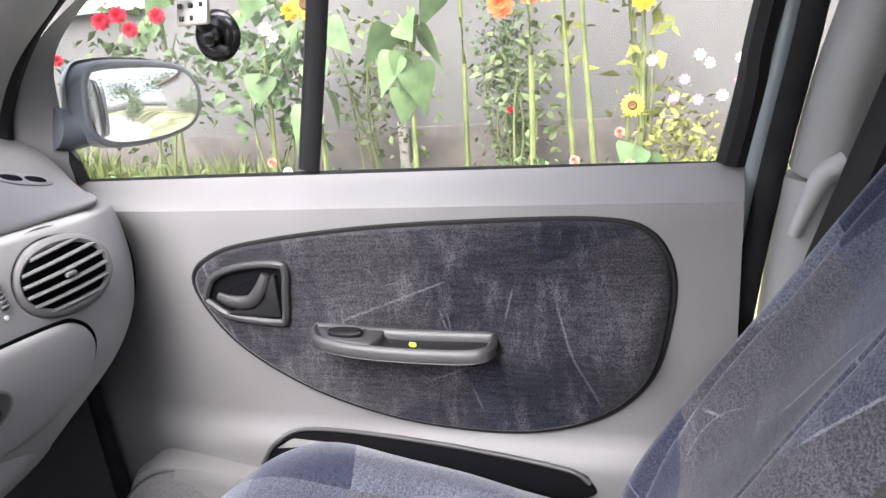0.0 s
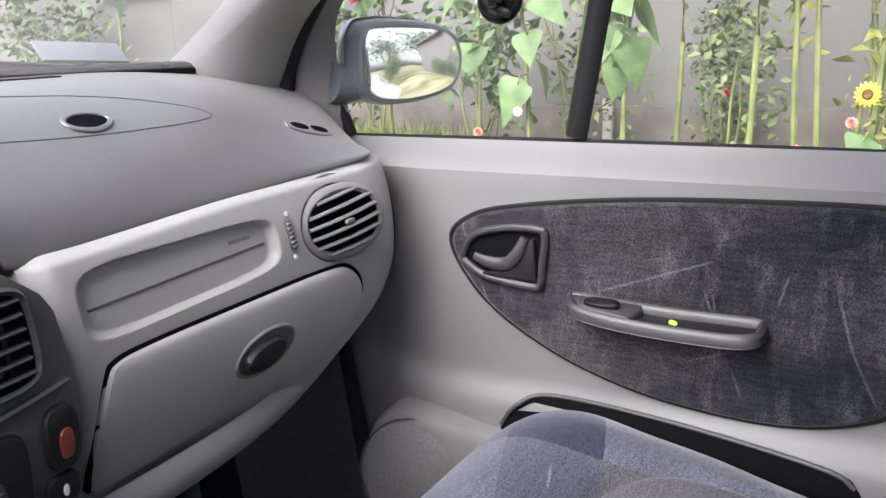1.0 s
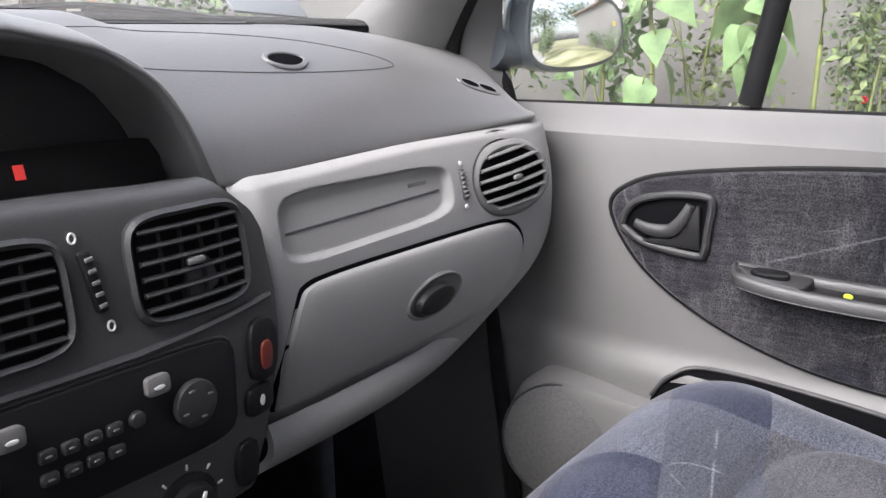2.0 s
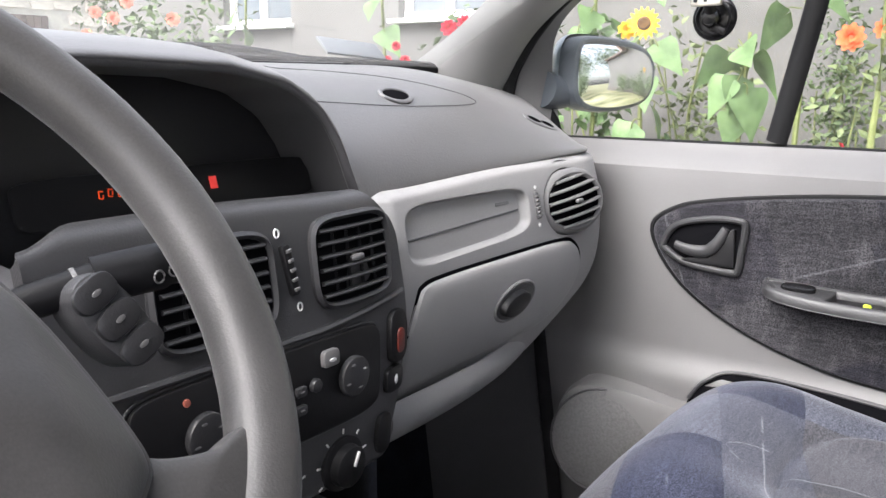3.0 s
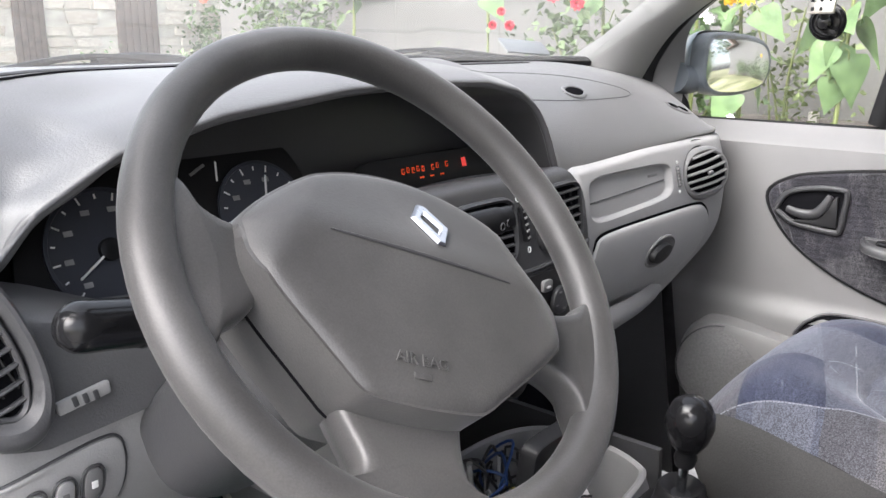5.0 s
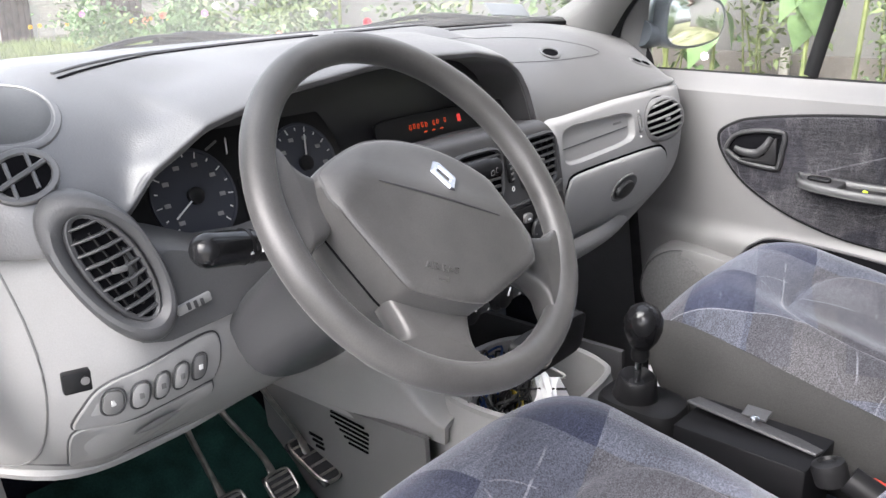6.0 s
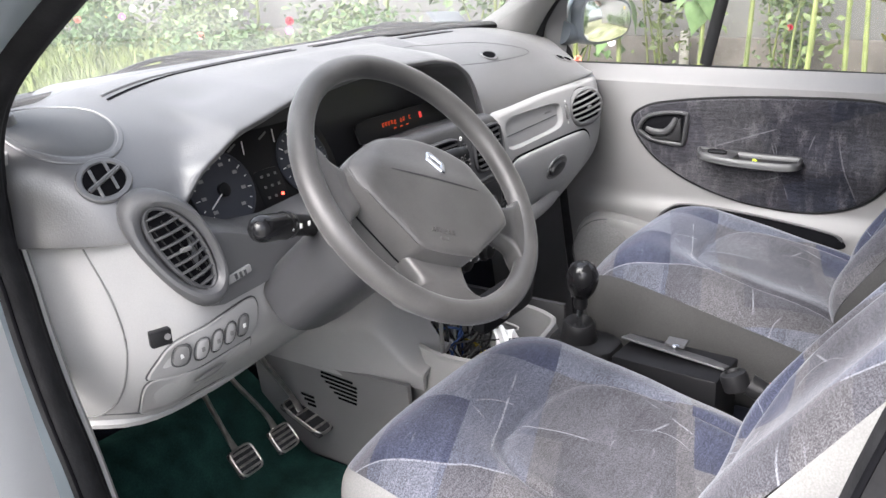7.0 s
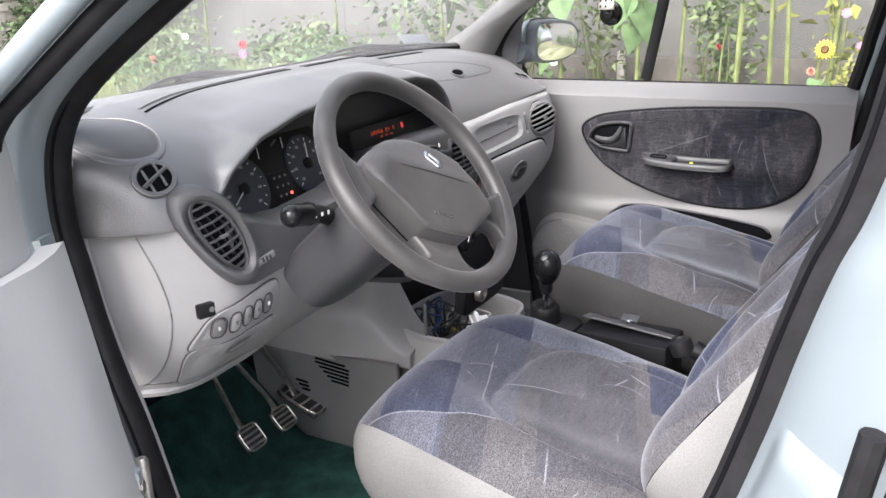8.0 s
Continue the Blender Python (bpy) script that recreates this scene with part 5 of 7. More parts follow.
for a, b, c in ((-0.47, -0.012, "left"), (0.035, 0.46, "right")):
    pts = [(x, 1.022 - 0.14 * (x - 0.02) ** 2 - 0.05 * (x < 0) * ((x + 0.01) / 0.46) ** 2) for x in (a + (b - a) * i / 24 for i in range(25))]
    # Flattened black rod paints the shade of an open slot.
    part("defrost_slot", tube([Vector((x, y, pad_at(x, y) + 0.0005)) for x, y in pts], 0.0026, 6, squash=0.4), SHADEBLACK, dash, "black rod painted as the shaded defroster slot")
    part("defrost_edge", tube([Vector((x, y + 0.012, pad_at(x, y + 0.012) + 0.0005)) for x, y in pts], 0.0022, 6), PAD, dash)
lid_pts = spline([(0.522, 0.838, 0), (0.47, 0.870, 0), (0.38, 0.902, 0), (0.27, 0.925, 0), (0.17, 0.925, 0), (0.13, 0.90, 0), (0.19, 0.855, 0), (0.30, 0.840, 0), (0.42, 0.834, 0)], 60, True)
part("airbag_joint", tube([Vector((p.x, p.y, pad_at(p.x, p.y) + 0.0001)) for p in lid_pts], 0.0006, 5, True), PANEL, dash, "fine joint of the top airbag cover")
hp = pad_put(0.375, 0.852)
# Black oval on the pad paints the hollow's shade.
part("sensor_recess", slab(oval(0.022, 0.010, 28), -0.002, 0.0012, put=hp, bevel=0.0004), SHADEBLACK, dash, "black oval painted as the shaded sensor hollow")
part("sensor_lip", ring(oval(0.027, 0.014, 28), 0.005, -0.002, 0.0025, put=hp, bevel=0.001), PAD, dash)
pv = pad_flat(0.668, 0.826)
sv2 = part("side_vent", slab([Vector((p.x, p.y - 0.10 * p.x)) for p in oval(0.040, 0.0125, 36, 0.8)], -0.003, 0.0016, put=pv, bevel=0.0012), PAD, dash, "side demister vent with two slots")
for dx in (-0.017, 0.017):
    # Black ovals paint the shade of the two slots.
    part("throat", slab([Vector((p.x + dx, p.y - 0.10 * (p.x + dx))) for p in oval(0.0145, 0.0062, 24, 0.8)], 0.0, 0.0021, put=pv, bevel=0.0002), SHADEBLACK, sv2)

# ---- steering wheel fittings ----
bd = lambda u, v, h: wheel_put(u + 0.001, v + 0.0135, h + pad_top(u + 0.001, v + 0.0135))
bl = [Vector(p) for p in ((-0.0075, 0.0165), (-0.0010, 0.0165), (0.0150, 0.0015), (0.0075, -0.0160), (0.0010, -0.0160), (-0.0150, 0.0015))]
em = part("badge", ring(bl, 0.0080, -0.002, 0.0030, put=bd, bevel=0.0020), CHROME, wheel, "chrome diamond badge", 20)
part("pad_crease", tube(spline([wheel_put(u, -0.0155, pad_top(u, -0.0155) + 0.0002) for u in (-0.076, -0.05, -0.025, 0.0, 0.03, 0.060)], 24), lambda t: 0.0004 + 0.0010 * math.sin(math.pi * t) ** 0.5, 6), PANEL, wheel, "fine crease across the airbag pad")
cu = bpy.data.curves.new("airbag_text", "FONT")
cu.body, cu.size, cu.extrude, cu.align_x = "AIR BAG", 0.0098, 0.0011, "CENTER"
tmp = bpy.data.objects.new("tmp_text", cu)
scene.collection.objects.link(tmp)
tme = bpy.data.meshes.new_from_object(tmp)
bpy.data.objects.remove(tmp)
bm = bmesh.new()
bm.from_mesh(tme)
bm.transform(Matrix(((wu.x, wv.x, wn_.x, 0), (wu.y, wv.y, wn_.y, 0), (wu.z, wv.z, wn_.z, 0), (0, 0, 0, 1))))
bm.transform(Matrix.Translation(wheel_put(-0.019, -0.092, 0.0326)))
part("airbag_lettering", bm, WHEEL, wheel, "moulded airbag lettering")
part("text_bar", rbox(0.012, 0.004, 0.001, Matrix.Translation(wheel_put(-0.020, -0.099, 0.0329)) @ Matrix(((wu.x, wv.x, wn_.x, 0), (wu.y, wv.y, wn_.y, 0), (wu.z, wv.z, wn_.z, 0), (0, 0, 0, 1))), 0.0004), WHEEL, wheel)

# stalks and ignition
def stalk(name, pts, rads, label):
    s = thing(name, pts[0], label, "control stalk", "column stalks")
    part("arm", tube(spline(pts[:3], 16), lambda t: rads[0] + (rads[1] - rads[0]) * t, 14), BLACK, s)
    return s


ls = stalk("light_stalk", [(-0.385, 0.66, 0.985), (-0.43, 0.645, 1.005), (-0.475, 0.638, 1.018)], (0.012, 0.015), "glossy black light stalk with turning end")
part("end_grip", tube(spline([(-0.462, 0.640, 1.015), (-0.480, 0.637, 1.019), (-0.505, 0.634, 1.024), (-0.527, 0.631, 1.028)], 18), lambda t: 0.0165 if t < 0.75 else 0.0165 * (1 - ((t - 0.75) / 0.27) ** 2) ** 0.5, 16), GLOSS, ls)
part("grip_ring", tube([(-0.468, 0.639, 1.0165), (-0.471, 0.639, 1.017)], 0.0175, 16), BLACK, ls)
for k in range(3):
    part("stalk_mark", rbox(0.004, 0.0012, 0.006, pose(-0.452 + 0.012 * k - 0.02, 0.6225 - 0.002 * k, 1.016), 0.0004), WHITE, ls)
rs = stalk("wiper_stalk", [(-0.28, 0.66, 0.985), (-0.21, 0.633, 1.018), (-0.165, 0.614, 1.031)], (0.009, 0.0095), "black wiper stalk with ring and end button")
part("end_grip", tube(spline([(-0.168, 0.615, 1.0305), (-0.148, 0.606, 1.0335), (-0.128, 0.597, 1.036)], 12), lambda t: 0.0125 if t < 0.8 else 0.011, 16), BLACK, rs)
part("grip_ring", tube([(-0.176, 0.6186, 1.0278), (-0.174, 0.6178, 1.0284)], 0.0103, 16), DOORGREY, rs, "pale ring mark")
for k in range(2):
    part("stalk_mark", tube([Vector((-0.138 - 0.009 * k + 0.003 * math.cos(a), 0.5905, 1.034 - 0.002 * k + 0.0032 * math.sin(a))) for a in (2 * math.pi * j / 12 for j in range(12))], 0.0006, 5, True), DOORGREY, rs)
stereo = thing("remote_control", (-0.145, 0.665, 0.99), "dark grey audio remote behind the wheel", "remote control")
sm = Matrix.Translation((-0.171, 0.592, 1.015)) @ pose(0, 0, 0, 72, -32, 0)
part("body", slab(oval(0.014, 0.027, 36, 0.8), -0.03, 0.0, sm, 0.004), PANEL, stereo)
for k in range(3):
    rb = part("button", slab(oval(0.012, 0.0078, 24, 0.7), -0.001, 0.003, sm @ pose(0, 0.017 - 0.017 * k, 0), 0.0015), DARKP, stereo)
    part("button_mark", slab(oval(0.0028, 0.0014, 10), 0.002, 0.0038, sm @ pose(0, 0.017 - 0.017 * k, 0), 0.0003), DOORGREY, rb)
ign = part("ignition_lock", lathe([(0.020, 0), (0.020, 0.02), (0.016, 0.024), (0.001, 0.024)], pose(-0.255, 0.64, 0.90, 115, 0, 10), 20), BLACK, column, "black ignition lock")

# ---- centre console ----
console = thing("centre_console", (0.15, 0.8, 0.30), "light grey lower console with open bin of wires", "console")
rim_loop = [Vector((p.x, p.y)) for p in spline([(0.006, 0.655, 0), (-0.004, 0.72, 0), (0.004, 0.780, 0), (0.030, 0.825, 0), (0.10, 0.858, 0), (0.22, 0.850, 0), (0.280, 0.80, 0), (0.282, 0.72, 0), (0.264, 0.658, 0), (0.23, 0.626, 0), (0.12, 0.612, 0), (0.03, 0.620, 0)], 70, True)]
zmap = lambda x, y, h: Vector((x, y, h))
part("bin_wall", ring(rim_loop, 0.010, 0.46, 0.624, put=zmap, bevel=0.004), LIGHT, console, "light grey bin rim")
bin_mid = Vector((0.14, 0.73))
part("bin_shell", stack([[Vector((*(bin_mid + (p - bin_mid) * k), z)) for p in rim_loop] for k, z in ((1.0, 0.612), (1.03, 0.600), (1.09, 0.56), (1.12, 0.50), (1.12, 0.42), (1.10, 0.33))], False, False), LIGHT, console, "rounded light grey front of the bin")
# Bin floor painted near-black for the deep shade down there.
part("bin_floor", slab(shrink(rim_loop, 0.010), 0.44, 0.47, put=zmap, bevel=0.002), SHADEBLACK, console)


# Same plastic as the upper body; the darker grey paints its shade.
side = part("side_panel", sheet(lambda u, v: (-0.050 + 0.034 * (1 - v) - 0.006 * math.sin(math.pi * v), 0.78 + 0.39 * u, 0.33 + (0.245 - 0.02 * u) * v), 30, 20, 0.01), DOORGREY, console, "light grey side panel painted darker for shade, with vent slots")
part("side_panel", sheet(lambda u, v: (0.305 + 0.02 * (1 - v), 0.64 + 0.50 * u, 0.33 + 0.30 * v), 20, 10, 0.01), PANEL, console)
# Near-black bars laid on the panel paint the shaded slots.
for k in range(6):
    part("vent_slot", rbox(0.003, 0.090 - 0.011 * abs(k - 1.0), 0.0050, pose(-0.0592 + 0.0008 * k, 0.950 - 0.004 * k, 0.5485 - 0.0095 * k, 4, 0, 0), 0.002), SHADEBLACK, side)
for k in range(3):
    part("vent_slot", rbox(0.003, 0.034 - 0.006 * k, 0.0050, pose(-0.0552 + 0.0008 * k, 1.035 - 0.004 * k, 0.485 - 0.010 * k, 4, 0, 0), 0.002), SHADEBLACK, side)
tunnel = part("tunnel", sheet(lambda u, v: (0.165 + 0.17 * math.cos(math.pi * (1 - u)), -0.9 + 1.58 * v, 0.30 + 0.24 * sq(math.sin(math.pi * u), 0.5)), 20, 20, 0.01), CARPET)
tagged(tunnel, "dark carpeted centre tunnel between the seats", "tunnel", kind="structure")
part("gaiter_plate", slab(oval(0.052, 0.066, 40, 0.6), 0.575, 0.622, put=lambda x, y, h: Vector((0.190 + x, 0.545 + y, h + 0.05 * y)), bevel=0.012), BLACK, gear, "black gear lever mount")
random.seed(11)
WIRES = [(mat("black_wire", (0.02, 0.02, 0.02), 0.5), 13), (mat("white_wire", (0.5, 0.5, 0.48), 0.5), 2), (mat("blue_wire", (0.02, 0.06, 0.2), 0.5), 2), (mat("yellow_wire", (0.4, 0.30, 0.04), 0.5), 1)]
for m_, n_ in WIRES:
    for k in range(n_):
        c = Vector((0.13 + random.uniform(-0.05, 0.06), 0.74 + random.uniform(-0.03, 0.08), 0.60))
        pts = [c + Vector((random.uniform(-0.06, 0.06), random.uniform(-0.05, 0.06), random.uniform(-0.10, 0.045))) for _ in range(6)]
        for p in pts:
            p.x, p.y, p.z = min(max(p.x, 0.035), 0.27), min(max(p.y, 0.68), 0.86), max(p.z, 0.475)
        ob = part("cable", tube(spline(pts, 30), 0.0022, 6), m_)
        tagged(ob, m_.name.replace("_", " ") + " tangled loosely in the console bin", "cable", "loose cables")
foil = part("plastic_bag", dome(oval(0.045, 0.03, 26), [(0, 0.035), (0.3, 0.045), (0.5, 0.030), (0.75, 0.032), (1.0, 0.0)], lambda x, y, h: Vector((0.155 + x, 0.70 + y + 0.012 * math.sin(90 * x), 0.565 + h + 0.012 * math.sin(70 * x + 50 * y)))), mat("crumpled_white_plastic", (0.8, 0.8, 0.8), 0.25, vary=0.1))
tagged(foil, "crumpled white plastic lying in the console bin", "plastic bag")
part("aux_socket", lathe([(0.017, 0), (0.017, 0.012), (0.012, 0.014), (0.010, 0.004), (0.001, 0.004)], frame_on(FM, 0.03, 0.735) @ pose(0, 0, 0.094), 20), STEEL, dash, "steel rimmed socket")
part("red_led", lathe([(0.003, 0), (0.003, 0.003), (0.001, 0.004)], frame_on(FM, 0.062, 0.74) @ pose(0, 0, 0.099), 10), REDLED, dash, "small red lamp")
part("lower_socket_panel", slab(oval(0.09, 0.035, 36, 0.3), -0.01, 0.012, frame_on(FM, 0.07, 0.73) @ pose(0, 0, 0.079), 0.003), BLACK, dash)
part("tuning_rod", tube([(-0.01, 0.735, 0.70), (0.004, 0.742, 0.62)], 0.004, 8), DOORGREY, console, "pale plastic strip")

# box and hand brake between the seats
box = thing("metal_box", (0.15, 0.36, 0.50), "black box with a steel angle plate between the seats", "metal box")
part("body", rbox(0.105, 0.185, 0.17, pose(0.142, 0.358, 0.562, 0, 0, -3), 0.004), mat("black_painted_steel", (0.006, 0.006, 0.007), 0.5, spec=0.2), box)
part("angle_plate", rbox(0.040, 0.185, 0.004, pose(0.150, 0.360, 0.6535, 4, 14, -3), 0.001), PANEL, box, "dark steel angle plate")
part("tab", rbox(0.024, 0.035, 0.004, pose(0.172, 0.365, 0.660, 0, -10, 0), 0.001), PANEL, box)
part("bolt", lathe([(0.007, 0), (0.007, 0.004), (0.004, 0.006), (0.001, 0.006)], pose(0.158, 0.362, 0.657), 12), CHROME, box)
hbk = thing("hand_brake", (0.095, 0.10, 0.50), "black hand brake lever with capped grip", "hand brake")
part("lever", tube(spline([(0.095, -0.02, 0.52), (0.095, 0.10, 0.60), (0.095, 0.22, 0.652)], 16), 0.018, 14), BLACK, hbk)
part("cap", lathe([(0.021, 0), (0.022, 0.02), (0.020, 0.027), (0.012, 0.030), (0.010, 0.026), (0.001, 0.026)], pose(0.095, 0.238, 0.640, -20, 0, 0), 22), BLACK, hbk)
bk = thing("belt_buckle", (0.10, 0.17, 0.55), "black seat belt buckle with red release button", "belt buckle")
part("case", rbox(0.03, 0.05, 0.075, pose(0.115, 0.185, 0.600, 15, 0, 0), 0.008), BLACK, bk)
part("button", rbox(0.024, 0.018, 0.012, pose(0.115, 0.192, 0.640, 15, 0, 0), 0.003), mat("bright_red_plastic", (0.75, 0.08, 0.05), 0.4), bk)

# ---- pedals, mat ----
def pedal(at, top, w, h, name, label, slope=48):
    p = thing(name, at, label, "pedal", "pedals")
    face = Matrix.Translation(at) @ pose(0, 0, 0, slope, 0, 0)
    part("pad", rbox(w, h, 0.012, face, 0.005, 3), PEDRUB, p)
    part("pad_rim", ring(oval(w / 2 + 0.001, h / 2 + 0.001, 32, 0.5), 0.004, 0.0, 0.0085, face), STEEL, p, "worn bare metal rim")
    for k in range(4):
        part("rib", rbox(w * 0.8, 0.005, 0.004, face @ pose(0, h * (k - 1.5) / 4.6, 0.007), 0.0015), STEEL, p)
    part("arm", tube(spline([Vector(at) + Vector((0, 0.01, 0.0)), Vector(at) + Vector((-0.01, 0.03, 0.05)), Vector(top) + Vector((0.0, -0.02, -0.06)), Vector(top)], 20), 0.008, 10, squash=0.6), STEEL, p, "worn steel pedal arm")


pedal((-0.252, 1.015, 0.450), (-0.290, 1.08, 0.66), 0.054, 0.054, "clutch_pedal", "clutch pedal with worn ribbed rubber pad")
pedal((-0.160, 1.008, 0.450), (-0.225, 1.08, 0.66), 0.052, 0.050, "brake_pedal", "brake pedal with worn ribbed rubber pad")
pedal((-0.064, 1.035, 0.440), (-0.130, 1.10, 0.66), 0.046, 0.110, "accelerator_pedal", "accelerator pedal with worn ribbed pad", 22)
mat_ob = part("floor_mat", sheet(lambda u, v: (-0.465 + 0.425 * u, 0.58 + 0.66 * v, 0.325 + 0.16 * smooth01(0.70, 1.0, v) + 0.004 * noise.noise(Vector((6 * u, 8 * v, 0)))), 30, 40, -0.012), MAT_GREEN)
tagged(mat_ob, "dark green floor mat in the driver footwell", "floor mat")
kick = part("baseboard", sheet(lambda u, v: (-0.665 + 0.02 * v, 0.60 + 0.60 * u, 0.31 + 0.26 * v), 10, 10, 0.01), CARPET)
tagged(kick, "dark carpeted side of the driver footwell", "kick panel", kind="structure")

# ---- seat belt ----
belt = thing("seat_belt", (0.80, -0.04, 1.0), "black seat belt with grey guide on the pillar", "seat belt")
part("webbing", sheet(lambda u, v: (0.755 - 0.10 * v + 0.004 * math.sin(9 * u), -0.135 - 0.085 * v + 0.048 * (u - 0.5) + 0.10 * (1 - v), 0.95 + 0.55 * v), 4, 20, 0.002), mat("black_belt_webbing", (0.015, 0.015, 0.017), 0.8, grain=0.4), belt)
part("guide", tube(spline([(0.772, -0.050, 1.045), (0.770, -0.030, 1.035), (0.772, -0.018, 1.01), (0.776, -0.004, 0.975)], 16), lambda t: 0.013 - 0.006 * t, 10), LIGHT, belt, "grey belt guide")

# ---- outside mirror and phone holder ----
mir = thing("wing_mirror", (0.84, 0.88, 1.08), "dark grey wing mirror with pale painted cap", "wing mirror")
MD = mat("mirror_housing_plastic", (0.085, 0.098, 0.112), 0.45, grain=0.2)
mo = Matrix.Translation((0.905, 0.835, 1.141)) @ pose(0, 0, 0, 90, 0, -15)
mloop = [Vector((p.x, p.y)) for p in spline([(-0.088, -0.005, 0), (-0.080, 0.040, 0), (-0.05, 0.056, 0), (0.05, 0.050, 0), (0.10, 0.030, 0), (0.112, -0.008, 0), (0.09, -0.045, 0), (0.02, -0.060, 0), (-0.05, -0.058, 0), (-0.082, -0.040, 0)], 60, True)]
part("housing", stack([[mo @ Vector((p.x * k, p.y * k, h)) for p in mloop] for k, h in ((0.92, 0.0), (1.0, 0.004), (1.02, -0.010), (1.0, -0.028), (0.9, -0.048), (0.6, -0.064), (0.2, -0.068))]), MD, mir)
part("frame", ring(mloop, 0.010, -0.002, 0.008, mo, bevel=0.003), MD, mir)
part("mirror_glass", slab([p * 0.90 for p in mloop], 0.004, 0.0065, mo @ pose(0, 0, 0, -5, -2.5, 0), 0.0005), MIRROR, mir, "mirror glass")
part("cap", stack([[mo @ Vector((p.x * k, p.y * k + 0.004, h)) for p in mloop] for k, h in ((1.015, -0.026), (1.02, -0.032), (0.92, -0.051), (0.62, -0.067), (0.2, -0.071))], False, True), PAINT, mir, "pale painted cap")
part("foot", tube(spline([(0.815, 0.905, 1.115), (0.835, 0.895, 1.112), (0.86, 0.875, 1.118)], 12), 0.036, 14, squash=0.8), MD, mir)
hold = thing("phone_holder", (0.822, 0.635, 1.215), "black suction phone holder stuck on the side window", "phone holder")
hm = Matrix.Translation((0.819, 0.638, 1.215)) @ Matrix(((0, 0, -1, 0), (-1, 0, 0, 0), (0, 1, 0, 0), (0, 0, 0, 1)))
part("suction_cup", lathe([(0.030, 0.0), (0.031, 0.003), (0.029, 0.006), (0.020, 0.009), (0.001, 0.010)], hm, 36), GLOSS, hold, "glossy black suction disc")
part("cup_rim", lathe([(0.0235, 0.005), (0.0245, 0.012), (0.0225, 0.014), (0.0205, 0.008)], hm, 32), BLACK, hold)
part("lever", rbox(0.008, 0.022, 0.010, pose(0.804, 0.628, 1.200, 25, 0, 0), 0.003), BLACK, hold)
part("ball", lathe([(0.001, 0.006), (0.012, 0.010), (0.014, 0.020), (0.010, 0.030), (0.001, 0.033)], hm, 20), GLOSS, hold)
part("arm", tube(spline([(0.806, 0.638, 1.216), (0.788, 0.636, 1.226), (0.770, 0.634, 1.238)], 12), 0.008, 10), BLACK, hold)
plate = part("mount_plate", rbox(0.008, 0.044, 0.030, pose(0.762, 0.632, 1.242, 0, 8, -6), 0.003), STEEL, hold, "grey mount plate with slots")
for k in range(6):
    part("slot", rbox(0.003, 0.005, 0.006, pose(0.7575, 0.618 + 0.014 * (k % 3), 1.235 + 0.014 * (k // 3), 0, 8, -6), 0.001), BLACK, plate)

# ---- windscreen, wipers, bonnet ----
def ws(u, v):
    x = 0.03 + (u - 0.5) * (1.42 - 0.22 * v)
    return (x, 1.085 - 0.72 * v - 0.10 * (2 * u - 1) ** 2 * (1 - 0.3 * v), 1.150 + 0.43 * v - 0.01 * (2 * u - 1) ** 2)


wscreen = part("window_1", sheet(ws, 24, 12), SCREEN)
wscreen.visible_shadow = False
tagged(wscreen, "curved clear windscreen", "windscreen", kind="structure")
part_seal = part("trim", tube(spline([Vector(ws(u / 12, 0.0)) + Vector((0, 0.0, 0.004)) for u in range(13)], 50), 0.009, 8), RUBBER)
tagged(part_seal, "black rubber seal along the windscreen foot", "seal", kind="structure")
cowl = part("trim", sheet(lambda u, v: (0.03 + (u - 0.5) * 1.40, 1.09 + 0.16 * v - 0.09 * (2 * u - 1) ** 2, 1.150 - 0.03 * v + 0.012 * math.sin(6 * v)), 30, 8, 0.01), BLACK)
tagged(cowl, "black plastic scuttle below the windscreen", "scuttle", kind="structure")
bonnet = part("car_bonnet", sheet(lambda u, v: (0.03 + (u - 0.5) * 1.50, 1.25 + 0.72 * v - 0.10 * (2 * u - 1) ** 2, 1.115 - 0.08 * v - 0.22 * v ** 2 - 0.05 * (2 * u - 1) ** 4), 30, 16, 0.01), PAINT)
tagged(bonnet, "pale blue painted bonnet of the car", "bonnet")
for x0, x1, y1 in ((0.62, 0.02, 1.115), (0.02, -0.50, 1.08)):
    wp = thing("windscreen_wiper", (x0, 1.15, 1.15), "black wiper resting at the windscreen foot", "wiper", "wipers")
    part("arm", tube(spline([(x0, 1.135, 1.146), ((x0 + x1) / 2 + 0.08, 1.125, 1.166), ((x0 + x1) / 2, 1.10, 1.162)], 16), 0.007, 8), BLACK, wp)
    part("blade", tube(spline([(x0 - 0.04, 1.080, 1.152), ((x0 + x1) / 2, 1.095, 1.159), (x1, y1 - 0.015, 1.152)], 20), 0.005, 6), RUBBER, wp)
    part("bridge", tube(spline([(x0 - 0.12, 1.090, 1.155), ((x0 + x1) / 2, 1.102, 1.170), (x1 + 0.12, y1 - 0.01, 1.156)], 16), 0.004, 6), BLACK, wp)
card = part("permit_card", rbox(0.11, 0.004, 0.035, pose(0.545, 1.065, 1.172, -50, 4, -8), 0.001), mat("flat_grey_plate", (0.12, 0.13, 0.14), 0.6, vary=0.1))
tagged(card, "tilted grey plate at the foot of the windscreen", "card")

# ---- driver's door opening ----
AP = [(0.34, 1.455), (0.50, 1.392), (0.64, 1.319), (0.74, 1.262), (0.79, 1.230), (0.835, 1.194), (0.868, 1.149), (0.884, 1.094), (0.886, 1.030), (0.873, 0.970), (0.858, 0.895), (0.836, 0.820), (0.808, 0.745), (0.780, 0.650), (0.75, 0.53), (0.73, 0.40)]
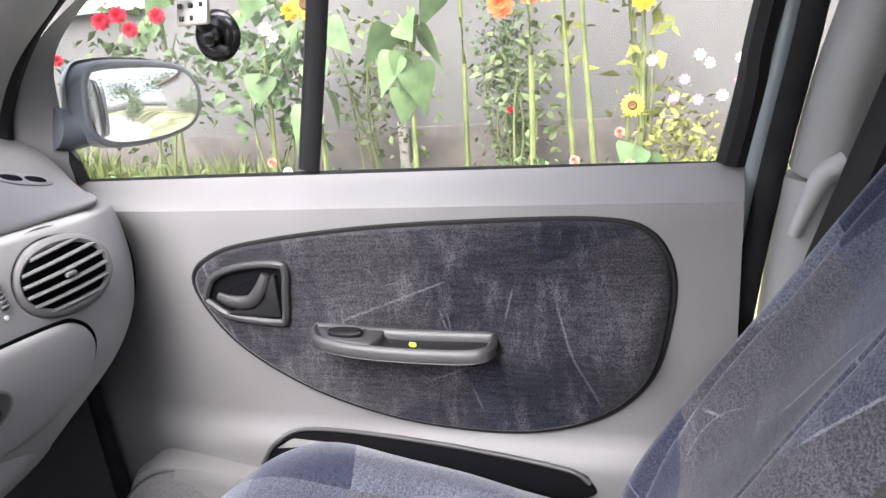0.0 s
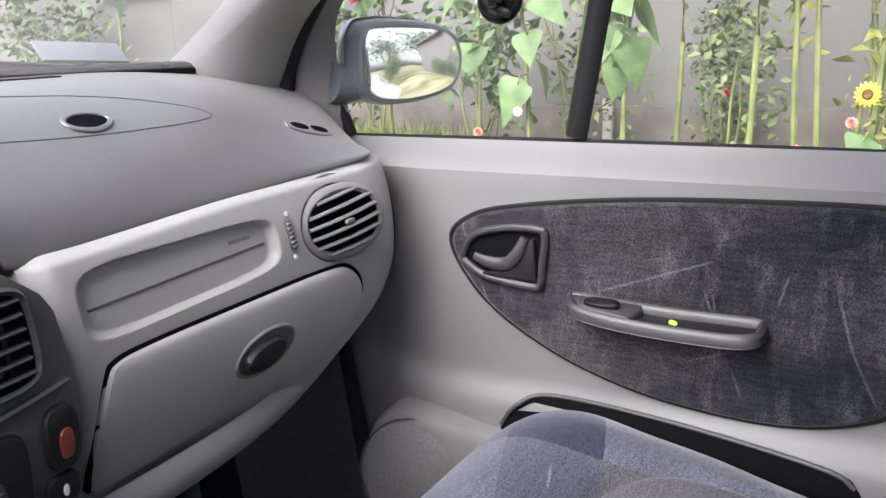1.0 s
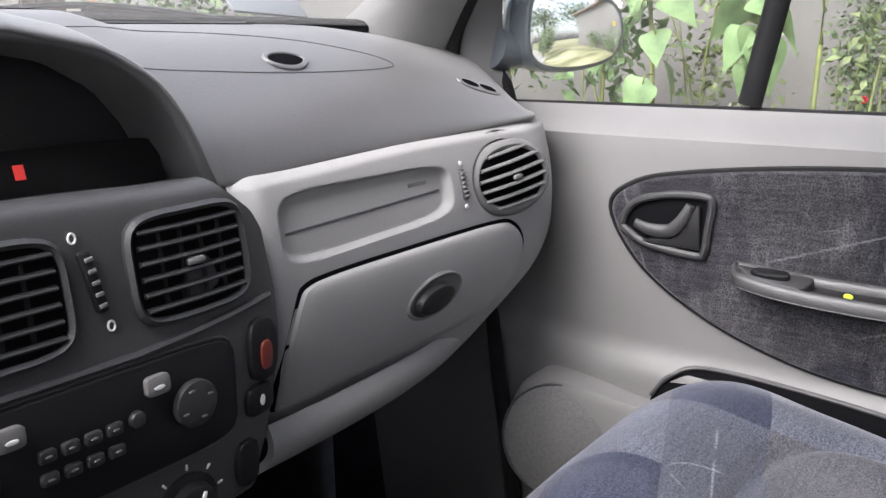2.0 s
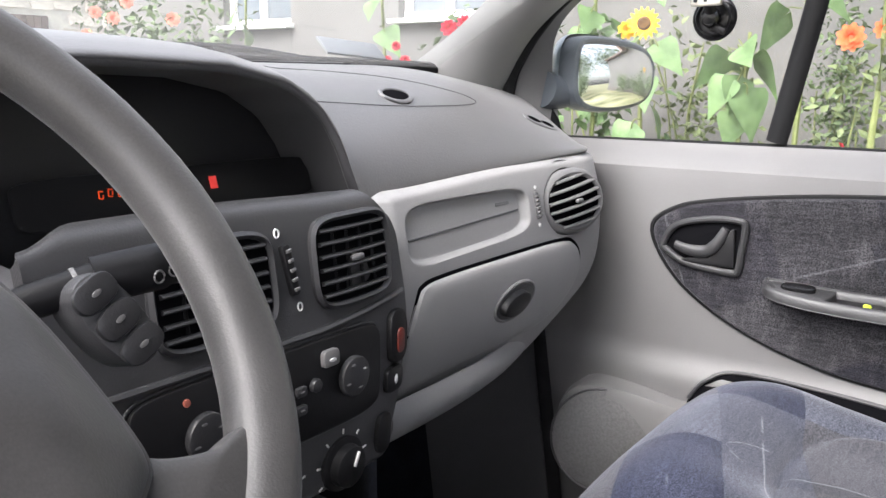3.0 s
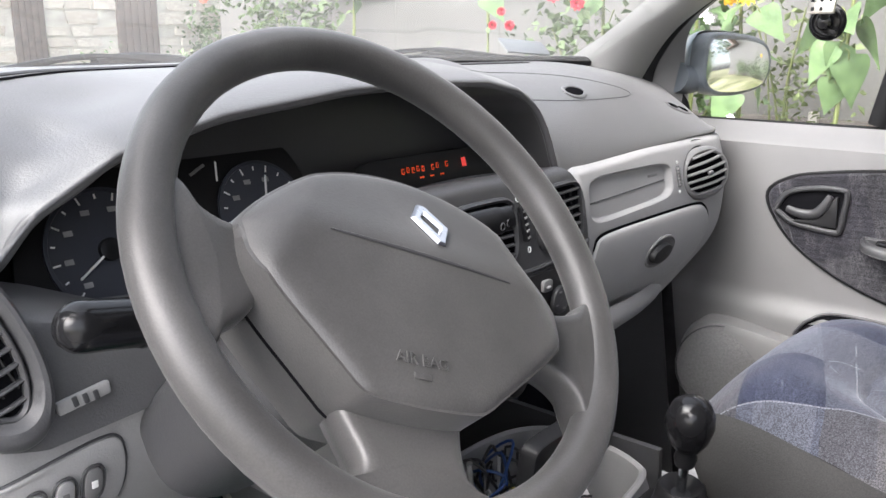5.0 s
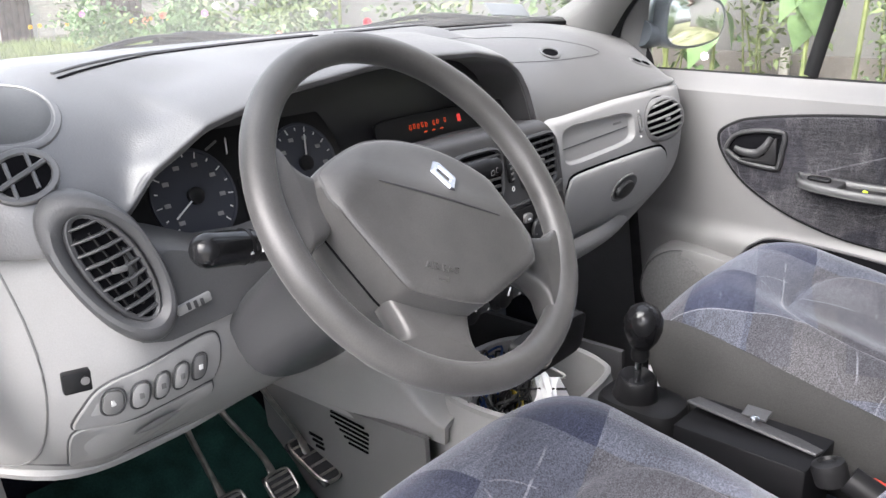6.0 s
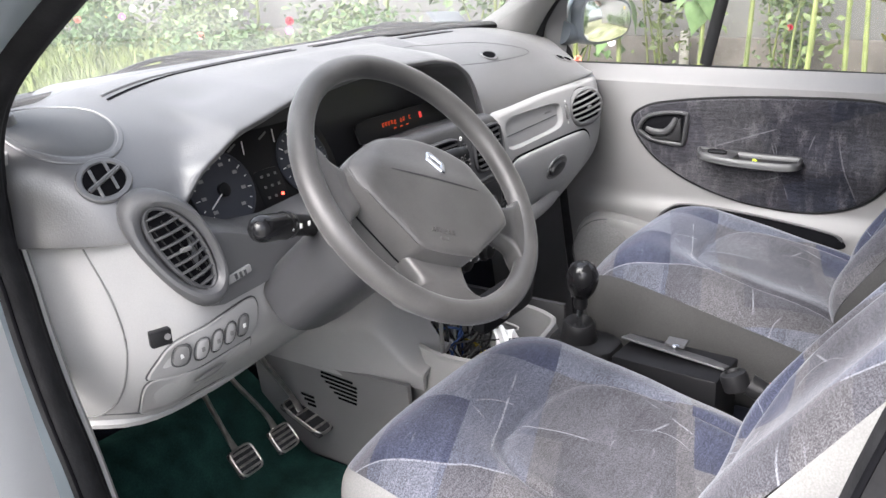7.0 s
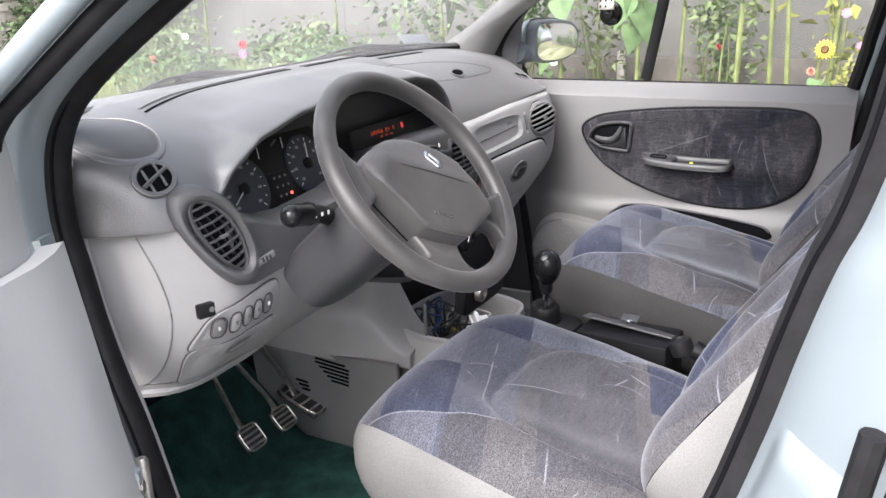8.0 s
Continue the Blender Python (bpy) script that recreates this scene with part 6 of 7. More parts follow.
ap = spline([(0, y, z) for y, z in AP], 60)
part_a = part("trim", tube([Vector((-0.685, p.y, p.z)) for p in ap], 0.021, 12, squash=1.0, up=(1, 0, 0)), RUBBER)
tagged(part_a, "thick black rubber seal round the driver door opening", "door seal", kind="structure")
rib = part("trim", tube([Vector((-0.664, p.y + 0.010, p.z - 0.006)) for p in ap], 0.011, 8, up=(1, 0, 0)), RUBBER)
tagged(rib, "inner lip of the rubber door seal", "door seal", kind="structure")
groove = part("trim", tube([Vector((-0.7000, p.y - 0.0146, p.z - 0.002)) for p in ap], 0.0024, 6, up=(1, 0, 0)), SHADEBLACK)
tagged(groove, "dark groove along the rubber door seal", "door seal", kind="structure")
nrm = []
for i, p in enumerate(ap):
    d = (ap[min(i + 1, 59)] - ap[max(i - 1, 0)]).normalized()
    nrm.append(Vector((0, -d.z, d.y)))


def jamb(u, v):
    i = min(int(u * 59), 58)
    t = u * 59 - i
    p, n = ap[i].lerp(ap[i + 1], t), nrm[i].lerp(nrm[i + 1], t)
    s = -1 if n.y < 0 else 1
    q = p + n * s * (0.006 + 0.030 * smooth01(0.5, 1.0, v))
    return (-0.672 - 0.115 * v, q.y, q.z)


jm = part("trim", sheet(jamb, 80, 10, 0.012), PAINT)
tagged(jm, "pale blue painted pillar face of the driver door opening", "door jamb", kind="structure")
kick_trim = part("trim", sheet(lambda u, v: (-0.650 + 0.012 * math.sin(math.pi * v), ap[int(26 + u * 33)].y + 0.006 + 0.050 * v, ap[int(26 + u * 33)].z + 0.012 * v), 33, 6, 0.006), LIGHT)
tagged(kick_trim, "light grey plastic strip beside the door seal", "trim", kind="structure")
bp = spline([(-0.715, -0.135, 1.42), (-0.72, -0.106, 1.25), (-0.72, -0.095, 1.196), (-0.72, -0.082, 1.150), (-0.72, -0.067, 1.112), (-0.72, -0.048, 1.046), (-0.72, -0.033, 0.986), (-0.72, -0.015, 0.922), (-0.722, 0.020, 0.80), (-0.722, 0.05, 0.60), (-0.722, 0.07, 0.42)], 50)
sb = part("trim", tube(bp, 0.021, 12, up=(1, 0, 0)), RUBBER)
tagged(sb, "thick black rubber seal on the centre pillar", "door seal", kind="structure")
groove = part("trim", tube([p + Vector((-0.0150, 0.0146, 0)) for p in bp], 0.0024, 6, up=(1, 0, 0)), SHADEBLACK)
tagged(groove, "dark groove along the centre pillar seal", "door seal", kind="structure")


def bpillar(u, v):
    i = min(int(u * 49), 48)
    p = bp[i].lerp(bp[i + 1], u * 49 - i)
    step = 0.022 * smooth01(0.988, 0.974, p.z) * smooth01(0.25, 0.38, v)
    return (p.x - 0.004 - 0.105 * v - step, p.y - 0.012 - 0.075 * v ** 1.5, p.z)


pj = part("trim", sheet(bpillar, 160, 24, -0.012), PAINT)
tagged(pj, "pale blue painted centre pillar face", "door jamb", kind="structure")
rd = thing("rear_door", (-0.85, -0.5, 0.3), "pale blue rear door behind the driver opening", "car door")
part("skin", sheet(lambda u, v: (-0.845 - 0.03 * math.sin(math.pi * v), -0.115 - 0.02 - 0.85 * u - 0.10 * (v - 0.5), 0.32 + 0.70 * v), 12, 16, 0.02), PAINT, rd)
part("edge_seal", tube([(-0.838, -0.112, 1.04), (-0.838, -0.098, 0.95), (-0.838, -0.07, 0.75), (-0.838, -0.04, 0.4)], 0.010, 8), RUBBER, rd)
ddoor = thing("driver_door", (-0.80, 0.80, 0.40), "open driver door with grey inner trim and painted edge", "car door")
dd = Vector((-0.87, -0.49, 0))
def hinge_at(z):
    """The hinge line leans like the pillar."""
    return Vector((-0.765, 0.82 - 0.21 * (1.03 - z), 0))


def ddoor_put(s, z, h):
    """s along the open door from the hinge, h towards the driver."""
    return hinge_at(z) + dd * s + Vector((0.49, -0.87, 0)) * h + Vector((0, 0, z))


part("inner_panel", sheet(lambda u, v: ddoor_put(0.006 + 0.95 * u, 0.38 + 0.655 * v, 0.012 * math.sin(math.pi * min(1.0, 6 * u))), 20, 20, 0.03), LITTRIM, ddoor, "grey plastic inner trim")
part("edge", sheet(lambda u, v: hinge_at(0.36 + 0.68 * v) + Vector((0.004 + 0.030 * u, 0.006 + 0.015 * u, 0.36 + 0.68 * v)), 6, 20, 0.01), PAINT, ddoor, "painted door edge")
SAIL = [(0.050, 1.030), (0.034, 1.060), (0.020, 1.115), (0.012, 1.170), (0.020, 1.205), (0.040, 1.235), (0.10, 1.275), (0.25, 1.345), (0.30, 1.30), (0.30, 1.05), (0.15, 1.030)]
sail_loop = [Vector((p.x, p.y)) for p in spline([(a, b, 0) for a, b in SAIL], 60, True)]
part("corner_cover", slab(sail_loop, -0.02, 0.008, put=ddoor_put, bevel=0.006), LITTRIM, ddoor, "mirror corner cover in sky-lit grey")
GUTTER = [(-0.800, 0.42, 1.412), (-0.800, 0.582, 1.327), (-0.800, 0.679, 1.271), (-0.800, 0.74, 1.234), (-0.800, 0.79, 1.203), (-0.798, 0.828, 1.165), (-0.795, 0.842, 1.11), (-0.79, 0.845, 1.04)]
gut = part("trim", tube(spline(GUTTER, 40), 0.011, 10), RUBBER)
tagged(gut, "black rubber strip along the outer windscreen pillar", "seal", kind="structure")
outer = part("trim", tube(spline([(x - 0.018, y + 0.018, z + 0.010) for x, y, z in GUTTER], 40), 0.013, 10), PAINT)
tagged(outer, "pale blue painted outer edge of the windscreen pillar", "pillar", kind="structure")
hinge = part("hinge", rbox(0.045, 0.03, 0.05, pose(-0.752, 0.742, 0.715, 0, 0, 40), 0.006), PAINT, ddoor, "painted door hinge with worn pin")
part("hinge_pin", lathe([(0.008, -0.03), (0.008, 0.03), (0.005, 0.034), (0.001, 0.034)], pose(-0.742, 0.729, 0.715), 14), STEEL, hinge)
part("hinge_bolt", lathe([(0.009, 0), (0.009, 0.006), (0.005, 0.008), (0.001, 0.008)], pose(-0.757, 0.724, 0.715, 90, 0, 40), 8), STEEL, hinge)
part("lower_strip", sheet(lambda u, v: (0.246 + (0.345 + 0.03 * v) * u, 0.768 + 0.045 * u ** 3 + 0.03 * (1 - v) ** 2 - 0.010 * math.sin(math.pi * v), 0.744 + 0.052 * v), 30, 8, -0.008), LIGHT, dash, "light grey strip below the glovebox")
def upper_body(u, v):
    """Swept body between the dash foot and the bin."""
    y = 0.765 + 0.37 * u
    top = 0.615 + 0.15 * smooth01(0.77, 0.88, y)
    z = 0.556 + (top - 0.556) * v - 0.02 * u * v
    return (-0.030 - 0.030 * smooth01(0.0, 0.5, u) * math.cos(1.2 * v) + 0.09 * smooth01(0.45, 1.0, v), y, z)


part("upper_body", sheet(upper_body, 30, 20, -0.01), LIGHT, console, "rounded light grey body above the vented side")

# ---- outside: ground, road, house ----
def bed(x, y):
    return 0.42 * smooth01(2.5, 3.4, x) * smooth01(9.0, 7.8, y) * smooth01(-14, -10, y)


def ground_fn(u, v):
    x, y = -60 + 120 * u, -50 + 120 * v
    far = max(0.0, math.hypot(x, y) - 20)
    return (x, y, bed(x, y) + 0.02 * noise.noise(Vector((x * 0.7, y * 0.7, 0))) + 0.012 * far * smooth01(0, 20, far))


GRASSY = mat("meadow_ground", (0.12, 0.14, 0.06), 0.95, vary=0.5, scale=1.2, fine=0.5, grain=0.8, grain_scale=60, tint=(0.20, 0.19, 0.12), spec=0.1)
ground = part("ground", sheet(ground_fn, 240, 240), GRASSY)
tagged(ground, "grassy ground with a raised flower bed", "ground", kind="structure")
ROADM = mat("pale_gravel_road", (0.30, 0.288, 0.272), 0.9, vary=0.2, scale=2.5, fine=0.4, grain=0.7, grain_scale=90)
road = part("road", slab([Vector((p.x, p.y)) for p in spline([(-4, -40, 0), (2.2, -40, 0), (2.3, 0, 0), (2.5, 7.5, 0), (6.0, 9.5, 0), (14, 10.5, 0), (14, 13.6, 0), (4, 13.4, 0), (-5, 13, 0)], 70, True)], 0.0, 0.03, put=lambda x, y, h: Vector((x, y, h)), bevel=0.01), ROADM)
tagged(road, "pale gravel road passing the house", "road", kind="structure")
house = thing("house", (5.2, 2.0, 0.4), "grey rendered house with white windows behind flower bed", "house")
WX = 4.98
HOLES = [(3.64, 4.47), (5.62, 6.45)]
edges = [-9.0] + [e for h in HOLES for e in h] + [8.2]
WHITEPAINT = mat("white_window_paint", (0.75, 0.75, 0.73), 0.4, vary=0.04)
PANE = mat("dark_window_pane", (0.10, 0.115, 0.13), 0.05, vary=0.3, scale=3)
for a, b in zip(edges, edges[1:]):
    mid = (a + b) / 2
    if (a, b) in HOLES:
        part("wall", rbox(0.3, b - a, 1.175, pose(WX + 0.15, mid, 0.9675), 0.003, 1), PLASTER, house)
        part("wall", rbox(0.3, b - a, 0.9, pose(WX + 0.15, mid, 3.10), 0.003, 1), PLASTER, house)
        win = part("window_frame", rbox(0.07, b - a, 0.07, pose(WX + 0.10, mid, 1.592), 0.008), WHITEPAINT, house, "white painted window frame")
        for yy in (a + 0.03, mid, b - 0.03):
            part("frame_bar", rbox(0.06, 0.06, 1.10, pose(WX + 0.102, yy, 2.10), 0.008), WHITEPAINT, win)
        part("sill", rbox(0.16, b - a + 0.08, 0.035, pose(WX - 0.02, mid, 1.555), 0.006), WHITEPAINT, house, "white window sill")
        for yy in ((a + mid) / 2, (b + mid) / 2):
            part("pane", rbox(0.012, (b - a) / 2 - 0.05, 1.05, pose(WX + 0.12, yy, 2.10), 0.002, 1), PANE, win, "dark window pane")
    else:
        part("wall", rbox(0.3, b - a, 3.17, pose(WX + 0.15, mid, 1.965), 0.003, 1), PLASTER, house)
PLINTH = mat("dark_plinth_render", (0.11, 0.098, 0.088), 0.9, vary=0.3, scale=5, grain=0.6, grain_scale=80)
part("plinth", rbox(0.05, 17.1, 0.34, pose(WX - 0.010, -0.4, 0.505), 0.008), PLINTH, house, "darker render plinth")
part("roof", rbox(0.8, 17.6, 0.12, pose(WX + 0.1, -0.4, 3.62), 0.02), mat("brown_roof_edge", (0.12, 0.08, 0.06), 0.8), house)
post = part("garden_stake", rbox(0.04, 0.06, 0.34, pose(4.9, 1.95, 0.55), 0.006), mat("weathered_wood", (0.35, 0.33, 0.30), 0.8, vary=0.2, scale=20))
tagged(post, "short weathered wooden stake by the wall", "stake")

# ---- stone outbuilding across the road ----
barn = thing("outbuilding", (7.0, 14.2, 0.0), "pale stone outbuilding with old wooden doors", "outbuilding")
BSTONE = bpy.data.materials.new("pale_rubble_stone")
BSTONE.use_nodes = True
_nt = BSTONE.node_tree
_b = _nt.nodes["Principled BSDF"]
_b.inputs["Roughness"].default_value = 0.9
_oi, _rp = _nt.nodes.new("ShaderNodeObjectInfo"), _nt.nodes.new("ShaderNodeValToRGB")
_rp.color_ramp.elements[0].color, _rp.color_ramp.elements[1].color = (0.36, 0.32, 0.27, 1), (0.54, 0.50, 0.44, 1)
_ns = _nt.nodes.new("ShaderNodeTexNoise")
_ns.inputs["Scale"].default_value = 9.0
_mx = _nt.nodes.new("ShaderNodeMix")
_mx.data_type, _mx.blend_type = "RGBA", "OVERLAY"
_mx.inputs["Factor"].default_value = 0.5
_nt.links.new(_oi.outputs["Random"], _rp.inputs["Fac"])
_nt.links.new(_rp.outputs[0], _mx.inputs["A"])
_nt.links.new(_ns.outputs["Fac"], _mx.inputs["B"])
_nt.links.new(_mx.outputs["Result"], _b.inputs["Base Color"])
MORTAR = mat("lime_mortar", (0.46, 0.44, 0.39), 0.95, vary=0.2, scale=4, grain=0.6, grain_scale=40)
OLDWOOD = mat("dark_old_wood", (0.075, 0.055, 0.045), 0.85, vary=0.35, scale=12)
part("wall", rbox(9.6, 0.4, 3.4, pose(9.2, 14.4, 1.7), 0.01, 1), MORTAR, barn)
part("whitewashed_wall", rbox(3.4, 0.4, 3.4, pose(2.68, 14.4, 1.7), 0.01, 1), mat("whitewashed_brick", (0.5, 0.49, 0.47), 0.9, vary=0.15, scale=6, grain=0.8, grain_scale=30), barn, "whitewashed brick wall")
for k in range(5):
    part("post_board", rbox(0.095, 0.06, 3.0, pose(5.47 + 0.1 * k, 14.17, 1.5), 0.008), OLDWOOD, barn, "dark upright board")
door_old = part("door", rbox(0.76, 0.05, 2.1, pose(7.53, 14.175, 1.06), 0.006), OLDWOOD, barn, "brown wooden door")
for k in range(6):
    part("plank", rbox(0.118, 0.02, 2.06, pose(7.215 + 0.126 * k, 14.14, 1.06), 0.004), OLDWOOD, door_old)
part("window_frame", rbox(0.7, 0.06, 0.9, pose(4.6, 14.18, 1.55), 0.01), WHITEPAINT, barn)
part("pane", rbox(0.56, 0.03, 0.76, pose(4.6, 14.14, 1.55), 0.004), PANE, barn)

# ---- plants ----
def leafy(name, colour, tint):
    m = mat(name, colour, 0.6, spec=0.3, vary=0.3, scale=9, tint=tint, fine=0.15, grain_scale=120)
    b = m.node_tree.nodes["Principled BSDF"]
    b.inputs["Subsurface Weight"].default_value = 0.0
    return m


LEAF_A = leafy("sunflower_leaf", (0.072, 0.128, 0.050), (0.112, 0.175, 0.075))
LEAF_B = leafy("bush_leaf", (0.070, 0.105, 0.048), (0.105, 0.150, 0.066))
LEAF_C = leafy("yellowing_leaf", (0.14, 0.17, 0.03), (0.24, 0.24, 0.06))
LEAF_D = leafy("pale_weed_leaf", (0.10, 0.135, 0.055), (0.14, 0.175, 0.075))
STEM = leafy("green_stem", (0.105, 0.135, 0.045), (0.145, 0.165, 0.060))
GRASS = leafy("grass_blade", (0.12, 0.165, 0.05), (0.18, 0.215, 0.075))
PETALS = {k: mat(k + "_petals", c, 0.6, vary=0.12, scale=30) for k, c in (("yellow", (0.80, 0.46, 0.02)), ("orange", (0.80, 0.16, 0.05)), ("red", (0.55, 0.02, 0.05)), ("pink", (0.70, 0.18, 0.50)), ("white", (0.8, 0.76, 0.8)), ("salmon", (0.75, 0.30, 0.22)))}
HEART = mat("sunflower_heart", (0.10, 0.05, 0.015), 0.9, vary=0.3, scale=60)


def leaf_data(name, length, width, droop, n=8):
    """A heart-shaped leaf along x, folded on its midrib and drooping."""
    verts, faces = [], []
    for i in range(n + 1):
        t = i / n
        w = width * 0.5 * (math.sin(math.pi * min(1.0, t * 0.96 + 0.04) ** 0.55)) ** 1.1 if 0 < t < 1 else 0.001
        x, z = length * (t - 0.06 * math.sin(math.pi * t)), -droop * length * t * t
        for s in (-1, -0.5, 0, 0.5, 1):
            verts.append((x - 0.10 * length * abs(s) * (1 - t) * 1.2, w * s, z + 0.16 * w * abs(s) * (1 - t) + 0.01 * length * math.sin(9 * t + 3 * s)))
    for i in range(n):
        for j in range(4):
            a = i * 5 + j
            faces.append((a, a + 1, a + 6, a + 5))
    me = bpy.data.meshes.new(name)
    me.from_pydata(verts, [], faces)
    for f in me.polygons:
        f.use_smooth = True
    return me


LEAVES = []
for k in range(3):
    me_ = leaf_data("leaf", 0.18 + 0.025 * k, 0.175 + 0.02 * k, 0.25 + 0.15 * k)
    me_.materials.append(LEAF_A)
    LEAVES.append(me_)


def set_leaf(parent, me, m):
    ob = new("leaf", me)
    ob.matrix_basis = m
    return under(ob, parent)


def bloom_mesh(petals, r0, r1, width, cup, rows=1):
    bm = bmesh.new()
    for row in range(rows):
        for k in range(petals):
            a = 2 * math.pi * (k + 0.5 * row) / petals
            sc = 1 - 0.22 * row
            pts = [(r0, 0, 0), ((r0 + r1) / 2 * sc, width * sc, cup * 0.4 + 0.006 * row), (r1 * sc, width * 0.25, cup + 0.012 * row), (r1 * sc, -width * 0.25, cup + 0.012 * row), ((r0 + r1) / 2 * sc, -width * sc, cup * 0.4 + 0.006 * row)]
            bm.faces.new([bm.verts.new((x * math.cos(a) - y * math.sin(a), x * math.sin(a) + y * math.cos(a), z)) for x, y, z in pts])
    return bm


def facing(at, target, spin=0):
    """Pose whose z axis looks at the target."""
    d = (Vector(target) - Vector(at)).normalized()
    return Matrix.Translation(at) @ d.to_track_quat("Z", "Y").to_matrix().to_4x4() @ pose(0, 0, 0, 0, 0, spin)


def flower(parent, at, kind, size, target=(0, 0.3, 1.3)):
    """One bloom: a ring or ball of petals, and its heart."""
    m = facing(at, target, random.uniform(0, 60))
    if kind == "sun":
        bm = bloom_mesh(16, size * 0.35, size, size * 0.16, -0.01, 2)
        bm.transform(m)
        f = part("bloom", bm, PETALS["yellow"], parent)
        part("heart", lathe([(size * 0.42, -0.012), (size * 0.42, 0.006), (size * 0.30, 0.016), (0.001, 0.012)], m, 20), HEART, f)
    elif kind in ("pink", "white"):
        bm = bloom_mesh(8, size * 0.1, size, size * 0.34, 0.004)
        bm.transform(m)
        f = part("bloom", bm, PETALS[kind], parent)
        part("heart", lathe([(size * 0.2, -0.004), (size * 0.2, 0.004), (0.001, 0.008)], m, 10), PETALS["yellow"], f)
    else:
        bm = bloom_mesh(9, size * 0.05, size, size * 0.42, size * 0.15, 4)
        bm.transform(m)
        f = part("bloom", bm, PETALS[kind], parent)
        part("bloom_back", lathe([(0.001, -size * 0.5), (size * 0.5, -size * 0.35), (size * 0.75, 0.0), (size * 0.3, size * 0.3), (0.001, size * 0.35)], m, 12), PETALS[kind], f)
    return f


def foliage(parent, centre, size, count, leaf, material, name="foliage"):
    """A crown of many small folded leaves, denser inside, uneven at the edge."""
    verts, faces = [], []
    lump = [Vector((random.gauss(0, 0.45), random.gauss(0, 0.45), random.gauss(0, 0.45))) for _ in range(7)]
    for _ in range(count):
        c = random.choice(lump)
        p = Vector(centre) + Vector(((c.x + random.gauss(0, 0.33)) * size[0], (c.y + random.gauss(0, 0.33)) * size[1], (c.z + random.gauss(0, 0.36)) * size[2]))
        p.z = max(p.z, bed(p.x, p.y) + 0.01)
        q = Euler((random.uniform(-1.1, 1.1), random.uniform(-1.0, 1.0), random.uniform(0, 6.3))).to_matrix()
        l = leaf * random.uniform(0.6, 1.25)
        i = len(verts)
        for x, y, z in ((0, 0, 0), (0.45, 0.30, 0.06), (1, 0, -0.10), (0.45, -0.30, 0.06), (0.5, 0, -0.02)):
            verts.append(p + q @ Vector((x * l, y * l, z * l)))
        faces += [(i, i + 4, i + 1), (i + 1, i + 4, i + 2), (i, i + 3, i + 4), (i + 3, i + 2, i + 4)]
    me = bpy.data.meshes.new(name)
    me.from_pydata(verts, [], faces)
    me.materials.append(material)
    return under(new(name, me), parent)


def stem(parent, a, b, r=0.012, bend=0.03):
    a, b = Vector(a), Vector(b)
    mid = a.lerp(b, 0.5) + Vector((random.uniform(-bend, bend), random.uniform(-bend, bend), 0))
    return part("stem", tube(spline([a, mid, b], 8), lambda t: r * (1 - 0.45 * t), 7), STEM, parent)


random.seed(21)
def sunflower(x, y, top, leaf_heights, bloom=None, size=0.10):
    z0 = bed(x, y) - 0.02
    s = thing("sunflower", (x, y, z0), "tall sunflower with broad green leaves beside the house wall", "sunflower", "sunflowers")
    stem(s, (x, y, z0), (x, y + random.uniform(-0.05, 0.05), top), 0.016)
    for i, (h, ang, dr) in enumerate(leaf_heights):
        m = Matrix.Translation((x, y, h)) @ pose(0, 0, 0, random.choice((-1, 1)) * random.uniform(20, 50), dr, ang)
        st = tube(spline([(x, y, h - 0.03), Vector((x, y, h)) + m.to_3x3() @ Vector((0.06, 0, 0.03)), m @ Vector((0.10, 0, 0.0))], 6), 0.004, 5)
        part("leaf_stalk", st, STEM, s)
        set_leaf(s, LEAVES[i % 3], m @ Matrix.Translation((0.09, 0, 0)))
    if bloom:
        flower(s, (x - 0.04, y, top), "sun", size)
    return s


sunflower(4.0, 1.56, 1.36, [(1.33, 200, 25), (1.30, 95, 35), (1.28, 275, 35), (1.22, 180, 70), (1.20, 130, 50), (1.15, 245, 60), (1.05, 165, 75), (1.30, 20, 20)])
sunflower(4.05, 2.08, 1.42, [(1.38, 160, 30), (1.35, 250, 30), (1.30, 90, 30), (1.20, 200, 55), (1.05, 260, 50), (0.95, 140, 50)], True, 0.085)
sunflower(4.1, 2.42, 1.62, [(1.55, 200, 40), (1.45, 120, 40), (1.30, 270, 40), (1.15, 190, 60), (0.98, 150, 55)])
sunflower(4.1, 1.32, 1.95, [(1.75, 190, 40), (1.6, 280, 30), (1.5, 110, 40)])
sunflower(4.0, 0.96, 2.0, [(1.70, 170, 40), (1.58, 260, 40)], None)
sunflower(4.1, 0.77, 2.05, [(1.75, 190, 40), (1.62, 100, 40)], None)
sunflower(4.05, 0.66, 2.0, [(1.62, 230, 40)], None)
sunflower(4.2, 0.47, 1.9, [(1.5, 190, 40)], None)
sunflower(4.0, 0.47, 0.83, [(0.70, 180, 40), (0.62, 260, 40)], True, 0.055)
sunflower(4.2, 3.05, 1.75, [(1.6, 200, 30), (1.45, 140, 40), (1.2, 250, 50)])
sunflower(4.3, 4.1, 1.9, [(1.7, 190, 40), (1.5, 250, 40)])
sunflower(4.3, 5.45, 1.85, [(1.7, 190, 40), (1.55, 250, 40)], True, 0.09)
sunflower(4.3, -0.9, 1.9, [(1.7, 190, 40), (1.5, 250, 40), (1.3, 150, 40)], True, 0.11)
sunflower(4.2, -2.2, 1.8, [(1.6, 190, 40), (1.4, 250, 40), (1.2, 150, 40)], True, 0.11)


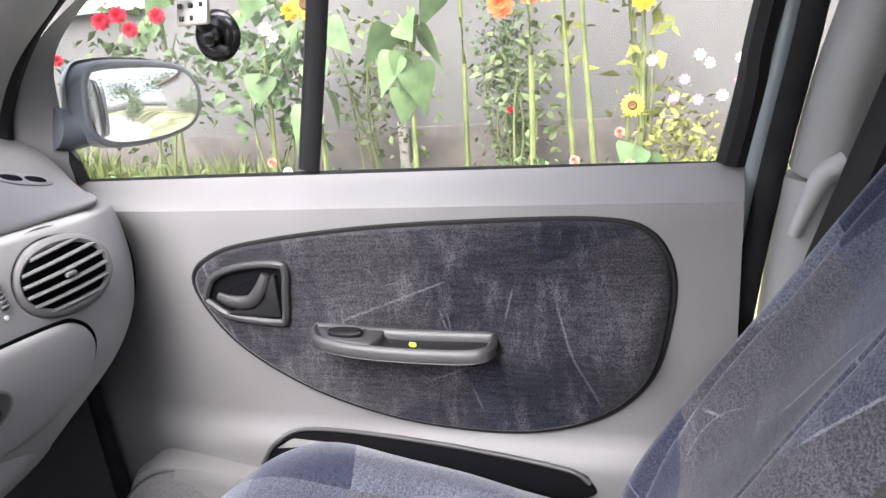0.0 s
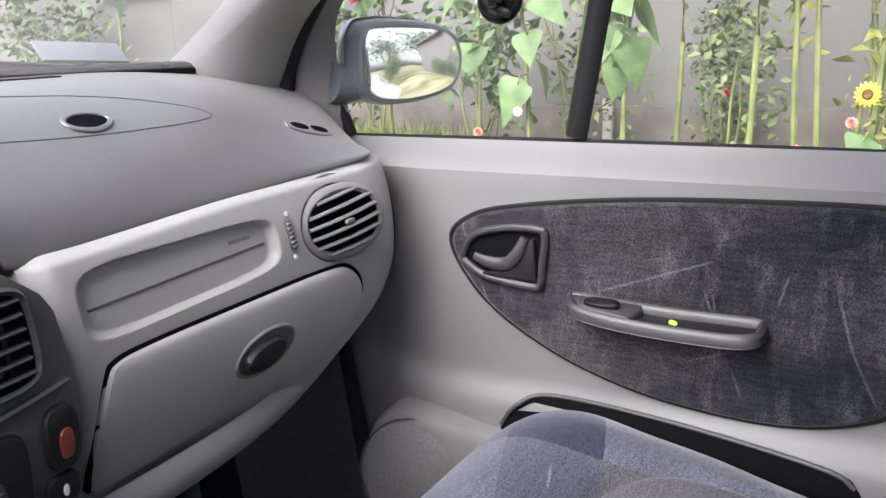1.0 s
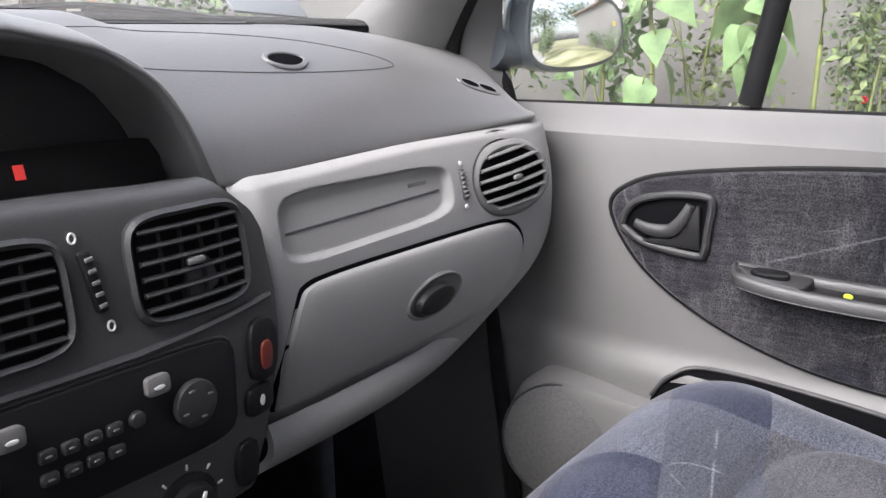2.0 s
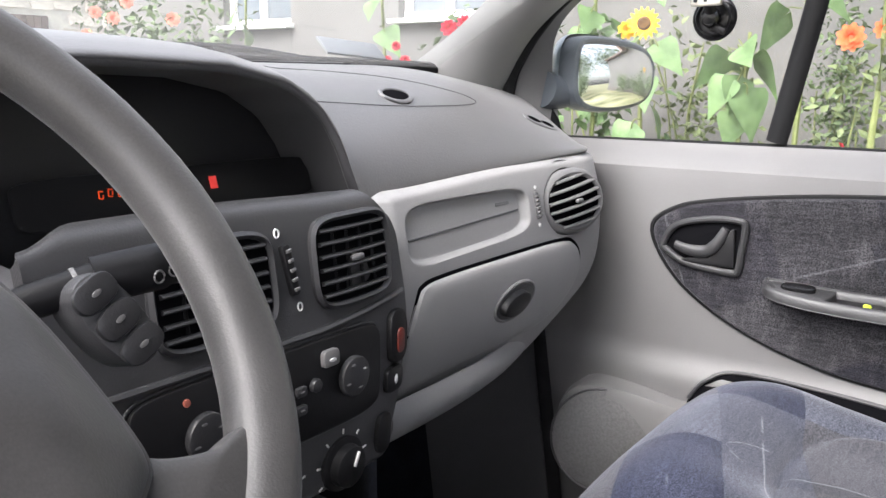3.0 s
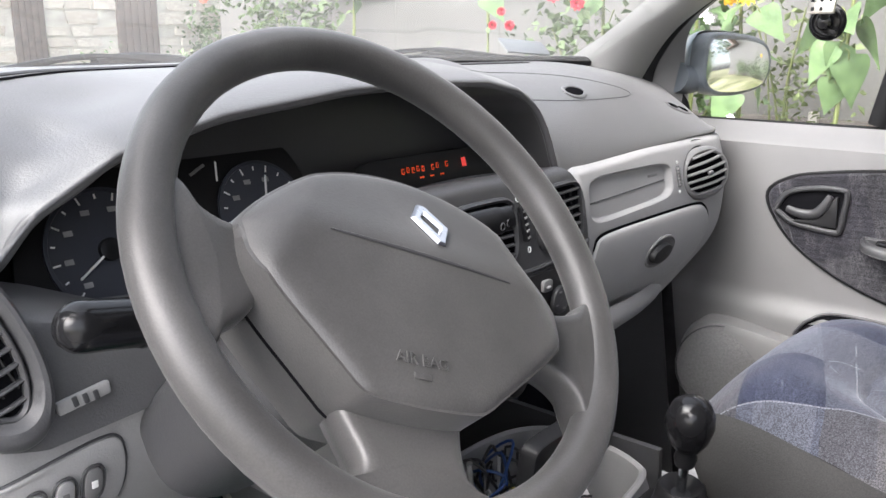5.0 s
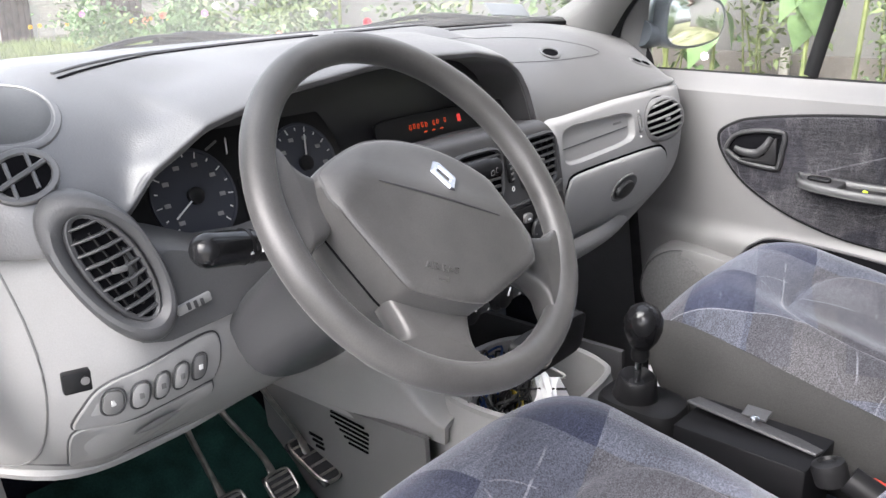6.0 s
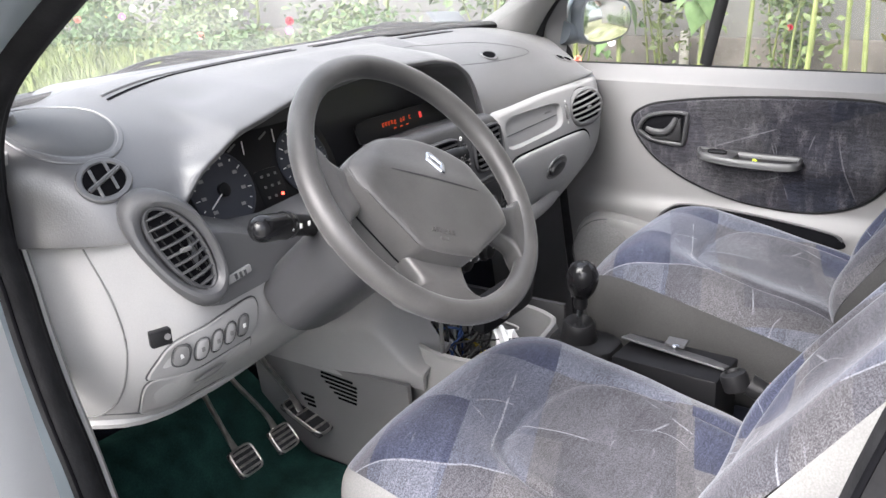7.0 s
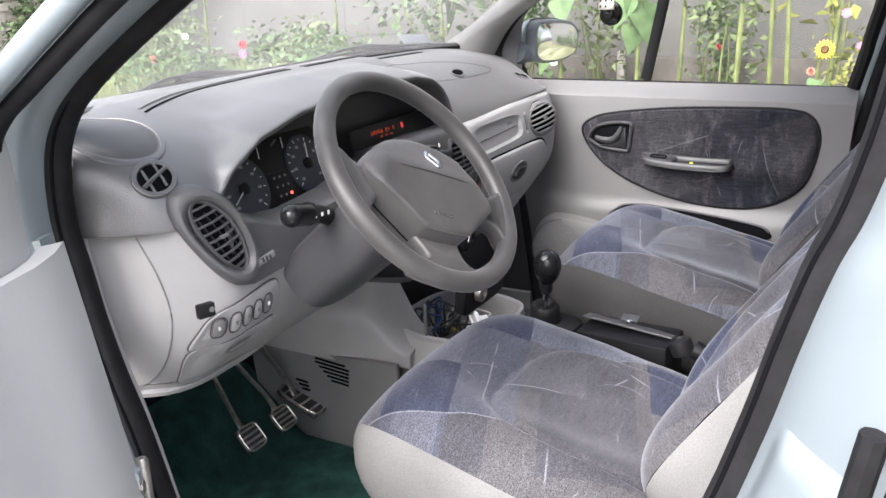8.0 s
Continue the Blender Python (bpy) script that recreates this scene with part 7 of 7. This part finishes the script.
def shrub(name, centre, size, count, leaf, material, label, blooms=(), category="bush"):
    """Stems, a leafy crown and blooms at their places."""
    x, y, _ = centre
    z0 = bed(x, y) - 0.02
    s = thing(name, (x, y, z0), label, category, "garden plants")
    for k in range(4):
        stem(s, (x + random.uniform(-0.05, 0.05), y + random.uniform(-0.08, 0.08), z0), (x + random.uniform(-1, 1) * size[0] * 0.6, y + random.uniform(-1, 1) * size[1] * 0.7, centre[2] + size[2] * random.uniform(-0.2, 0.6)), 0.008, 0.06)
    foliage(s, centre, size, count, leaf, material)
    for kind, at, r in blooms:
        flower(s, at, kind, r)
    return s


shrub("climbing_vine", (4.62, 1.25, 1.10), (0.12, 0.15, 0.62), 1700, 0.042, LEAF_B, "dense climbing vine against the house wall", [("red", (4.4, 1.15, 0.80), 0.02)])
shrub("rose_bush", (4.2, 3.15, 1.15), (0.20, 0.38, 0.42), 420, 0.075, LEAF_B, "rose bush with bright red blooms",
      [("red", (4.0, 3.315, 1.43), 0.052), ("red", (4.0, 3.20, 1.455), 0.05), ("red", (4.0, 3.135, 1.37), 0.045), ("red", (4.0, 2.955, 1.43), 0.045), ("red", (4.0, 3.65, 1.24), 0.035), ("red", (4.0, 3.79, 1.243), 0.03), ("red", (4.0, 3.72, 1.33), 0.03)])
shrub("rose_bush", (4.5, 6.7, 1.30), (0.30, 0.55, 0.60), 1100, 0.085, LEAF_B, "tall rose bush with orange blooms at the house corner",
      [("salmon", (4.35, 6.35, 1.60), 0.06), ("salmon", (4.2, 6.75, 1.75), 0.06), ("salmon", (4.2, 6.95, 1.62), 0.06), ("orange", (4.2, 6.5, 1.85), 0.06), ("salmon", (4.2, 7.2, 1.68), 0.055), ("salmon", (4.2, 7.35, 1.5), 0.05)])
shrub("tall_plant", (4.25, 2.45, 1.0), (0.22, 0.35, 0.45), 330, 0.10, LEAF_A, "leafy garden plant among the sunflowers", [("white", (4.0, 2.32, 1.31), 0.035), ("white", (4.0, 2.28, 1.27), 0.03), ("yellow", (4.05, 2.19, 1.39), 0.05)])
shrub("tall_plant", (4.5, 2.0, 1.1), (0.20, 0.32, 0.5), 420, 0.06, LEAF_D, "dark leafy garden plant by the wall")
shrub("dahlia", (4.15, 1.02, 0.95), (0.12, 0.18, 0.42), 170, 0.065, LEAF_D, "tall dahlia with large orange blooms", [("orange", (4.0, 1.07, 1.325), 0.065), ("orange", (4.0, 0.93, 1.36), 0.05), ("yellow", (4.05, 0.86, 1.37), 0.05)])
shrub("dahlia", (4.3, 0.5, 1.3), (0.15, 0.25, 0.5), 130, 0.10, LEAF_C, "yellowing tall garden plant", [("yellow", (4.1, 0.42, 1.30), 0.06)])
shrub("cosmos", (4.1, 0.2, 0.66), (0.22, 0.30, 0.22), 420, 0.05, LEAF_C, "cosmos clump with pink and white blooms",
      [("pink", (4.0, 0.381, 1.023), 0.027), ("white", (4.0, 0.172, 1.035), 0.026), ("white", (4.02, 0.13, 0.995), 0.025), ("pink", (4.0, 0.24, 0.93), 0.025), ("pink", (4.0, 0.184, 0.837), 0.026), ("pink", (4.0, 0.29, 0.845), 0.025),
       ("white", (4.0, 0.079, 0.85), 0.027), ("pink", (4.0, 0.002, 0.912), 0.026), ("white", (4.0, 0.0, 1.01), 0.024), ("pink", (4.0, -0.12, 0.95), 0.034), ("white", (4.0, -0.25, 0.90), 0.034)])
for k in range(16):
    yy = -1.2 + 0.36 * k
    low = [(random.choice(("salmon", "pink", "white", "salmon")), (3.75 + random.uniform(-0.1, 0.1), yy + random.uniform(-0.15, 0.15), 0.60 + random.uniform(0.0, 0.16)), 0.024) for _ in range(3)] if k % 4 == 1 else []
    shrub("bedding_plant", (3.85 + 0.2 * (k % 2), yy, 0.50), (0.15, 0.20, 0.055), 190, 0.034, LEAF_D if k % 3 else LEAF_A, "low bedding plant in the flower bed", low, "plant")
for k in range(11):
    yy = 3.7 + 0.46 * k + random.uniform(-0.1, 0.1)
    spots = [(random.choice(("salmon", "red", "pink", "white")), (3.35 + random.uniform(-0.1, 0.3), yy + random.uniform(-0.25, 0.25), random.uniform(0.75, 0.98)), 0.03) for _ in range(2)] if k % 2 else []
    shrub("tall_weeds", (3.75 + 0.35 * (k % 3) - 0.2, yy, 0.70), (0.34, 0.34, 0.21), 900, 0.06, (LEAF_A, LEAF_D, LEAF_B)[k % 3], "loose tall green weeds in the flower bed", spots, "plant")
for k, (x, y, z, sx, sy, sz, n) in enumerate(((4.4, -1.6, 1.0, 0.3, 0.7, 0.5, 800), (4.4, -3.4, 1.1, 0.3, 0.8, 0.6, 800), (4.5, -5.4, 1.3, 0.4, 0.9, 0.7, 900), (2.2, -7.2, 1.0, 0.5, 0.8, 0.8, 2000), (2.7, -9.8, 1.2, 0.6, 0.9, 0.9, 2000))):
    shrub("garden_bush", (x, y, z), (sx, sy, sz), n, 0.11, LEAF_B, "leafy green garden bush by the wall")


def tree(x, y, h, r, n, label):
    t = thing("tree", (x, y, 0), label, "tree", "trees")
    part("trunk", tube(spline([(x, y, -0.1), (x + 0.1, y, h * 0.3), (x, y + 0.1, h * 0.7)], 12), lambda q: 0.22 * (1 - 0.6 * q), 9), OLDWOOD, t)
    for k in range(5):
        a = 1.3 * k
        part("limb", tube(spline([(x, y, h * (0.3 + 0.06 * k)), (x + 0.4 * r * math.cos(a), y + 0.4 * r * math.sin(a), h * (0.5 + 0.06 * k)), (x + 0.75 * r * math.cos(a), y + 0.75 * r * math.sin(a), h * (0.62 + 0.06 * k))], 8), lambda q: 0.09 * (1 - 0.7 * q), 6), OLDWOOD, t)
    foliage(t, (x, y, h * 0.68), (r, r, h * 0.34), n, 0.32, LEAF_B, "crown")


tree(7.5, -12.0, 7.0, 2.6, 2200, "broad green tree behind the house")
tree(3.2, -17.0, 8.0, 3.0, 2200, "broad green tree down the road")
tree(13.5, 15.5, 5.5, 2.4, 1800, "green tree beside the outbuilding")
tree(19.0, 17.0, 6.0, 3.0, 1800, "green tree beyond the road")
for x, y in ((9.0, 13.9), (10.8, 13.7), (12.6, 13.4), (15.0, 12.6), (17.5, 12.0), (12.0, 9.6), (15.0, 9.2)):
    shrub("hedge_bush", (x, y, 0.65), (0.7, 0.5, 0.55), 900, 0.13, LEAF_A if x > 12 else LEAF_B, "loose green bush beside the road", [], "bush")
for k in range(3):
    pl = part("leaning_pole", tube([(9.55 + 0.14 * k, 13.6, 0.0), (9.70 + 0.14 * k, 13.95, 1.5)], 0.035, 8), mat("bleached_wood", (0.55, 0.52, 0.47), 0.8, vary=0.15, scale=15))
    tagged(pl, "bleached wooden pole leaning on the outbuilding", "pole", "leaning poles")


def blades(name, count, area, height, label):
    """Loose grass: crossed bent blades joined into one."""
    verts, faces = [], []
    for _ in range(count):
        x, y = random.uniform(*area[0]), random.uniform(*area[1])
        z = bed(x, y) - 0.01
        a, h, w = random.uniform(0, 6.3), height * random.uniform(0.5, 1.3), height * 0.045
        dx, dy = math.cos(a), math.sin(a)
        lx, ly = random.uniform(-0.4, 0.4) * h, random.uniform(-0.4, 0.4) * h
        i = len(verts)
        verts += [(x - dx * w, y - dy * w, z), (x + dx * w, y + dy * w, z), (x + lx * 0.4 + dx * w * 0.7, y + ly * 0.4 + dy * w * 0.7, z + h * 0.6), (x + lx * 0.4 - dx * w * 0.7, y + ly * 0.4 - dy * w * 0.7, z + h * 0.6), (x + lx, y + ly, z + h)]
        faces += [(i, i + 1, i + 2, i + 3), (i + 3, i + 2, i + 4)]
    me = bpy.data.meshes.new(name)
    me.from_pydata(verts, [], faces)
    me.materials.append(GRASS)
    tagged(new(name, me), label, "grass", kind="stuff")


blades("grass", 9000, ((2.9, 4.6), (3.8, 7.2)), 0.24, "tall loose grass in the flower bed")
blades("grass", 5000, ((3.2, 4.9), (2.7, 7.8)), 0.16, "loose grass in the flower bed")
blades("grass", 1600, ((3.2, 4.3), (-3.0, 2.7)), 0.07, "short sparse grass in the flower bed")
blades("grass", 13000, ((4.0, 14.0), (12.7, 14.1)), 0.22, "tall grass in front of the outbuilding")
blades("grass", 9000, ((7.0, 20.0), (8.2, 10.6)), 0.28, "tall grass beside the road")
for k in range(26):
    x, y = random.uniform(5, 11), random.uniform(13.2, 13.8)
    f = thing("wild_flower", (x, y, 0), "small yellow wild flower in the tall grass", "wild flower", "wild flowers")
    stem(f, (x, y, 0), (x, y, 0.42), 0.006)
    flower(f, (x, y - 0.02, 0.42), "yellow", 0.035)

# stones of the outbuilding
stone_me = []
for k in range(5):
    b_ = rbox(1, 1, 1, Matrix.Identity(4), 0.06, 1)
    for v in b_.verts:
        v.co += Vector((random.uniform(-0.11, 0.11), random.uniform(-0.2, 0.2), random.uniform(-0.11, 0.11)))
    m_ = bpy.data.meshes.new("stone")
    b_.to_mesh(m_)
    b_.free()
    m_.materials.append(BSTONE)
    stone_me.append(m_)
barn_wall = [o for o in barn.children if o.name.startswith("wall")][0]
z, row = 0.18, 0
while z < 2.5:
    h = random.uniform(0.17, 0.26)
    x = 4.42 + random.uniform(0, 0.3)
    while x < 11.2:
        w = random.uniform(0.28, 0.62)
        cx = x + w / 2
        if not (5.30 < cx < 6.05 or (7.0 < cx < 8.05 and z < 2.1) or cx < 4.45):
            st = new("stone", random.choice(stone_me))
            st.matrix_basis = Matrix.Translation((cx, 14.195, z + h / 2)) @ Matrix.Diagonal((w - 0.05, 0.05, h - 0.05, 1))
            under(st, barn_wall)
        x += w
    z += h
